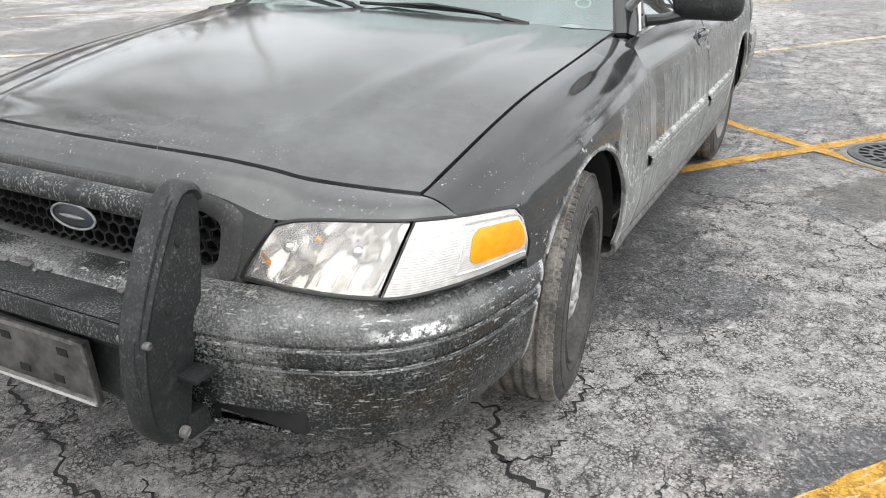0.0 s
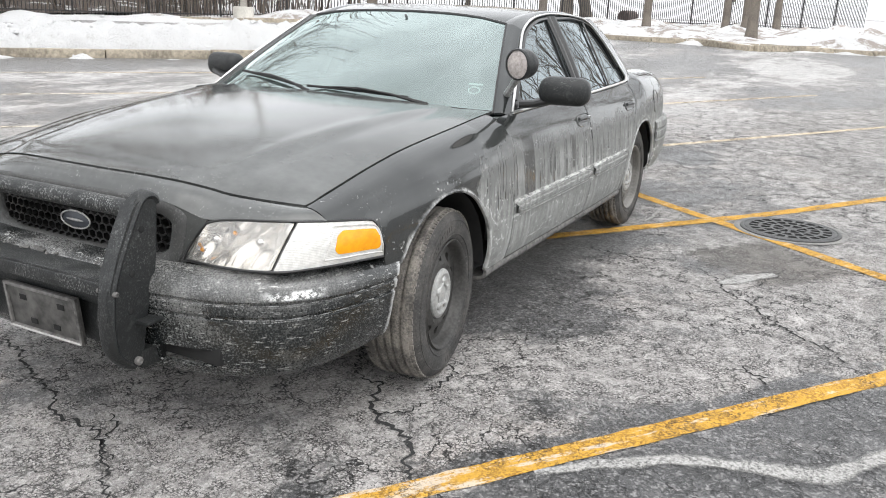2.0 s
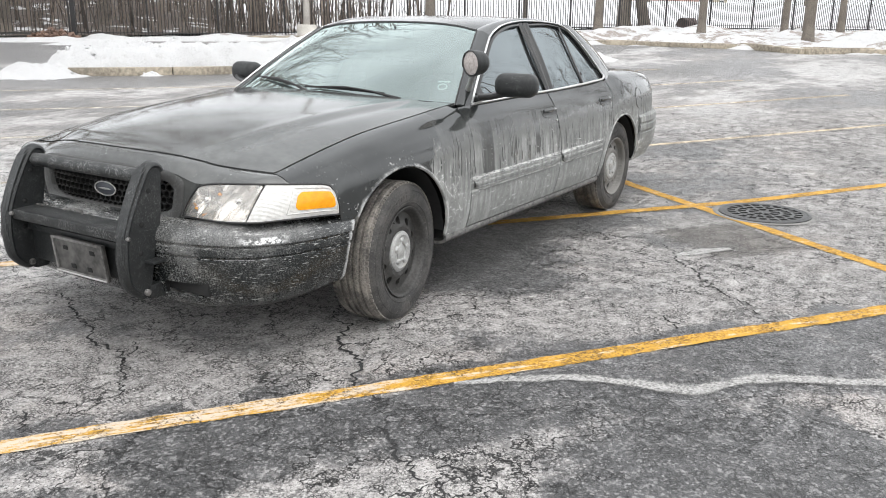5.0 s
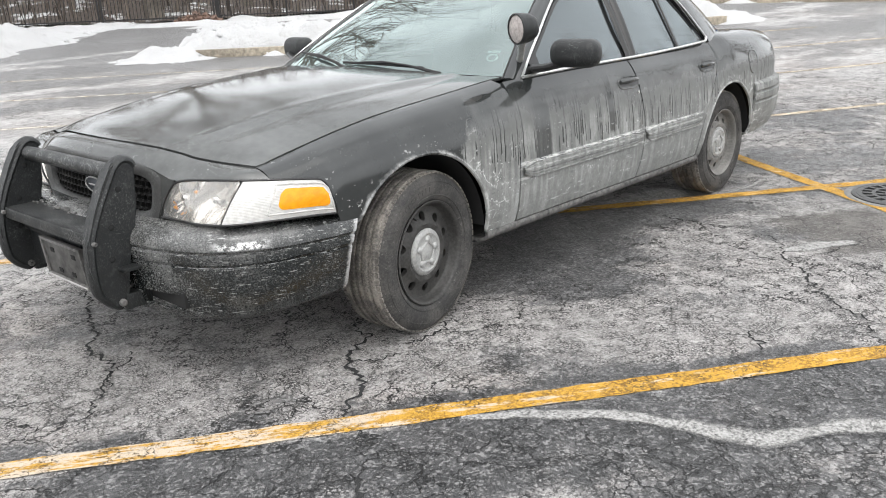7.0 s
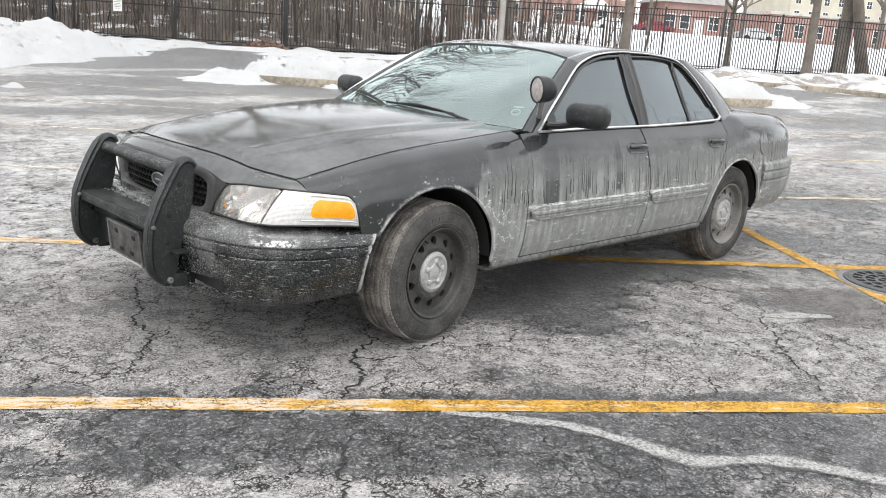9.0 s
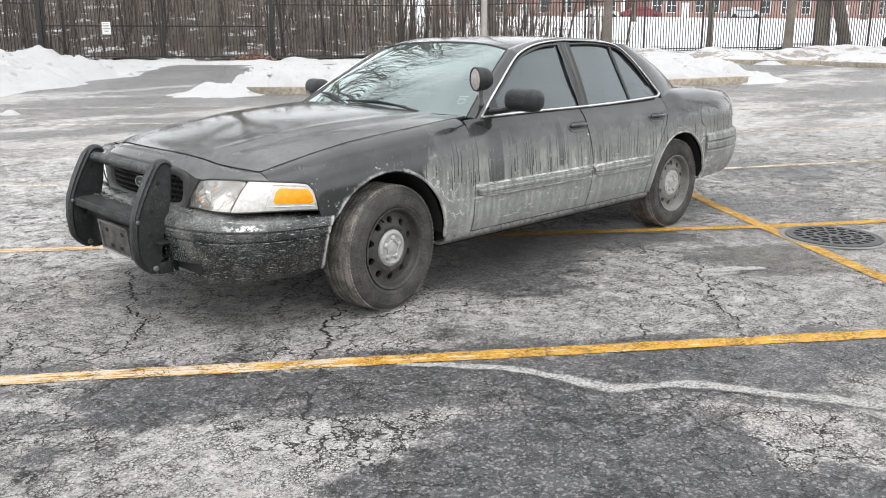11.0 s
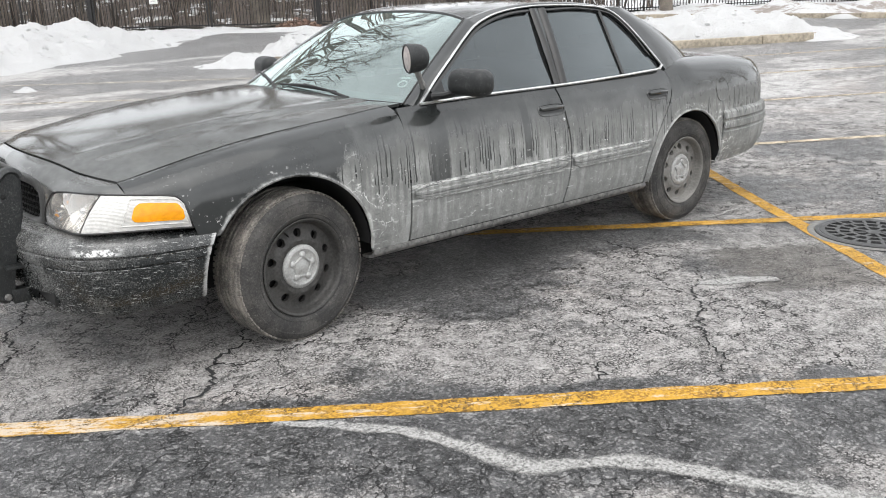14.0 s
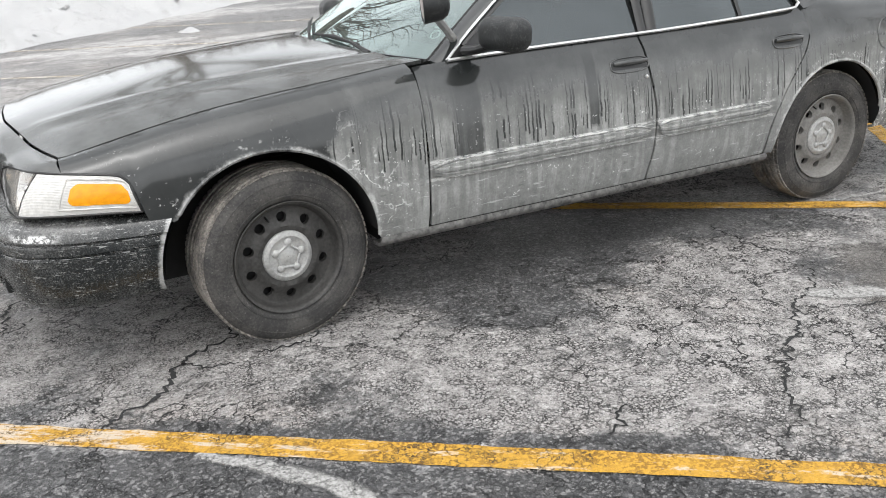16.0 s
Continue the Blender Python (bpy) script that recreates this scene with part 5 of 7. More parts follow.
for s in (1, -1):
    # roof rail from trim to roof edge, pillars fore and aft
    rows = []
    for i in range(25):
        e = Vector(roof_rows[i][20])
        x = e.x
        zt = top_f(max(min(x, .30), -.985)) if x < .2 else top_f(.2)
        q = Vector((max(x, -.985), glass_y(zt) + .004, zt))
        rows.append([q.lerp(e, t) + Vector((0, .3, 1)) * .010 * math.sin(math.pi * t) for t in (0, .25, .5, .75, 1)])
    panel("roof_rail", rows, car, s, PAINT_TOP)
    rows = []
    for j in range(15):
        p = edge_l[j]
        t = j / 14
        x = .745 + (.185 - .745) * t
        z = .962 + (1.325 - .962) * t
        q = Vector((x, glass_y(z) + .004, z))
        rows.append([p, p.lerp(q, .35) + Vector((.008, .010, .008)), p.lerp(q, .7) + Vector((.006, .008, .004)), q])
    panel("a_pillar", rows, car, s, label="slim black windshield pillar")
    rows = []
    for j in range(13):
        t = j / 12
        x = -.90 - .34 * t
        z = 1.385 - .385 * t ** 1.2
        q = Vector((x, glass_y(z) + .004, z))
        r = back_rows[20][0].lerp(back_rows[20][8], t)
        w = r + Vector((-.5, 0, .85)) * .034 * math.sin(math.pi * t)
        rows.append([q, q.lerp(w, .3) + Vector((0, .030, .006)), q.lerp(w, .65) + Vector((0, .034, .012)), w])
    panel("c_pillar", rows, car, s, label="broad black rear pillar")
    bm = bmesh.new()
    sheet(bm, flipped([[r[0] + Vector((.02, -.035, -.015)), r[1] + Vector((.02, -.05, -.02)), r[3] + Vector((.01, -.09, -.030))] for r in rows], s))
    part("pillar_lining", thicken(bm, .006), SEAT, car)

    # bright trim round the side glass
    bm = bmesh.new()
    up = [(x, s * (glass_y(z) + .008), z) for x, z in TRIM_LOOP]
    tube(bm, [*run(up, 60)], .0068, 6, flat=.8)
    belt = [(x, s * (glass_y(BELT(x)) + .012), BELT(x) + .004) for x in [.722 - .0975 * i for i in range(20)]] + [(-1.185, s * (glass_y(1.010) + .01), 1.012), (-1.212, s * (glass_y(1.03) + .008), 1.030)]
    tube(bm, [*run(belt, 50)], .0085, 6, flat=.9)
    part("window_trim", bm, DULL_CHROME, car, "thin bright trim round the side windows")

    # side glass, pillars and window frames in one plane set in from the trim
    def pane(name, outline, material, parent, label="", push=-.012, depth=.004):
        """A flat piece in the plane of the side glass, from an outline of (x, z)."""
        bm = bmesh.new()
        mid = [sum(c) / len(outline) for c in zip(*outline)]
        rings = []
        for f in (.02, .35, .7, 1.0):
            rings.append([bm.verts.new((mid[0] + (x - mid[0]) * f, s * (glass_y(mid[1] + (z - mid[1]) * f) + push), mid[1] + (z - mid[1]) * f)) for x, z in outline])
        n = len(outline)
        for a, b in zip(rings, rings[1:]):
            for k in range(n):
                bm.faces.new((a[k], a[(k + 1) % n], b[(k + 1) % n], b[k]))
        bm.faces.new(rings[0])
        ob = part(name, bm, material, parent, label)
        return ob

    def under(x, drop):
        return top_f(x) - drop
    door = [o for o in car.children if o.name.startswith("front_door") and (o.bound_box[0][1] > -.5) == (s > 0)][0]
    door2 = [o for o in car.children if o.name.startswith("rear_door") and (o.bound_box[0][1] > -.5) == (s > 0)][0]
    xs = [.64, .58, .52, .45, .37, .30, .22, .15, .07, -.02, -.10, -.18, -.272]
    pane("side_window", [(.700, BELT(.7) + .004)] + [(x, under(x, .010)) for x in xs] + [(-.272, BELT(-.2) + .004), (.1, BELT(.1) + .006)], TINTED, door, "dark tinted front side window").visible_shadow = False
    xs = [-.285, -.36, -.45, -.55, -.65, -.75, -.838]
    pane("side_window", [(-.285, BELT(-.3) + .004)] + [(x, under(x, .008)) for x in xs] + [(-.838, BELT(-.8) + .004)], TINTED, door2, "dark tinted rear side window").visible_shadow = False
    pane("quarter_window", [(-.840, BELT(-.84) + .004), (-.842, under(-.85, .008)), (-.90, under(-.90, .010)), (-.96, under(-.96, .012)), (-1.03, under(-1.03, .014)), (-1.10, under(-1.10, .014)), (-1.195, 1.045), (-1.19, BELT(-1.16) + .006)], TINTED, door2, "small tinted fixed window").visible_shadow = False
    bm = bmesh.new()
    rail_pts = [(.64, 1.022), (.52, 1.10), (.42, 1.165), (.30, 1.24), (.20, 1.295), (.10, 1.33), (0, 1.354), (-.12, 1.372), (-.24, 1.379)]
    tube(bm, run([(x, s * (glass_y(z) - .004), z) for x, z in rail_pts], 30), .020, 6, flat=.5)
    part("window_frame", bm, TRIM, door)
    bm = bmesh.new()
    tube(bm, run([(-.252, s * (glass_y(.985) + .001), .985), (-.262, s * (glass_y(1.15) + .001), 1.15), (-.285, s * (glass_y(1.39) + .001), 1.390)], 12), .022, 6, flat=.45)
    part("door_pillar", bm, TRIM, door)
    bm = bmesh.new()
    tube(bm, run([(-.278, s * (glass_y(.96) - .034), .96), (-.293, s * (glass_y(1.15) - .034), 1.15), (-.322, s * (glass_y(1.38) - .034), 1.385)], 10), .062, 8, flat=.3)
    part("b_pillar", bm, DASH, car)
    bm = bmesh.new()
    tube(bm, run([(-.302, s * (glass_y(.988) + .001), .988), (-.325, s * (glass_y(1.15) + .001), 1.15), (-.360, s * (glass_y(1.39) + .001), 1.390)], 12), .026, 6, flat=.45)
    tube(bm, run([(-.38, s * (glass_y(1.385) - .004), 1.380), (-.6, s * (glass_y(1.39) - .004), 1.384), (-.80, s * (glass_y(1.38) - .004), 1.370), (-.92, s * (glass_y(1.35) - .004), 1.345), (-1.02, s * (glass_y(1.26) - .004), 1.26), (-1.14, s * (glass_y(1.10) - .004), 1.09)], 26), .018, 6, flat=.5)
    part("window_frame", bm, TRIM, door2)
    bm = bmesh.new()
    tube(bm, [(-.836, s * (glass_y(.99) - .003), .992), (-.842, s * (glass_y(1.36) - .003), 1.362)], .010, 6, flat=.6)
    part("division_bar", bm, TRIM, door2)
    pane("mirror_sail", [(.715, .985), (.545, .985), (.545, 1.085)], TRIM, door, "", -.001)

    # door mirror
    bm = bmesh.new()
    out_y = 1.060 if s > 0 else .955
    m = pose(.565 - (.02 if s < 0 else 0), s * out_y, 1.075 - (.012 if s < 0 else 0), 0, 0, s * 10)
    made = bmesh.ops.create_cube(bm, size=1.0, matrix=m @ Matrix.Diagonal((.125, .236, .127, 1)))
    bmesh.ops.bevel(bm, geom=bm.edges[:], offset=.052, segments=6, affect="EDGES", profile=.5)
    mirror = part("door_mirror", bm, GUARD, car, "black door mirror flecked with salt")
    bm = bmesh.new()
    tube(bm, [(.635, s * .868, 1.005), (.61, s * .93, 1.012), (.585, s * .99, 1.030)], [.030, .026, .030], 10, flat=.7)
    part("mirror_arm", bm, TRIM, mirror)
    bm = bmesh.new()
    box(bm, (-.003, -.074, -.025), (.003, .074, .025), .002, m @ pose(-.0595, 0, 0))
    part("mirror_glass", bm, CHROME, mirror)


# ---------------------------------------------------------------- wheels
TYRE_R, RIM_R = 0.340, 0.216


def make_wheel(x, y, z, turn, s, rim_material, label):
    """A road wheel; its outer face looks along +y before it is turned."""
    m = pose(x, y, z, 0, 0, turn + (0 if s > 0 else 180))
    wheel = new("wheel")
    wheel.parent = car
    prof = [(RIM_R - .004, .092), (RIM_R + .006, .104), (.232, .112), (.262, .1165), (.288, .1155), (.306, .111), (.318, .104), (.3285, .094), (.3345, .082)]
    for c in (.0825, .046, .010):
        prof += [(.3385, c - .003), (.340, c - .010), (.340, c - .023), (.3395, c - .0255), (.3290, c - .0262), (.3290, c - .0348)]
    prof = [p for p in prof if p[1] > 0.002]
    full = prof + [(r, -h) for r, h in prof[::-1]]
    side = [p for p in prof if p[1] > .085]
    crown = [p for p in full if abs(p[1]) <= side[-1][1] and p[0] > .3]
    bm = bmesh.new()
    revolve(bm, side, 72, "Y")
    revolve(bm, [(r, -h) for r, h in side[::-1]], 72, "Y")
    bm.transform(m)
    wheel_tyre = part("tyre", bm, TYRE, wheel, "worn black tyre, grey with dust")
    bm = bmesh.new()
    revolve(bm, crown, 72, "Y")
    n = 76
    for k in range(n):                                      # tread blocks on the shoulders
        for h in (.088, -.088):
            a = 2 * math.pi * k / n
            box(bm, (-.0095, h - .012, -.003), (.0095, h + .010, .003), 0, pose(.3315 * math.cos(a), 0, .3315 * math.sin(a), 0, 90 - math.degrees(a), 0))
    bm.transform(m)
    part("tread", bm, TREAD, wheel_tyre, "grooved tread brown with dust")
    bm = bmesh.new()
    for r in (.243, .298):
        ring = [(r * math.cos(a), .1145 if r < .25 else .1135, r * math.sin(a)) for a in [2 * math.pi * k / 56 for k in range(57)]]
        tube(bm, ring, .0022, 5)
    for k in range(26):                                     # raised marks on the sidewall
        a = math.radians(28 + k * 5.2 if k < 13 else 208 + (k - 13) * 5.2)
        box(bm, (-.008, .1155, -.011), (.008, .1180, .011), 0, pose(.272 * math.cos(a), 0, .272 * math.sin(a), 0, 90 - math.degrees(a), 0))
    bm.transform(m)
    part("sidewall_mark", bm, TYRE, wheel_tyre)
    bm = bmesh.new()
    revolve(bm, [(RIM_R + .004, .108), (RIM_R + .001, .112), (RIM_R - .006, .109), (RIM_R - .012, .100), (RIM_R - .015, .086), (RIM_R - .019, .074), (.192, .066), (.186, .065)], 64, "Y")
    bm.transform(m)
    rim = part("rim", bm, rim_material, wheel, "steel rim with ten round holes")
    # disc with ten real holes
    bm = bmesh.new()
    r0, r1, rc, rh = .098, .187, .154, .0198
    for k in range(10):
        mid = 2 * math.pi * (k + .5) / 10
        half = math.pi / 10
        outline = []
        for q in range(5):
            outline.append((r0, mid - half + 2 * half * q / 5))
        for q in range(5):
            outline.append((r0 + (r1 - r0) * q / 5, mid + half))
        for q in range(5):
            outline.append((r1, mid + half - 2 * half * q / 5))
        for q in range(5):
            outline.append((r1 - (r1 - r0) * q / 5, mid - half))
        hc = Vector((rc * math.cos(mid), 0, rc * math.sin(mid)))
        def dome(p):
            r = math.hypot(p.x, p.z)
            return .064 + .020 * math.exp(-((r - .116) / .026) ** 2)
        rings = [[], [], [], []]
        for r, a in outline:
            p = Vector((r * math.cos(a), 0, r * math.sin(a)))
            d = (p - hc).normalized()
            h = hc + d * rh
            for w, q in zip(rings, (p, p.lerp(h, .6), h, h)):
                q = q.copy()
                q.y = dome(q)
                w.append(q)
            rings[3][-1].y -= .022
        vr = [[bm.verts.new(q) for q in w] for w in rings]
        for a, b in zip(vr, vr[1:]):
            for q in range(20):
                bm.faces.new((a[q], a[(q + 1) % 20], b[(q + 1) % 20], b[q]))
    bmesh.ops.remove_doubles(bm, verts=bm.verts, dist=.0002)
    bm.transform(m)
    part("rim_disc", bm, rim_material, rim)
    bm = bmesh.new()
    revolve(bm, [(.20, .03), (.12, .025), (.001, .025)], 40, "Y")
    bm.transform(m)
    part("brake_drum", bm, HOLLOW, wheel)
    bm = bmesh.new()
    revolve(bm, [(.101, .074), (.098, .084), (.088, .090), (.080, .091), (.074, .087), (.030, .087), (.024, .090), (.001, .090)], 40, "Y")
    for k in range(5):
        a = 2 * math.pi * k / 5 + .4
        bmesh.ops.create_uvsphere(bm, u_segments=12, v_segments=8, radius=.0165, matrix=Matrix.Translation((.055 * math.cos(a), .087, .055 * math.sin(a))) @ Matrix.Diagonal((1, .65, 1, 1)))
        tube(bm, [(.052 * math.cos(a), .088, .052 * math.sin(a)), (.040 * math.cos(a + .63), .088, .040 * math.sin(a + .63)), (.052 * math.cos(a + 1.257), .088, .052 * math.sin(a + 1.257))], .006, 6)
    bm.transform(m)
    part("wheel_cap", bm, CAP, wheel, "dull silver cap with five lug bosses")
    bm = bmesh.new()
    tube(bm, [(.176 * math.cos(1.2), .062, .176 * math.sin(1.2)), (.160 * math.cos(1.2), .085, .160 * math.sin(1.2))], .004, 6)
    bm.transform(m)
    part("valve", bm, TRIM, rim)
    return tagged(wheel, label)


STEER = 7.0
make_wheel(AXLE + .018, .845, .336, STEER, 1, RIM_DARK, "front wheel turned outward, dark steel rim")
make_wheel(-AXLE + .01, .782, .337, 0, 1, RIM_DUSTY, "rear wheel, steel rim coated in pale dust")
make_wheel(AXLE, -.80, .336, STEER, -1, RIM_DARK, "front wheel, dark steel rim")
make_wheel(-AXLE, -.79, .337, 0, -1, RIM_DUSTY, "rear wheel, dusty steel rim")

# wheel wells and floor, their shade put into the near-black colour
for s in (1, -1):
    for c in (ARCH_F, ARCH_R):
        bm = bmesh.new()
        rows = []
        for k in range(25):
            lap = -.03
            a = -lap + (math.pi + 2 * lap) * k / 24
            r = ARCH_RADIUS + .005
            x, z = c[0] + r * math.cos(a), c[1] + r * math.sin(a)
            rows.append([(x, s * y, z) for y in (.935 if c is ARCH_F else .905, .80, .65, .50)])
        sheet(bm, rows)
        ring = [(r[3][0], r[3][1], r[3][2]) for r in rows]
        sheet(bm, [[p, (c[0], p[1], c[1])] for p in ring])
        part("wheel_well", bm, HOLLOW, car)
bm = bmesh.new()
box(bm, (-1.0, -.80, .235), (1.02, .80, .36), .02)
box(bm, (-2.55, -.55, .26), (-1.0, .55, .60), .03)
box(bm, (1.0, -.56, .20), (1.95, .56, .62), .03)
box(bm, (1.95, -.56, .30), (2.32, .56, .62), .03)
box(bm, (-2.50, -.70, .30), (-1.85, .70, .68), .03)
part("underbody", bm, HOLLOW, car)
bm = bmesh.new()
box(bm, (1.10, -.55, .30), (2.25, .55, .34), .01)
part("splash_shield", bm, TRIM, car)

# ---------------------------------------------------------------- push guard
guard_out = [(2.425, .815), (2.440, .838), (2.470, .852), (2.500, .845), (2.525, .815), (2.560, .755), (2.600, .670), (2.630, .590), (2.640, .555), (2.643, .480), (2.640, .410), (2.625, .370), (2.590, .325), (2.565, .308), (2.535, .305), (2.515, .325), (2.510, .40), (2.498, .50), (2.455, .605), (2.437, .66)]
bm = bmesh.new()
tube(bm, [(2.475, -.378, .792), (2.478, -.2, .795), (2.480, 0, .796), (2.478, .2, .795), (2.475, .40, .792)], .029, 14)
guard = part("push_guard", bm, GUARD_TUBE, car, "black rubber-faced push guard scraped along its top tube")
for y0 in (.405, -.378):
    bm = bmesh.new()
    for y in (y0 - .026, y0 + .026):
        vs = [bm.verts.new((x, y, z)) for x, z in guard_out]
        bm.faces.new(vs)
    n = len(guard_out)
    bm.verts.ensure_lookup_table()
    for k in range(n):
        bm.faces.new((bm.verts[k], bm.verts[(k + 1) % n], bm.verts[n + (k + 1) % n], bm.verts[n + k]))
    bmesh.ops.bevel(bm, geom=[e for e in bm.edges], offset=.009, segments=2, affect="EDGES")
    upright = part("upright", bm, GUARD, guard, "curved upright plate with bolt holes")
    bm = bmesh.new()
    face = run([(x - .012, y0, z) for x, z in ((2.440, .815), (2.452, .836), (2.478, .842), (2.505, .826), (2.530, .788), (2.570, .715), (2.612, .625), (2.634, .555), (2.640, .470), (2.634, .395), (2.600, .342), (2.565, .318))], 40)
    tube(bm, face, .017, 12, up=(0, 1, 0), flat=1.9)
    part("rubber_face", bm, GUARD, upright, "worn rubber edge strip")
    # raised black discs paint the shade of the bolt holes
    for x, z in ((2.500, .745), (2.545, .615), (2.560, .500)):
        bm = bmesh.new()
        revolve(bm, [(.011, 0), (.011, .004), (.0075, .006), (.0005, .006)], 12, "Y", pose(x, y0 + .024, z))
        part("bolt_hole", bm, HOLLOW, upright)
    for x, z, r in ((2.548, .335, .014), (2.618, .572, .009)):
        for side in (1, -1):
            bm = bmesh.new()
            revolve(bm, [(r, 0), (r, .010), (r * .6, .014), (r * .55, .010), (.0005, .010)], 12, "Y", pose(x, y0 + side * .028, z, 0, 0, 0 if side > 0 else 180))
            part("bolt", bm, PLATE, upright, "salt-crusted bolt head")
    so = 1 if y0 > 0 else -1
    bm = bmesh.new()
    box(bm, (2.470, y0, .455), (2.545, y0 + so * .075, .467), .003)
    part("bracket", bm, GUARD, upright)
    bm = bmesh.new()
    box(bm, (2.430, y0 - .03, .30), (2.53, y0 + .03, .36), .006)
    part("bracket", bm, GUARD, upright)
bm = bmesh.new()
box(bm, (2.455, -.360, .578), (2.606, .385, .590), .004)
box(bm, (2.592, -.360, .545), (2.610, .385, .590), .006)
part("shelf", bm, GUARD_DUSTY, guard, "flat cross plate dusted with grit")
bm = bmesh.new()
box(bm, (2.505, -.360, .345), (2.525, .385, .545), .006)
box(bm, (2.525, -.360, .485), (2.545, .385, .515), .006)
part("cross_plate", bm, GUARD, guard)
bm = bmesh.new()
tilt = pose(2.558, .035, .418, 0, 6, 0)
box(bm, (-.006, -.172, -.082), (.006, .172, .082), .004, tilt)
plate = part("plate_bracket", bm, BRACKET, guard, "empty dirty number-plate bracket")
bm = bmesh.new()
for a, b in (((.004, -.172, .070), (.014, .172, .082)), ((.004, -.172, -.082), (.016, .172, -.070)), ((.004, -.172, -.082), (.014, -.160, .082)), ((.004, .160, -.082), (.014, .172, .082))):
    box(bm, a, b, .002, tilt)
part("bracket_rim", bm, PLATE, plate)
# thin black plates paint the shade of the slots
for y, z in ((-.09, .035), (.09, .035), (-.055, -.045), (.055, -.045)):
    bm = bmesh.new()
    box(bm, (.0055, y - .016, z - .010), (.0085, y + .016, z + .010), .002, tilt)
    part("slot", bm, HOLLOW, plate)
bm = bmesh.new()
box(bm, (.010, -.17, -.080), (.020, .17, -.073), .003, tilt)
part("salt_crust", bm, CRUST, plate)
bm = bmesh.new()
tube(bm, [(2.44, -.40, .33), (2.47, -.41, .325), (2.50, -.43, .31)], [.026, .026, .020], 10)
part("tow_hook", bm, GUARD, guard)
bm = bmesh.new()
random.seed(4)
for k in range(26):
    y = random.uniform(-.345, .37)
    r = random.uniform(.004, .012)
    bmesh.ops.create_icosphere(bm, subdivisions=1, radius=r, matrix=Matrix.Translation((random.uniform(2.462, 2.50), y, .591 + r * .4)) @ Matrix.Diagonal((1, random.uniform(.8, 2.4), .7, 1)))
tagged(part("grit", bm, PLATE, guard), "caked grit on the shelf", kind="stuff")

# ---------------------------------------------------------------- spotlight, wipers, stickers
m = look((.805, .940, 1.198), (2.32, .42, 1.12)) @ Matrix.Scale(.90, 4)
bm = bmesh.new()
revolve(bm, [(.001, .075), (.030, .073), (.052, .062), (.066, .040), (.072, .010), (.074, -.020), (.076, -.032), (.074, -.040), (.068, -.042), (.066, -.034)], 32, "Z", m)
spot = part("spotlight", bm, GUARD, car, "round black pillar spotlight, lens filmed with salt")
bm = bmesh.new()
revolve(bm, [(.068, -.034), (.05, -.040), (.03, -.043), (.001, -.044)], 28, "Z", m)
part("spotlight_lens", bm, plain("salted_spot_lens", (0.40, 0.36, 0.34), 0.5, 0.2, 70, 0.45), spot, "lens clouded with dried salt")
bm = bmesh.new()
tube(bm, [(.782, .925, 1.150), (.752, .895, 1.128), (.700, .850, 1.085), (.660, .815, 1.050)], [.014, .017, .015, .018], 8)
part("spotlight_arm", bm, CAP, spot, "salt-crusted mounting bracket")


def wiper(a, b, pivot):
    """A blade lying along the foot of the glass, with its bridge and arm."""
    a, b, pivot = Vector(a), Vector(b), Vector(pivot)
    lift = Vector((.42, 0, .9))
    bm = bmesh.new()
    tube(bm, [a.lerp(b, t) + lift * .004 * math.sin(math.pi * t) for t in [i / 12 for i in range(13)]], .0045, 6, flat=1.5)
    blade = part("wiper", bm, RUBBER, car, "black wiper resting low on the glass")
    bm = bmesh.new()
    mid = a.lerp(b, .5) + lift * .014
    tube(bm, [a.lerp(b, .2) + lift * .007, a.lerp(b, .36) + lift * .013, mid, a.lerp(b, .64) + lift * .013, a.lerp(b, .8) + lift * .007], [.003, .0045, .009, .0045, .003], 6)
    part("bridge", bm, RUBBER, blade)
    bm = bmesh.new()
    tube(bm, [mid + lift * .006, mid.lerp(pivot, .5) + lift * .012, pivot], [.005, .006, .010], 6)
    part("arm", bm, RUBBER, blade)


RUBBER = plain("wiper_black", (0.008, 0.008, 0.008), 0.55, 0, 90, 0.3)
wiper((.942, -.105, 1.034), (.918, .440, 1.022), (.915, .540, .998))
wiper((.765, -.650, 1.060), (.955, -.125, 1.030), (.985, -.03, 1.004))

# inspection sticker inside the glass, its print as bars
mid = Vector((.655, .645, 1.052))
ux = (edge_l[2] - edge_l[8]).normalized()
nrm = Vector((.62, .20, .76)).normalized()
ay = Vector((-.25, 1, 0)).normalized()
az = nrm.cross(ay).normalized()
if az.z < 0:
    az = -az
bm = bmesh.new()
ring = [mid + .026 * math.cos(a) * ay + .021 * math.sin(a) * az for a in [2 * math.pi * k / 28 for k in range(29)]]
tube(bm, ring, .004, 5)
sheet(bm, [[mid + ay * u + az * v for u in (-.035, .035)] for v in (.034, .046)])
part("sticker", bm, STICKER, windshield, "small oval inspection sticker under a white strip")

# ---------------------------------------------------------------- inside the car
bm = bmesh.new()
rows = []
for i in range(17):
    y = -.72 + .09 * i
    rows.append([(x, y, z) for x, z in ((.93 - .12 * abs(y / .72) ** 2, .955), (.62, .965), (.42, .945), (.36, .90), (.38, .70), (.55, .50))])
sheet(bm, rows)
part("dashboard", thicken(bm, .01), DASH, car, "grey dashboard under the windshield")
bm = bmesh.new()
box(bm, (-1.35, -.76, .36), (.75, .76, .40), .01)
part("cabin_floor", bm, HOLLOW, car)


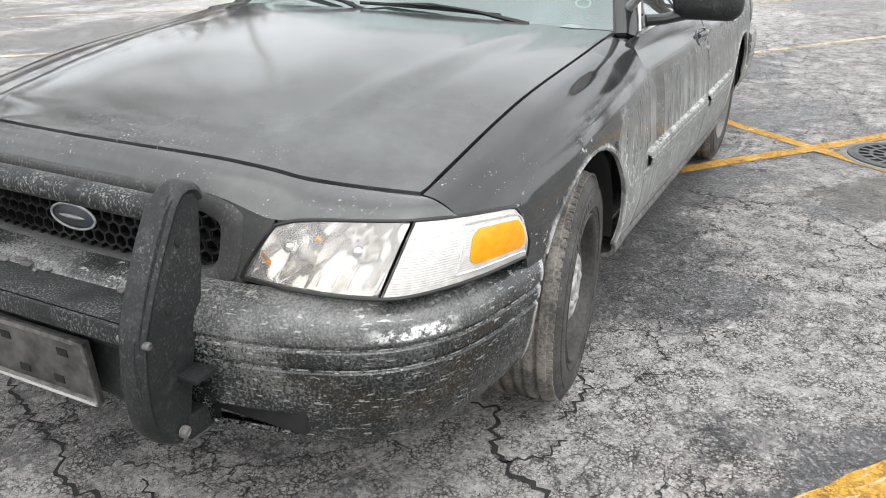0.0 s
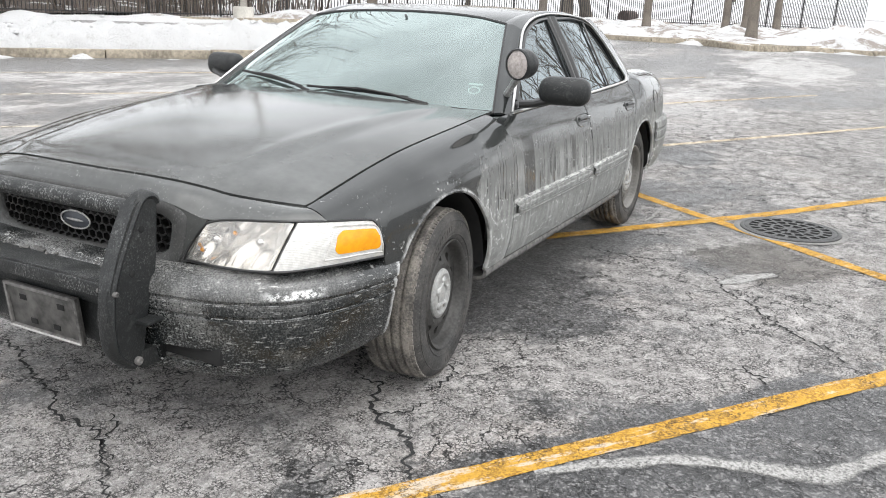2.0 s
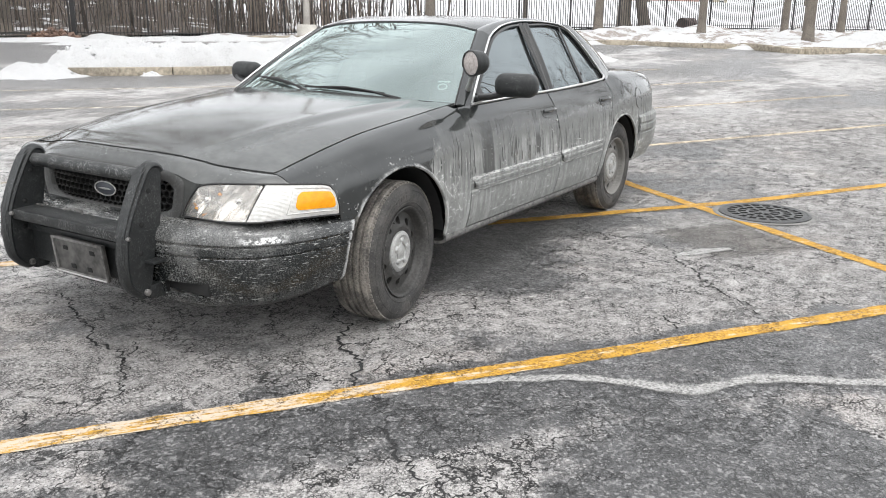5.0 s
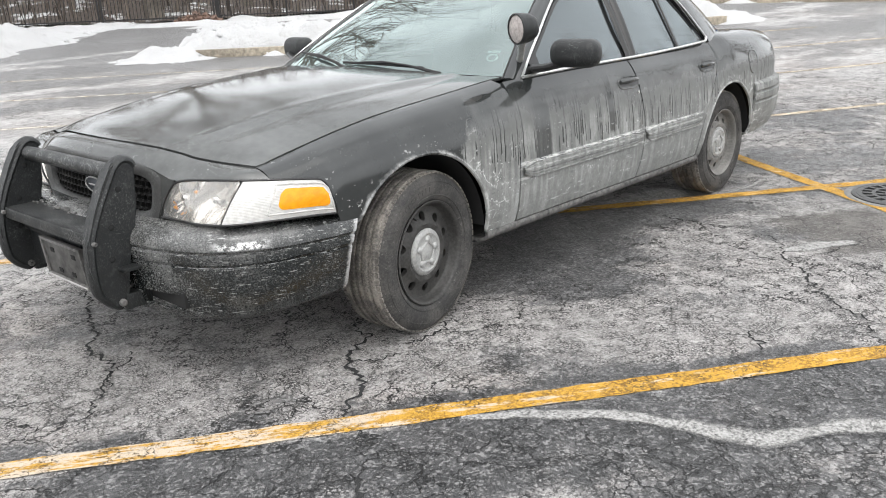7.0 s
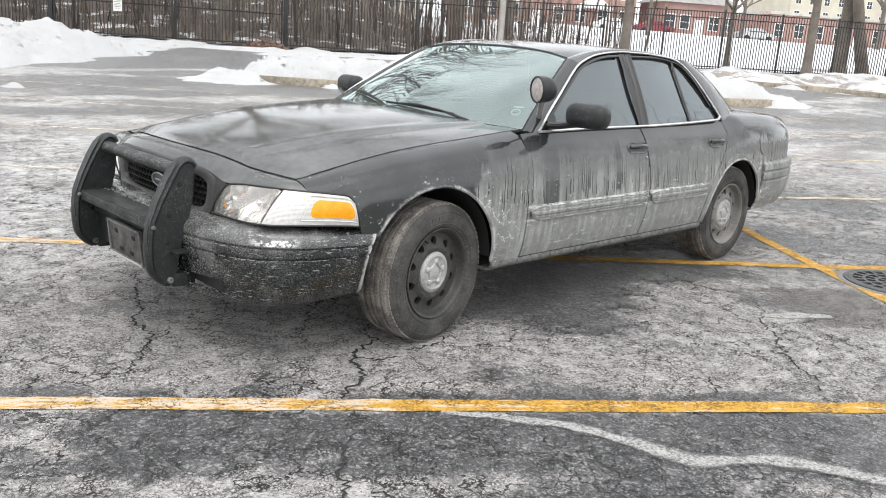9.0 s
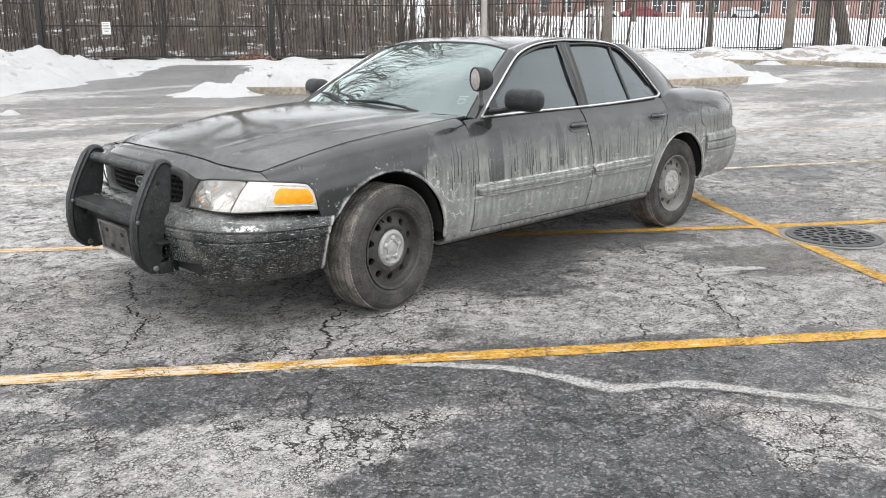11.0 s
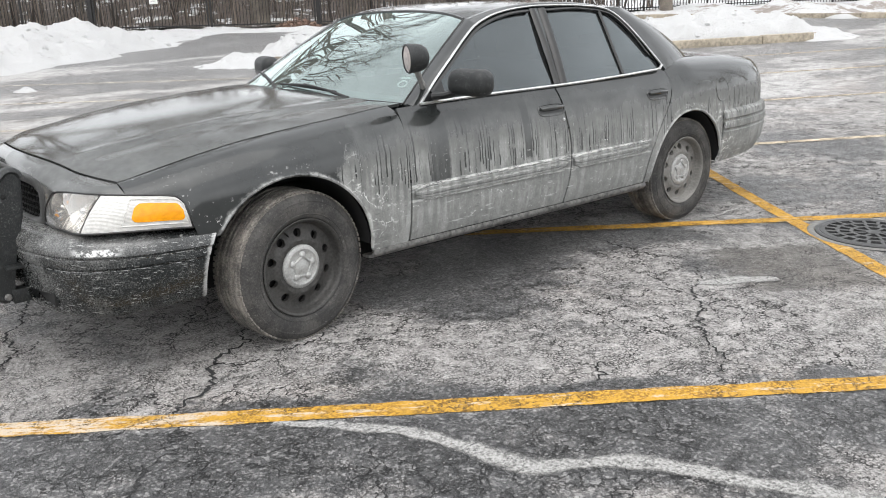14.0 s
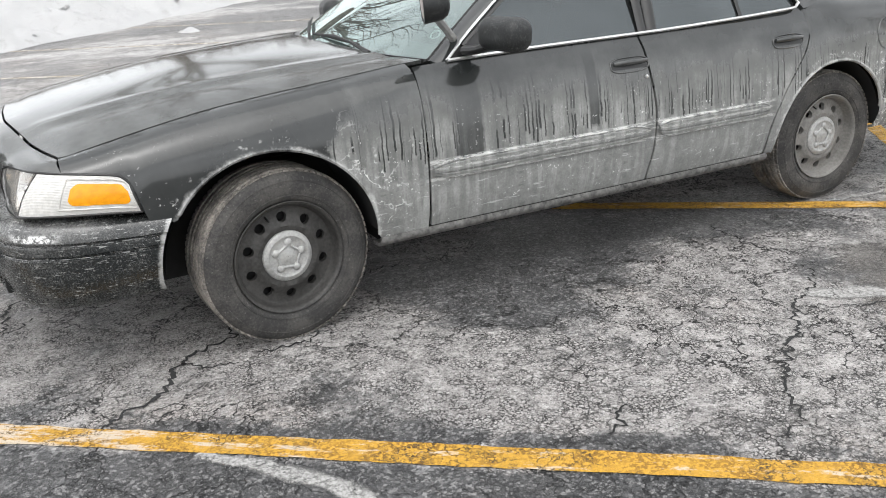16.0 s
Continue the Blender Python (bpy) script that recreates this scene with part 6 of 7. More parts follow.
def seat(y, x, w, name):
    bm = bmesh.new()
    box(bm, (x - .26, y - w, .46), (x + .26, y + w, .62), .05, segments=3)
    seat_ob = part(name, bm, SEAT, car, "grey cloth seat")
    bm = bmesh.new()
    box(bm, (-.07, -w, 0), (.07, w, .56), .05, pose(x - .27, y, .56, 0, -14, 0), 3)
    part("backrest", bm, SEAT, seat_ob)
    return seat_ob


for y in (.37, -.37):
    st = seat(y, .02, .26, "front_seat")
    bm = bmesh.new()
    box(bm, (-.05, -.13, 0), (.05, .13, .17), .04, pose(-.40, y, 1.13, 0, -8, 0), 3)
    part("headrest", bm, SEAT, st)
seat(0, -.85, .62, "rear_seat")
bm = bmesh.new()
ring = [(.33 - .10 * math.sin(a) * .45, .37 + .19 * math.cos(a), .90 + .19 * math.sin(a) * .9) for a in [2 * math.pi * k / 32 for k in range(33)]]
tube(bm, ring, .014, 8)
tube(bm, [(.33, .19, .90), (.35, .37, .89), (.33, .55, .90)], .016, 6)
tube(bm, [(.35, .37, .89), (.48, .37, .80)], .03, 8)
part("steering_wheel", bm, TRIM, car)
bm = bmesh.new()
box(bm, (-.012, -.11, -.03), (.012, .11, .03), .01, pose(.20, .02, 1.325, 0, 15, 0))
tube(bm, [(.20, .02, 1.345), (.235, .02, 1.372)], .007, 6)
part("rear_view_mirror", bm, DASH, windshield)
bm = bmesh.new()
box(bm, (-1.70, -.72, .98), (-1.15, .72, 1.00), .005)
box(bm, (-1.20, -.72, .40), (-1.16, .72, 1.00), .01)
part("parcel_shelf", bm, HOLLOW, car)
bm = bmesh.new()
sheet(bm, [[(x, y, z - .035) for (x, y, z) in r] for r in roof_rows])
part("headliner", bm, SEAT, car)
for s in (1, -1):
    bm = bmesh.new()
    box(bm, (-1.15, s * .80, .38), (.80, s * .84, .955), .01)
    part("door_lining", bm, DASH, car)
bm = bmesh.new()
box(bm, (.80, -.80, .38), (.86, .80, .93), .01)
part("bulkhead", bm, HOLLOW, car)


# ---------------------------------------------------------------- storm drain
COLLAR = plain("worn_collar", (0.15, 0.147, 0.14), 0.85, 0, 40, 0.4, 0.4)
DRAIN = (-1.965, 1.925)


def make_drain():
    drain = thing("storm_drain", "round cast-iron storm drain grate set in the asphalt", "drain", at=(DRAIN[0], DRAIN[1], 0))
    bm = bmesh.new()
    revolve(bm, [(.335, .004), (.335, .012), (.322, .016), (.312, .016), (.306, .012), (.306, -.02)], 56, "Z")
    part("frame", bm, IRON, drain, "worn iron ring")
    bm = bmesh.new()
    revolve(bm, [(.378, .0045), (.372, .008), (.345, .009), (.336, .006)], 48, "Z")
    part("collar", bm, COLLAR, drain, "worn pale collar round the ring")
    bm = bmesh.new()
    # black disc just above the asphalt paints the shade below the grate
    revolve(bm, [(.306, .005), (.001, .005)], 40, "Z")
    part("pit", bm, HOLLOW, drain)
    bm = bmesh.new()
    revolve(bm, [(.306, .006), (.306, .015), (.285, .016), (.282, .006)], 56, "Z")
    revolve(bm, [(.045, .006), (.045, .016), (.001, .016)], 24, "Z")
    part("rim", bm, IRON, drain)
    for a0, a1, n, skew in ((.045, .125, 8, .0), (.125, .205, 14, .5), (.205, .285, 20, .0)):
        bm = bmesh.new()
        revolve(bm, [(a1 - .011, .006), (a1 - .011, .015), (a1 + .011, .015), (a1 + .011, .006)], 48, "Z")
        part("ring", bm, IRON, drain)
        bar = None
        for k in range(n):
            a = 2 * math.pi * (k + skew) / n
            if bar is None:
                bm = bmesh.new()
                box(bm, (a0, -.011, .006), (a1, .011, .0152), .003, segments=1)
                bar = part("bar", bm, IRON, drain)
                bar.rotation_euler = (0, 0, a)
            else:
                b = new("bar", bar.data)
                b.parent = drain
                b.rotation_euler = (0, 0, a)
    return drain


make_drain()


# ---------------------------------------------------------------- snow
def heap(name, d0, d1, e0, e1, height, label, step=0.16, rough=0.10, fall=0.9):
    """A ploughed heap of snow; height(d, e) is its depth, below zero where there is none."""
    bm = bmesh.new()
    nd, ne = int((d1 - d0) / step), int((e1 - e0) / step)
    grid = {}
    for i in range(nd + 1):
        for j in range(ne + 1):
            d, e = d0 + (d1 - d0) * i / nd, e0 + (e1 - e0) * j / ne
            h = height(d, e)
            if h > -0.06:
                bend = .35 * noise.noise((d * 1.3, e * 1.3, 7.0))
                n1 = noise.fractal((d * 1.1, e * 1.1, 5.0), 1.0, 2.0, 4)
                big = .55 - noise.voronoi((d * 1.25 + bend, e * 1.25 - bend, 0.0))[0][0]
                mid = .5 - noise.voronoi((d * 2.9 + bend * 2, e * 2.9, 4.0))[0][0]
                bit = .5 - noise.voronoi((d * 6.1, e * 6.1 + bend * 3, 9.0))[0][0]
                h = h + rough * (.6 * n1 + 1.1 * big + .85 * mid + .45 * bit) * min(1, max(0, (h + .05) * 4))
                grid[i, j] = bm.verts.new(on_ground(d, e, max(h, -0.05)))
    for (i, j), v in grid.items():
        q = [grid.get(k) for k in ((i + 1, j), (i + 1, j + 1), (i, j + 1))]
        if all(q):
            bm.faces.new((v, *q))
    keep = [v.co.copy() for v in grid.values()]
    for k in range(int(len(keep) / 75)):                   # clods lying on it
        c = random.choice(keep)
        d, e = AX * c.x + AY * c.y, -AY * c.x + AX * c.y
        if height(d, e) < -.03:
            continue
        r = random.uniform(.02, .07) * (1.5 if random.random() < .1 else 1)
        ball = bmesh.ops.create_icosphere(bm, subdivisions=2, radius=r, matrix=Matrix.Translation((c.x, c.y, c.z - r * .15)) @ Matrix.Diagonal((random.uniform(.8, 1.4), random.uniform(.8, 1.4), random.uniform(.6, 1), 1)))
        for w in ball["verts"]:
            w.co += Vector((noise.noise(w.co * 14), noise.noise(w.co * 14 + Vector((7, 0, 0))), noise.noise(w.co * 14 + Vector((0, 7, 0))))) * r * .55
    return tagged(part(name, bm, SNOW), label, "snow", kind="stuff")


def bump2(d, e, cd, ce, sd, se):
    return math.exp(-((d - cd) / sd) ** 2 - ((e - ce) / se) ** 2)


def island_snow(d, e):
    w = .30 * noise.noise((e * .7, 3.3, 0))
    edge = min((-12.50 + w * .9 - d) / .45, (d + 16.6 + w) / .8, (e + 2.9) / .7, (9.3 - e) / .7)
    h = -.05 + .40 * min(1, max(0, edge + .15)) ** .6
    h += .16 * bump2(d, e, -14.2, 7.2, 1.2, 1.3) + .14 * bump2(d, e, -13.2, -.6, .9, 2.2) + .18 * bump2(d, e, -13.4, 3.0, .9, 2.2)
    spill = .30 * bump2(d, e, -12.35, -3.1, .55, .75) + .28 * bump2(d, e, -13.0, 9.0, .7, .8) + .10 * bump2(d, e, -12.15, -1.0, .16, .25) + .10 * bump2(d, e, -12.1, .45, .14, .4)
    if edge < 0:
        h = -.05
    return max(h, -.05 + spill)


heap("snow_bank", -17.5, -11.4, -4.6, 10.6, island_snow, "ploughed snow heaped on the kerbed island", .075, .20)


def left_bank(d, e):
    edge_e = curve([(-26, -4.0), (-22, -5.6), (-19, -5.6), (-16, -6.5), (-12, -7.2), (-8, -8.0), (-2, -9.5), (6, -12)])(d) + .5 * noise.noise((d * .45, 7.7, 0)) + .2 * noise.noise((d * 1.7, 7.7, 0))
    t = edge_e - e
    if t < -.3 or d < -26:
        return -.07
    low = min(1, max(.22, (d + 20.5) / 3.5))
    return -.05 + .56 * low * min(1, max(0, t) / 1.5) ** .8 + low * min(1, max(0, t)) * ( .35 * bump2(d, e, -18.2, -8.3, 2.2, 1.6) + .18 * bump2(d, e, -9, -10.3, 1.5, 1.3))


heap("snow_bank", -26, 6, -17, -3.5, left_bank, "long ploughed bank of old white snow", .09, .20)
for d, e, w, l in ((-24.4, -3.2, .35, 2.2), (-22.6, -1.6, .25, 1.6), (-25.2, 2.0, .5, 4.0), (-24.6, 8.2, .4, 1.6)):
    heap("snow_strip", d - 1.2, d + 1.2, e - l - 1.5, e + l + 1.5, lambda p, q, d=d, e=e, w=w, l=l: .20 * bump2(p, q, d, e, w, l) - .05 + .05 * noise.noise((p * 2, q * .8, 1)), "low strip of melting snow on the asphalt", .12, .05)
heap("snow_bank", -15.8, -11.2, 15.2, 23.5, lambda d, e: -.06 + .62 * bump2(d, e, -13.6, 19.4, 1.1, 2.0) + .35 * bump2(d, e, -13.2, 21.8, .9, 1.2), "ploughed snow on the far island", .16)
heap("snow_clod", -9.3, -8.5, -6.4, -5.7, lambda d, e: -.05 + .14 * bump2(d, e, -8.9, -6.05, .14, .16), "lump of snow alone on the asphalt", .03, .03)

def leaf_heap():
    bm = bmesh.new()
    random.seed(31)
    for k in range(160):
        r = random.random() ** .6
        a = random.uniform(0, 6.283)
        p = on_ground(-24.9 + .35 * r * math.sin(a), -3.2 + .75 * r * math.cos(a), .10 + .30 * (1 - r * r) * random.random())
        m = Matrix.Translation(p) @ pose(0, 0, 0, random.uniform(-60, 60), random.uniform(-60, 60), random.uniform(0, 360))
        box(bm, (-.07, -.045, -.006), (.07, .045, .006), 0, m)
    return tagged(part("leaf_heap", bm, LITTER, smooth=False), "small heap of brown leaves at the snow's edge", "leaves", kind="stuff")


LITTER = plain("brown_litter", (0.17, 0.11, 0.085), 0.9, 0, 30, 0.5, 0.4)
leaf_heap()

# kerb stones of the islands
random.seed(11)
island = thing("traffic_island", "raised island edged with tan kerb stones", "kerb", kind="structure")


def kerb_stones(parent, pts, gap=.012, height=.165):
    """Kerb blocks laid end to end along (d, e) points."""
    for (d0, e0, d1, e1) in pts:
        bm = bmesh.new()
        a, b = on_ground(d0, e0), on_ground(d1, e1)
        run_ = b - a
        ln = run_.length - gap
        yaw = math.degrees(math.atan2(run_.y, run_.x))
        box(bm, (gap / 2, -.09, -.05), (ln, .09, height + random.uniform(-.012, .012)), .018, pose(a.x, a.y, a.z, 0, -math.degrees(math.asin(max(-1, min(1, run_.z / run_.length)))), yaw + random.uniform(-.6, .6)))
        for v in bm.verts:
            v.co += Vector((noise.noise(v.co * 6), noise.noise(v.co * 6 + Vector((9, 0, 0))), noise.noise(v.co * 6 + Vector((0, 9, 0))))) * .008
        part("kerb_stone", bm, KERB, parent)


row, e = [], -2.5
while e < 8.6:
    ln = random.choice((.78, 1.25, 1.75, 1.9))
    row.append((-12.32, e, -12.32, min(e + ln, 8.7)))
    e += ln
kerb_stones(island, row)
row, d = [], -12.4
while d > -16.2:
    row += [(d, -2.6, max(d - 1.1, -16.4), -2.6), (d, 8.75, max(d - 1.1, -16.4), 8.75)]
    d -= 1.1
kerb_stones(island, row)
bm = bmesh.new()
sheet(bm, [[on_ground(d, e, .13) for e in (-2.6, 0, 3, 6, 8.7)] for d in (-12.35, -13.5, -15, -16.4)])
part("soil", bm, TAR, island)

far_island = thing("traffic_island", "far island edged with tan kerb stones under snow", "kerb", kind="structure")
kerb_stones(far_island, [(-12.55, 15.8 + 1.5 * k, -12.55, 17.3 + 1.5 * k) for k in range(5)] + [(-12.6 - 1.2 * k, 15.7, -13.8 - 1.2 * k, 15.7) for k in range(2)])

# ---------------------------------------------------------------- far verge and field
KERB_LINE = [(*lot(-25.6, -3), 0), (*lot(-25.4, 3), 0), (*lot(-24.2, 7.2), 0), (-20.6, -10.0, 0), (-20.9, -7.5, 0), (-21.2, -3.5, 0), (-21.7, 0.5, 0), (-23.5, 5.0, 0), (-27, 9, 0), (-34, 15, 0)]
line = run(KERB_LINE, 92)
verge_kerb = thing("verge_kerb", "low tan kerb along the snowy verge", "kerb", kind="structure")
kerb_stones(verge_kerb, [(AX * a.x + AY * a.y, -AY * a.x + AX * a.y, AX * b.x + AY * b.y, -AY * b.x + AX * b.y) for a, b in zip(line[12::2], line[14::2])], .01, .14)
FENCE_D = -27.0
bm = bmesh.new()
rows = []
for i, a in enumerate(line):
    e_far = -3.4 + 47.5 * (i / 92)
    b = Vector((*lot(FENCE_D - .3, e_far), 0))
    row = []
    for t in [0.0] + [.04 + .06 * k for k in range(17)]:
        p = a.lerp(b, t)
        up = .06 + .10 * noise.noise((p.x * .7, p.y * .7, 4)) + .55 * max(0, noise.noise((p.x * .5, p.y * .5, 8))) + .05 * noise.noise((p.x * 2.3, p.y * 2.3, 8)) if t > .03 else .02
        row.append((p.x, p.y, ground_z(p.x, p.y) + up * min(1, i / 14)))
    rows.append(row)
sheet(bm, rows)
tagged(part("snow_verge", bm, VERGE), "snow-covered verge before the fence", "snow", kind="structure")
bm = bmesh.new()
fine = run(KERB_LINE, 420)
rows = []
for i, a in enumerate(fine):
    q = fine[min(i + 1, 420)] - fine[max(i - 1, 0)]
    out = Vector((-q.y, q.x, 0)).normalized()
    if out.dot(a) > 0:
        out = -out
    s = noise.noise((a.x * .35, a.y * .35, 2)) + .45 * noise.noise((a.x * 1.3, a.y * 1.3, 5)) + .12
    w, h = .10 + .45 * max(0, s), .34 * max(0, s)
    rows.append([Vector(((a + out * f * w).x, (a + out * f * w).y, ground_z(a.x, a.y) - .03 + h * k + .035 * noise.noise((a.x * 4, a.y * 4, f)))) for f, k in ((-.9, 1.0), (-.4, 1.05), (.15, .9), (.5, .5), (.8, .2), (1.0, 0))])
sheet(bm, rows)
tagged(part("snow_strip", bm, SNOW), "broken ridge of melting snow along the verge kerb", "snow", kind="stuff")


def make_field_material():
    m = Nodes("snowy_litter")
    x, y, z = m.axes()
    along = m.maths("ADD", m.maths("MULTIPLY", x, -0.809), m.maths("MULTIPLY", y, 0.588))
    patch = m.step(m.maths("ADD", m.noise(0.8, 6, 0.7), m.step(along, 4.0, 11.0)), 0.55, 0.62)
    litter = m.mix(m.noise(7, 6), (0.025, 0.020, 0.018), (0.13, 0.10, 0.08))
    m.set(Base_Color=m.mix(patch, litter, (0.53, 0.535, 0.54)), Roughness=0.85)
    m.bump(m.noise(9, 5), 0.6, 0.08)
    return m.mat


FIELD = make_field_material()
bm = bmesh.new()
ds = [FENCE_D - .3 - k for k in (0, .5, 1, 1.5, 2, 3, 4, 5, 6, 8, 10, 13, 17, 22, 30, 42, 60, 90, 140)]
es = [-60, -40] + [-28 + 1.0 * k for k in range(50)] + [24, 28, 34, 42, 52, 65, 80, 110]
sheet(bm, [[on_ground(d, e, .05 + .05 * noise.noise((d * .5, e * .5, 1)) + (.16 * noise.noise((d * .3, e * .3, 6)) + (min(3.4, max(0, -d - 28) * .17) * max(0, min(1, (5 - e) / 6))))) for e in es] for d in ds])
tagged(part("snow_field", bm, FIELD), "snow field turning to leaf litter under the trees", "snow", kind="structure")

# ---------------------------------------------------------------- fence
SECTION, TALL = 2.44, 2.26


def fence_section():
    sec = thing("fence_section", "black steel picket fence section", "fence", "fence sections")
    bm = bmesh.new()
    box(bm, (-.032, -.032, -.15), (.032, .032, TALL + .05), .004)
    revolve(bm, [(.040, TALL + .05), (.040, TALL + .062), (.001, TALL + .085)], 4, "Z", pose(0, 0, 0, 0, 0, 45))
    part("post", bm, FENCE, sec)
    rail = None
    for z in (.14, TALL - .26, TALL - .02):
        bm = bmesh.new()
        box(bm, (.03, -.019, z - .019), (SECTION - .03, .019, z + .019))
        part("rail", bm, FENCE, sec, smooth=False)
    bm = bmesh.new()
    box(bm, (-.0125, -.0125, .05), (.0125, .0125, TALL - .01))
    me = finish(bm, "picket", FENCE, False)
    for k in range(1, 21):
        p = new("picket", me)
        p.parent = sec
        p.location = (k * SECTION / 21, 0, 0)
    return sec


FENCE_YAW = math.degrees(math.atan2(AX, -AY))
first = fence_section()
spots = [3.0 - SECTION * 2.325 + SECTION * k for k in range(17)]
for k, e in enumerate(spots):
    p, q = on_ground(FENCE_D, e), on_ground(FENCE_D, e + SECTION)
    m = pose(p.x, p.y, p.z + .03, 0, -math.degrees(math.asin((q.z - p.z) / SECTION)), FENCE_YAW)
    if k == 0:
        first.matrix_basis = m
    else:
        copy_thing(first, m)
for k in range(3):
    p = on_ground(FENCE_D, -10.84 - SECTION * (k + 1))
    copy_thing(first, pose(p.x, p.y, p.z + .03, 0, 0, FENCE_YAW))

gate = thing("fence_gate", "black steel double gate with a white notice", "gate", at=on_ground(FENCE_D, -10.84, .03), turn=FENCE_YAW)
for x in (0, 8.19):
    bm = bmesh.new()
    box(bm, (x - .075, -.075, -.2), (x + .075, .075, TALL + .35), .008)
    part("gate_post", bm, FENCE, gate, "thick gate post")
for x0, x1 in ((.10, 4.20), (4.26, 8.09)):
    leaf = None
    bm = bmesh.new()
    for x in (x0 + .03, x1 - .03):
        box(bm, (x - .032, -.025, .06), (x + .032, .025, TALL + .05))
    for z in (.12, 1.22, TALL):
        box(bm, (x0, -.024, z - .022), (x1, .024, z + .022))
    leaf = part("gate_leaf", bm, FENCE, gate, "barred gate leaf", False)
    bm = bmesh.new()
    box(bm, (-.010, -.010, .05), (.010, .010, TALL + .02))
    me = finish(bm, "bar", FENCE, False)
    n = int((x1 - x0) / .118)
    for k in range(1, n):
        b = new("bar", me)
        b.parent = leaf
        b.location = (x0 + (x1 - x0) * k / n, 0, 0)
notice_at = on_ground(FENCE_D + .06, -8.55, 1.17)
notice = thing("notice_board", "small white notice fixed to the gate bars", "sign", at=notice_at, turn=FENCE_YAW)
bm = bmesh.new()
box(bm, (-.15, -.006, -.22), (.15, .006, .22), .003)
part("panel", bm, WHITE, notice)
for k in range(6):
    bm = bmesh.new()
    w = (.11, .12, .09, .12, .10, .07)[k]
    for side in (.0075, -.0075):
        box(bm, (-w, side - .001, .15 - .055 * k), (w, side + .001, .165 - .055 * k))
    part("print_bar", bm, TRIM, notice, smooth=False)

# ---------------------------------------------------------------- stone wall and its pier
wall_a, wall_b = Vector((11.0, -19.2, 0)), Vector((-1.2, -25.4, 0))
wall = thing("stone_wall", "grey rubble stone wall above the snow bank", "wall", kind="structure")
way = wall_b - wall_a
yaw = math.degrees(math.atan2(way.y, way.x))
base_z = 0.38
bm = bmesh.new()
box(bm, (0, -.20, -.3), (way.length, .20, 2.0), 0, pose(wall_a.x, wall_a.y, base_z, 0, 0, yaw))
part("mortar", bm, TAR, wall, "recessed mortar core", False)
stones = []
for k in range(6):
    bm = bmesh.new()
    box(bm, (-.5, -.06, -.5), (.5, .06, .5), .05, segments=1)
    for v in bm.verts:
        v.co += Vector((noise.noise(v.co * 2 + Vector((k * 7, 0, 0))) * .10, noise.noise(v.co * 3 + Vector((0, k * 5, 0))) * .03, noise.noise(v.co * 2 + Vector((0, 0, k * 3))) * .10))
    stones.append(finish(bm, "stone", STONE, False))
random.seed(21)
z, course = .1, 0
while z < 1.95:
    hgt = random.choice((.16, .2, .24))
    x = random.uniform(0, .2)
    while x < way.length - .2 and x < 14:
        w = random.uniform(.28, .62)
        if x + w > 3.0:
            o = new("stone", random.choice(stones))
            o.parent = wall
            o.matrix_local = pose(wall_a.x, wall_a.y, base_z, 0, 0, yaw) @ pose(x + w / 2, -.20, z + hgt / 2) @ Matrix.Diagonal((w * .95, 1, hgt * .92, 1))
        x += w
    z += hgt


# ---------------------------------------------------------------- trees
def grow(bm, p, d, length, r, depth, spread, twigs, sides=6, stout=1.0, full=0):
    """A limb that wanders, tapers and forks."""
    pts, rad = [p], [r]
    n = 4 if depth > 1 else 3
    for k in range(n):
        d = (d + Vector((random.gauss(0, 1), random.gauss(0, 1), random.gauss(.12, .6))) * spread * .28).normalized()
        p = p + d * length / n
        pts.append(p)
        rad.append(r * (1 - .55 * (k + 1) / n))
    tube(bm if depth > 1 else twigs, pts, rad, sides if depth > 1 else 3, cap=False)
    if depth <= 0:
        return
    kids = random.choice((2, 3, 3)) + full if depth > 1 else random.choice((3, 4)) + full
    for k in range(kids):
        i = n if k == 0 else random.randint(1, n)
        q = (d + Vector((random.gauss(0, 1), random.gauss(0, 1), random.gauss(.15, .6))).normalized() * spread).normalized()
        grow(bm, pts[i], q, length * random.uniform(.55, .8), rad[i] * .72 * stout, depth - 1, spread, twigs, sides, stout, full)


def tree(x, y, height, r, seed, label, depth=5, lean=(0, 0), clear=.32, spread=.75, stout=1.0, limbs=4, full=0):
    random.seed(seed)
    z = ground_z(x, y)
    t = thing("tree", label, "tree", "bare trees", at=(x, y, z))
    bm, tw = bmesh.new(), bmesh.new()
    top = Vector((lean[0], lean[1], height * clear))
    tube(bm, [(0, 0, -.2), (0, 0, .05), (top.x * .1, top.y * .1, .5), tuple(top * .55), tuple(top)], [r * 1.7, r * 1.35, r * 1.05, r * .92, r * .8], 12, cap=False)
    for k in range(limbs):
        a = 2 * math.pi * (k + random.random() * .6) / limbs
        d = Vector((math.cos(a) * .8, math.sin(a) * .8, .9)).normalized()
        grow(bm, top * random.uniform(.82, 1), d, height * .27, r * (.5 if limbs < 5 else .56), depth - 1, spread, tw, 6, stout, full)
    grow(bm, top, Vector((0, 0, 1)), height * .28, r * .62, depth - 1, spread, tw, 6, stout, full)
    part("trunk", bm, BARK, t, "grey-brown bare trunk and limbs")
    part("crown", tw, TWIG, t, "leafless twigs", False)
    return t


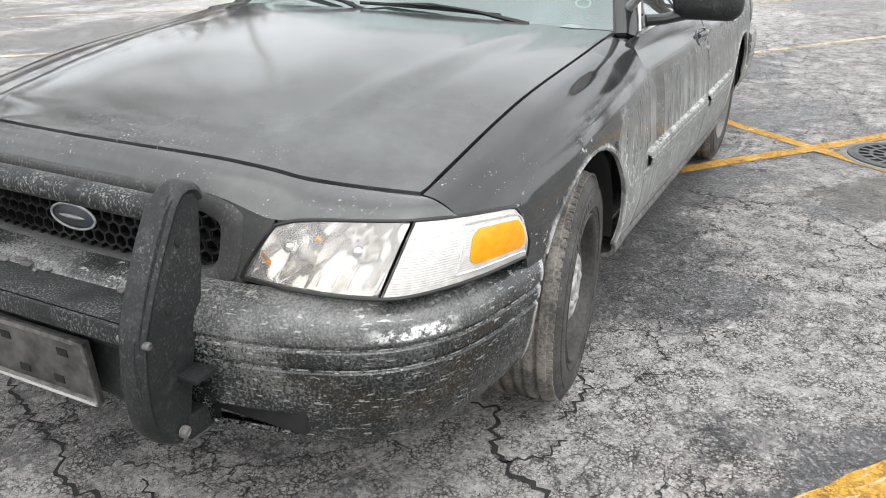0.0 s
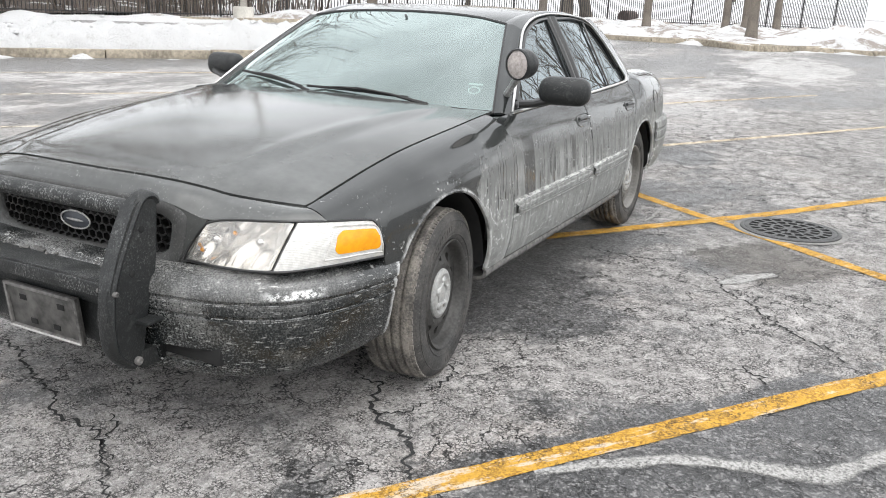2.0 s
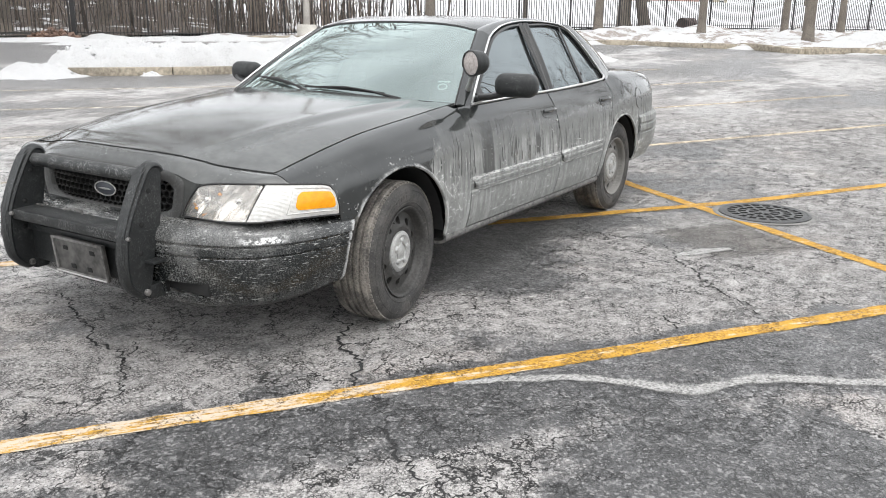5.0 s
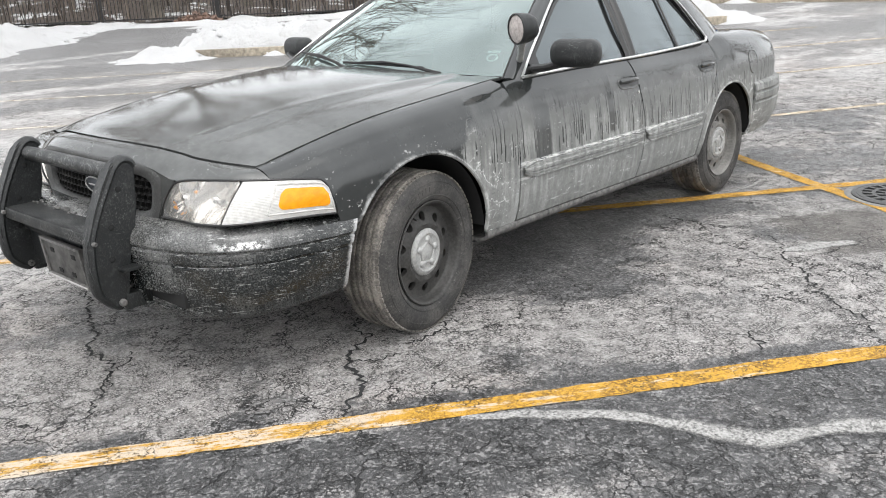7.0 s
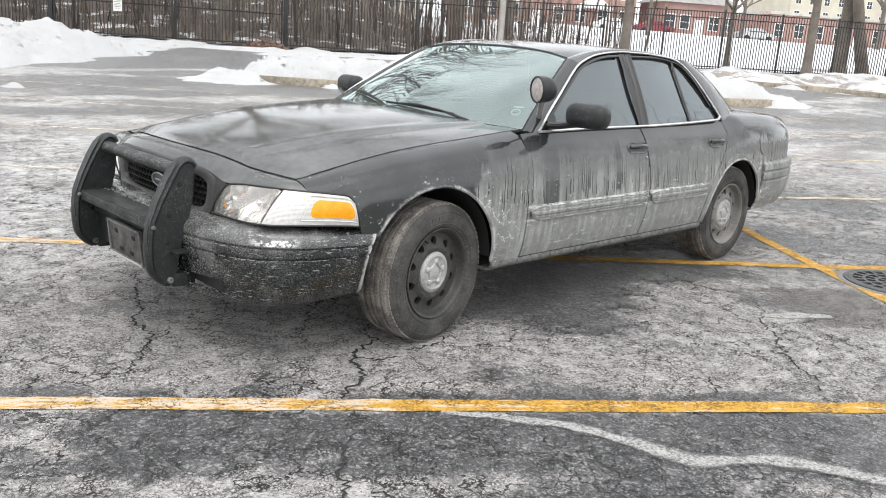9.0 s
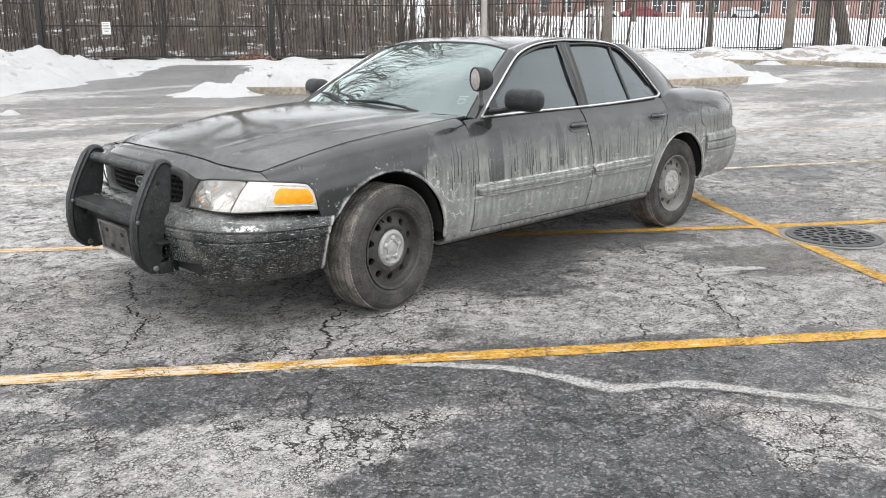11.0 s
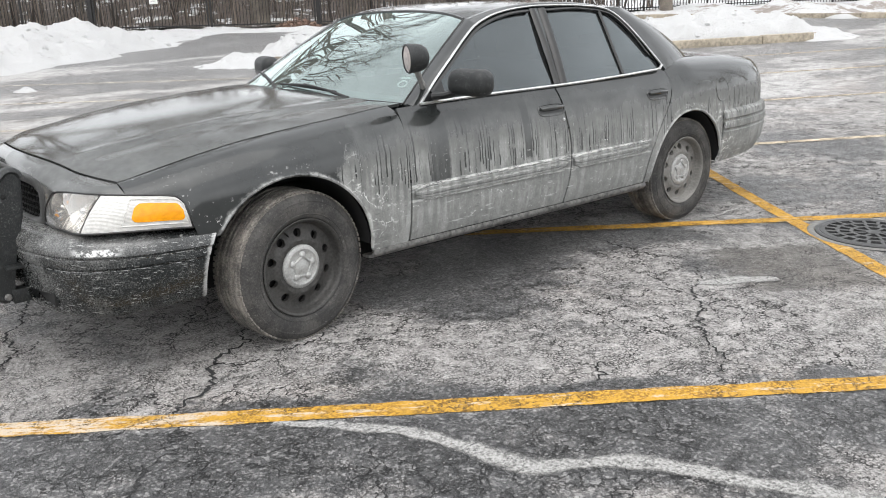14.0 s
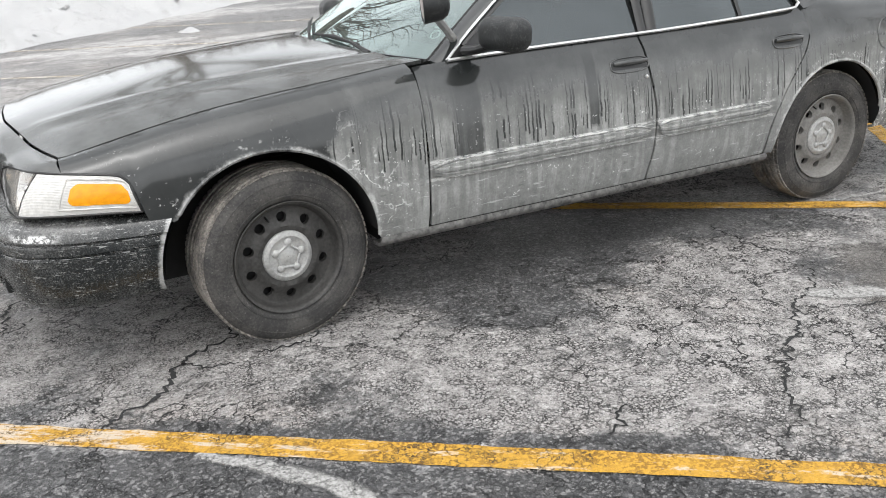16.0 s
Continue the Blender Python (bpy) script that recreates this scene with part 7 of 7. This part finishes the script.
tree(-0.94, -21.4, 27, .29, 3, "bare tree with thick trunk before the stone wall", 5, (-.6, .3), .20, .52, 1.20, 7, 1)
tree(*lot(-28.6, -5.0), 29, .30, 5, "tall bare tree rising behind the gate", 5, (0, 0), .26, .52, 1.20, 7, 1)
tree(*lot(-26.1, 10.1), 10, .19, 8, "bare tree trunk beside the fence", 4)
tree(*lot(-28.0, 15.2), 8, .11, 9, "slim bare tree behind the fence", 4)
tree(*lot(-25.0, 17.0), 10, .17, 10, "straight bare tree before the fence", 4)
tree(*lot(-29.2, 21.0), 12, .30, 12, "stout forked bare tree behind the fence", 4)
tree(*lot(-28.8, 21.9), 11, .26, 13, "bare tree leaning beside a stouter one", 4, (1.0, -.4))
tree(*lot(-20.4, 18.5), 9, .15, 14, "bare tree in the snowy verge", 4)
tree(*lot(-17.0, 20.2), 9, .17, 15, "bare tree in the snowy verge", 4)
tree(*lot(-21.5, 23.4), 9, .14, 16, "bare tree in the snowy verge", 4)
tree(*lot(-23.0, 26.0), 9, .15, 17, "bare tree in the snowy verge", 4)
tree(*lot(-24.5, 29.5), 9, .16, 18, "bare tree in the snowy verge", 4)
for k, (d, e) in enumerate(((-29, -17), (-31, -12.5), (-33, -9), (-30, -1.6), (-32, 1.4), (-29.2, 4.2), (-35, -14.5), (-34, 7.2))):
    tree(*lot(d, e), 9 + k % 3, .10 + .03 * (k % 4), 40 + k, "thin bare woodland tree behind the fence", 4)

for k, (d, e) in enumerate(((-60, 24), (-72, 36), (-66, 48), (-80, 60), (-76, 18), (-58, 10), (-64, 66), (-84, 44))):
    tree(*lot(d, e), 10 + k % 3, .16 + .03 * (k % 3), 60 + k, "distant bare tree across the snow field", 4)
for k, (x, y, h) in enumerate(((-22, 5.6, 15), (-25, 9.5, 14), (-17.5, 8.5, 12), (-31, 7.0, 16), (-20, 13, 13))):
    tree(x, y, h, .17 + .02 * (k % 3), 90 + k, "bare tree on the far side of the lot", 5, (0, 0), .22, .8, 1.12)
random.seed(77)
bm = bmesh.new()
for k in range(2300):
    d, e = -27.7 - random.random() ** 1.5 * 15, random.uniform(-26, 9.5 if random.random() < .75 else 12)
    p = on_ground(d, e, min(3.4, max(0, -d - 28) * .17) * max(0, min(1, (5 - e) / 6)))
    h = random.uniform(.5, 3.6)
    q = Vector((random.gauss(0, .22), random.gauss(0, .22), 1)) * h
    r = random.uniform(.006, .024) * (2.0 if random.random() < .10 else 1)
    if k % 9 == 0:
        h, r = random.uniform(3.5, 6.5), random.uniform(.035, .085)
        q = Vector((random.gauss(0, .06), random.gauss(0, .06), 1)) * h
    tube(bm, [p, p + q * .5 + Vector((random.gauss(0, .06), random.gauss(0, .06), 0)), p + q], [r, r * .7, r * .3], 3, cap=False)
    for s in range(random.randint(0, 4)):
        a = p + q * random.uniform(.3, .9)
        tube(bm, [a, a + Vector((random.gauss(0, .4), random.gauss(0, .4), random.uniform(0, .4)))], [r * .4, r * .15], 3, cap=False)
tagged(part("thicket", bm, TWIG, smooth=False), "tangle of bare brown brush behind the fence", "brush", kind="stuff")

# ---------------------------------------------------------------- lamp post, drum
lamp_at = on_ground(-26.3, 5.3)
lamp_post = thing("lamp_post", "grey car-park lamp post on a concrete base", "lamp post", at=lamp_at, turn=FENCE_YAW)
bm = bmesh.new()
revolve(bm, [(.36, -.2), (.36, .42), (.33, .46), (.001, .46)], 20, "Z")
part("base", bm, CONCRETE, lamp_post, "tan concrete drum base")
bm = bmesh.new()
tube(bm, [(0, 0, .44), (0, 0, 8), (0, 0, 16.6)], [.125, .11, .085], 12)
part("pole", bm, POST, lamp_post)
bm = bmesh.new()
tube(bm, [(-1.2, 0, 16.5), (1.2, 0, 16.5)], .05, 8)
part("crossarm", bm, POST, lamp_post)
for x in (-1.25, 1.25):
    bm = bmesh.new()
    box(bm, (x - .42, -.22, 16.4), (x + .42, .22, 16.62), .03)
    part("lamp_head", bm, POST, lamp_post)
drum_at = on_ground(-27.9, 23.6, .32)
drum = thing("litter_drum", "rusty steel drum lying on its side in the snow", "drum", at=drum_at, turn=FENCE_YAW + 20)
bm = bmesh.new()
revolve(bm, [(.001, -.44), (.28, -.44), (.29, -.43), (.29, -.15), (.30, -.14), (.29, -.13), (.29, .13), (.30, .14), (.29, .15), (.29, .44), (.26, .44), (.26, -.40)], 28, "X")
part("shell", bm, RUST, drum)

# ---------------------------------------------------------------- buildings beyond the field
def window_on(parent, x, z, w, h, y, frame_material=None):
    bm = bmesh.new()
    for a, b in (((x - w / 2 - .08, z - .08), (x + w / 2 + .08, z)), ((x - w / 2 - .08, z + h), (x + w / 2 + .08, z + h + .10)), ((x - w / 2 - .08, z), (x - w / 2, z + h)), ((x + w / 2, z), (x + w / 2 + .08, z + h)), ((x - .03, z), (x + .03, z + h)), ((x - w / 2, z + h / 2 - .03), (x + w / 2, z + h / 2 + .03))):
        box(bm, (a[0], y - .10, a[1]), (b[0], y + .04, b[1]))
    win = part("window", bm, frame_material or WHITE, parent, smooth=False)
    bm = bmesh.new()
    box(bm, (x - w / 2, y - .02, z), (x + w / 2, y + .02, z + h))
    part("pane", bm, DARK_PANE, win, smooth=False)


def house(d, e, wide, deep, tall, wall_material, roof, label, storeys=1, gable=False, dormer=False, bays=5, turn=0.0):
    """A house whose front looks back over the field; x runs along the front."""
    p = on_ground(d, e + wide)
    h = thing("house", label, "house", "houses", at=(p.x, p.y, p.z), turn=FENCE_YAW + 180 + turn)
    bm = bmesh.new()
    box(bm, (0, -deep, -.5), (wide, 0, tall), .02)
    part("wall", bm, wall_material, h, smooth=False)
    bm = bmesh.new()
    if roof == "flat":
        box(bm, (-.15, -deep - .15, tall), (wide + .15, .15, tall + .35), .03)
        part("roof", bm, CONCRETE, h, "pale parapet", False)
    else:
        o, r = .5, tall + 2.6
        vs = [bm.verts.new(c) for c in ((-o, o, tall), (wide + o, o, tall), (wide + o, -deep - o, tall), (-o, -deep - o, tall), (deep * .45, -deep / 2, r), (wide - deep * .45, -deep / 2, r))]
        for f in ((0, 1, 5, 4), (1, 2, 5), (2, 3, 4, 5), (3, 0, 4), (3, 2, 1, 0)):
            bm.faces.new([vs[k] for k in f])
        roof_ob = part("roof", bm, SHINGLE, h, "grey shingled hip roof", False)
        if dormer:
            bm = bmesh.new()
            box(bm, (wide * .38, -1.8, tall + .7), (wide * .62, -.5, tall + 1.9), .02)
            part("dormer", bm, WHITE, roof_ob, "white dormer", False)
            for k in range(4):
                window_on(h, wide * (.41 + .06 * k), tall + .95, wide * .045, .6, -.48)
    for f in range(storeys):
        for k in range(bays):
            x = wide * (k + .5) / bays
            if f == 0 and k == bays // 2:
                bm = bmesh.new()
                box(bm, (x - .55, -.04, 0), (x + .55, .05, 2.1), .01)
                part("door", bm, WHITE, h, "white front door", False)
                continue
            window_on(h, x, 1.0 + 2.9 * f, 1.1, 1.5, .02)
    if gable:
        for x in (wide * .25, wide * .75):
            bm = bmesh.new()
            vs = [bm.verts.new(c) for c in ((x - 2.2, 1.6, 2.6), (x + 2.2, 1.6, 2.6), (x, 1.6, 4.2), (x - 2.2, -.2, 2.6), (x + 2.2, -.2, 2.6), (x, -.2, 4.2))]
            for f in ((0, 1, 2), (0, 2, 5, 3), (1, 4, 5, 2), (0, 3, 4, 1), (3, 5, 4)):
                bm.faces.new([vs[k] for k in f])
            porch = part("porch_gable", bm, WHITE, h, "white gabled porch", False)
            for q in (x - 1.9, x + 1.9):
                bm = bmesh.new()
                tube(bm, [(q, 1.4, 0), (q, 1.4, 2.6)], .11, 10)
                part("porch_post", bm, WHITE, porch)
    return h


house(-96, 14, 22, 9, 6.2, BRICK, "hip", "two-storey red brick house with white gabled porches", 2, True, False, 8)
house(-92, 38, 9, 8, 3.9, BRICK, "hip", "low brick house with grey hip roof and dormer", 1, False, True, 5)
house(-95, 53, 24, 10, 3.6, BRICK, "flat", "long single-storey red brick building", 1, False, False, 9)
house(-90, -2, 11, 9, 5.6, BUFF, "hip", "pale house behind bare trees", 2, False, False, 5)
house(-160, 92, 44, 20, 27, BUFF, "flat", "tall buff apartment block with rows of windows", 8, False, False, 14)
shade_at = on_ground(-90, 66.5)
tarp = thing("market_tent", "blue tarpaulin shelter by the brick building", "tent", at=shade_at, turn=FENCE_YAW)
bm = bmesh.new()
vs = [bm.verts.new(c) for c in ((0, 0, 2.2), (3.4, 0, 2.2), (3.4, -3, 2.2), (0, -3, 2.2), (1.7, -1.5, 3.2))]
for f in ((0, 1, 4), (1, 2, 4), (2, 3, 4), (3, 0, 4)):
    bm.faces.new([vs[k] for k in f])
bmesh.ops.solidify(bm, geom=bm.faces[:], thickness=.05)
part("canopy", bm, TARP, tarp, "blue canopy", False)
for x, y in ((.1, -.1), (3.3, -.1), (3.3, -2.9), (.1, -2.9)):
    bm = bmesh.new()
    tube(bm, [(x, y, 0), (x, y, 2.2)], .04, 6)
    part("pole", bm, POST, tarp)


def parked_car(d, e, material, label, turn):
    p = on_ground(d, e)
    c = thing("parked_car", label, "car", "parked cars", at=(p.x, p.y, p.z), turn=FENCE_YAW + turn)
    bm = bmesh.new()
    side = [(-2.2, .35), (-2.25, .75), (-1.9, .92), (-1.35, .98), (-.85, 1.40), (.55, 1.42), (1.15, .98), (2.0, .85), (2.25, .65), (2.22, .35)]
    a = [bm.verts.new((x, .85 if z < 1.1 else .68, z)) for x, z in side]
    b = [bm.verts.new((x, -.85 if z < 1.1 else -.68, z)) for x, z in side]
    bm.faces.new(a)
    bm.faces.new(b[::-1])
    for k in range(len(side)):
        q = (k + 1) % len(side)
        bm.faces.new((a[k], a[q], b[q], b[k]))
    bmesh.ops.bevel(bm, geom=bm.edges[:], offset=.05, segments=2, affect="EDGES")
    part("body", bm, material, c)
    for y in (.785, -.785):
        bm = bmesh.new()
        s = 1 if y > 0 else -1
        vs = [bm.verts.new((x, s * (.87 - .22 * (z - .95) / .45), z)) for x, z in ((-1.2, 1.0), (-.78, 1.34), (.5, 1.36), (1.0, 1.0))]
        bm.faces.new(vs)
        bmesh.ops.solidify(bm, geom=bm.faces[:], thickness=.02)
        part("window", bm, DARK_PANE, c, smooth=False)
        for x in (-1.35, 1.4):
            bm = bmesh.new()
            revolve(bm, [(.001, -.1), (.30, -.1), (.33, -.06), (.33, .06), (.30, .1), (.001, .1)], 20, "Y", pose(x, y, .33))
            part("wheel", bm, TRIM, c)
    return c


parked_car(-86, 46.5, plain("silver_paint", (.5, .5, .51), .35, .5, 20, .1), "silver car parked beyond the snow field", 5)
parked_car(-87, 35.0, plain("maroon_paint", (.20, .04, .05), .35, .2, 20, .1), "dark red car parked beyond the snow field", 0)
parked_car(-88, 30.5, plain("white_car_paint", (.7, .7, .7), .35, .1, 20, .1), "white car parked by the brick building", 0)
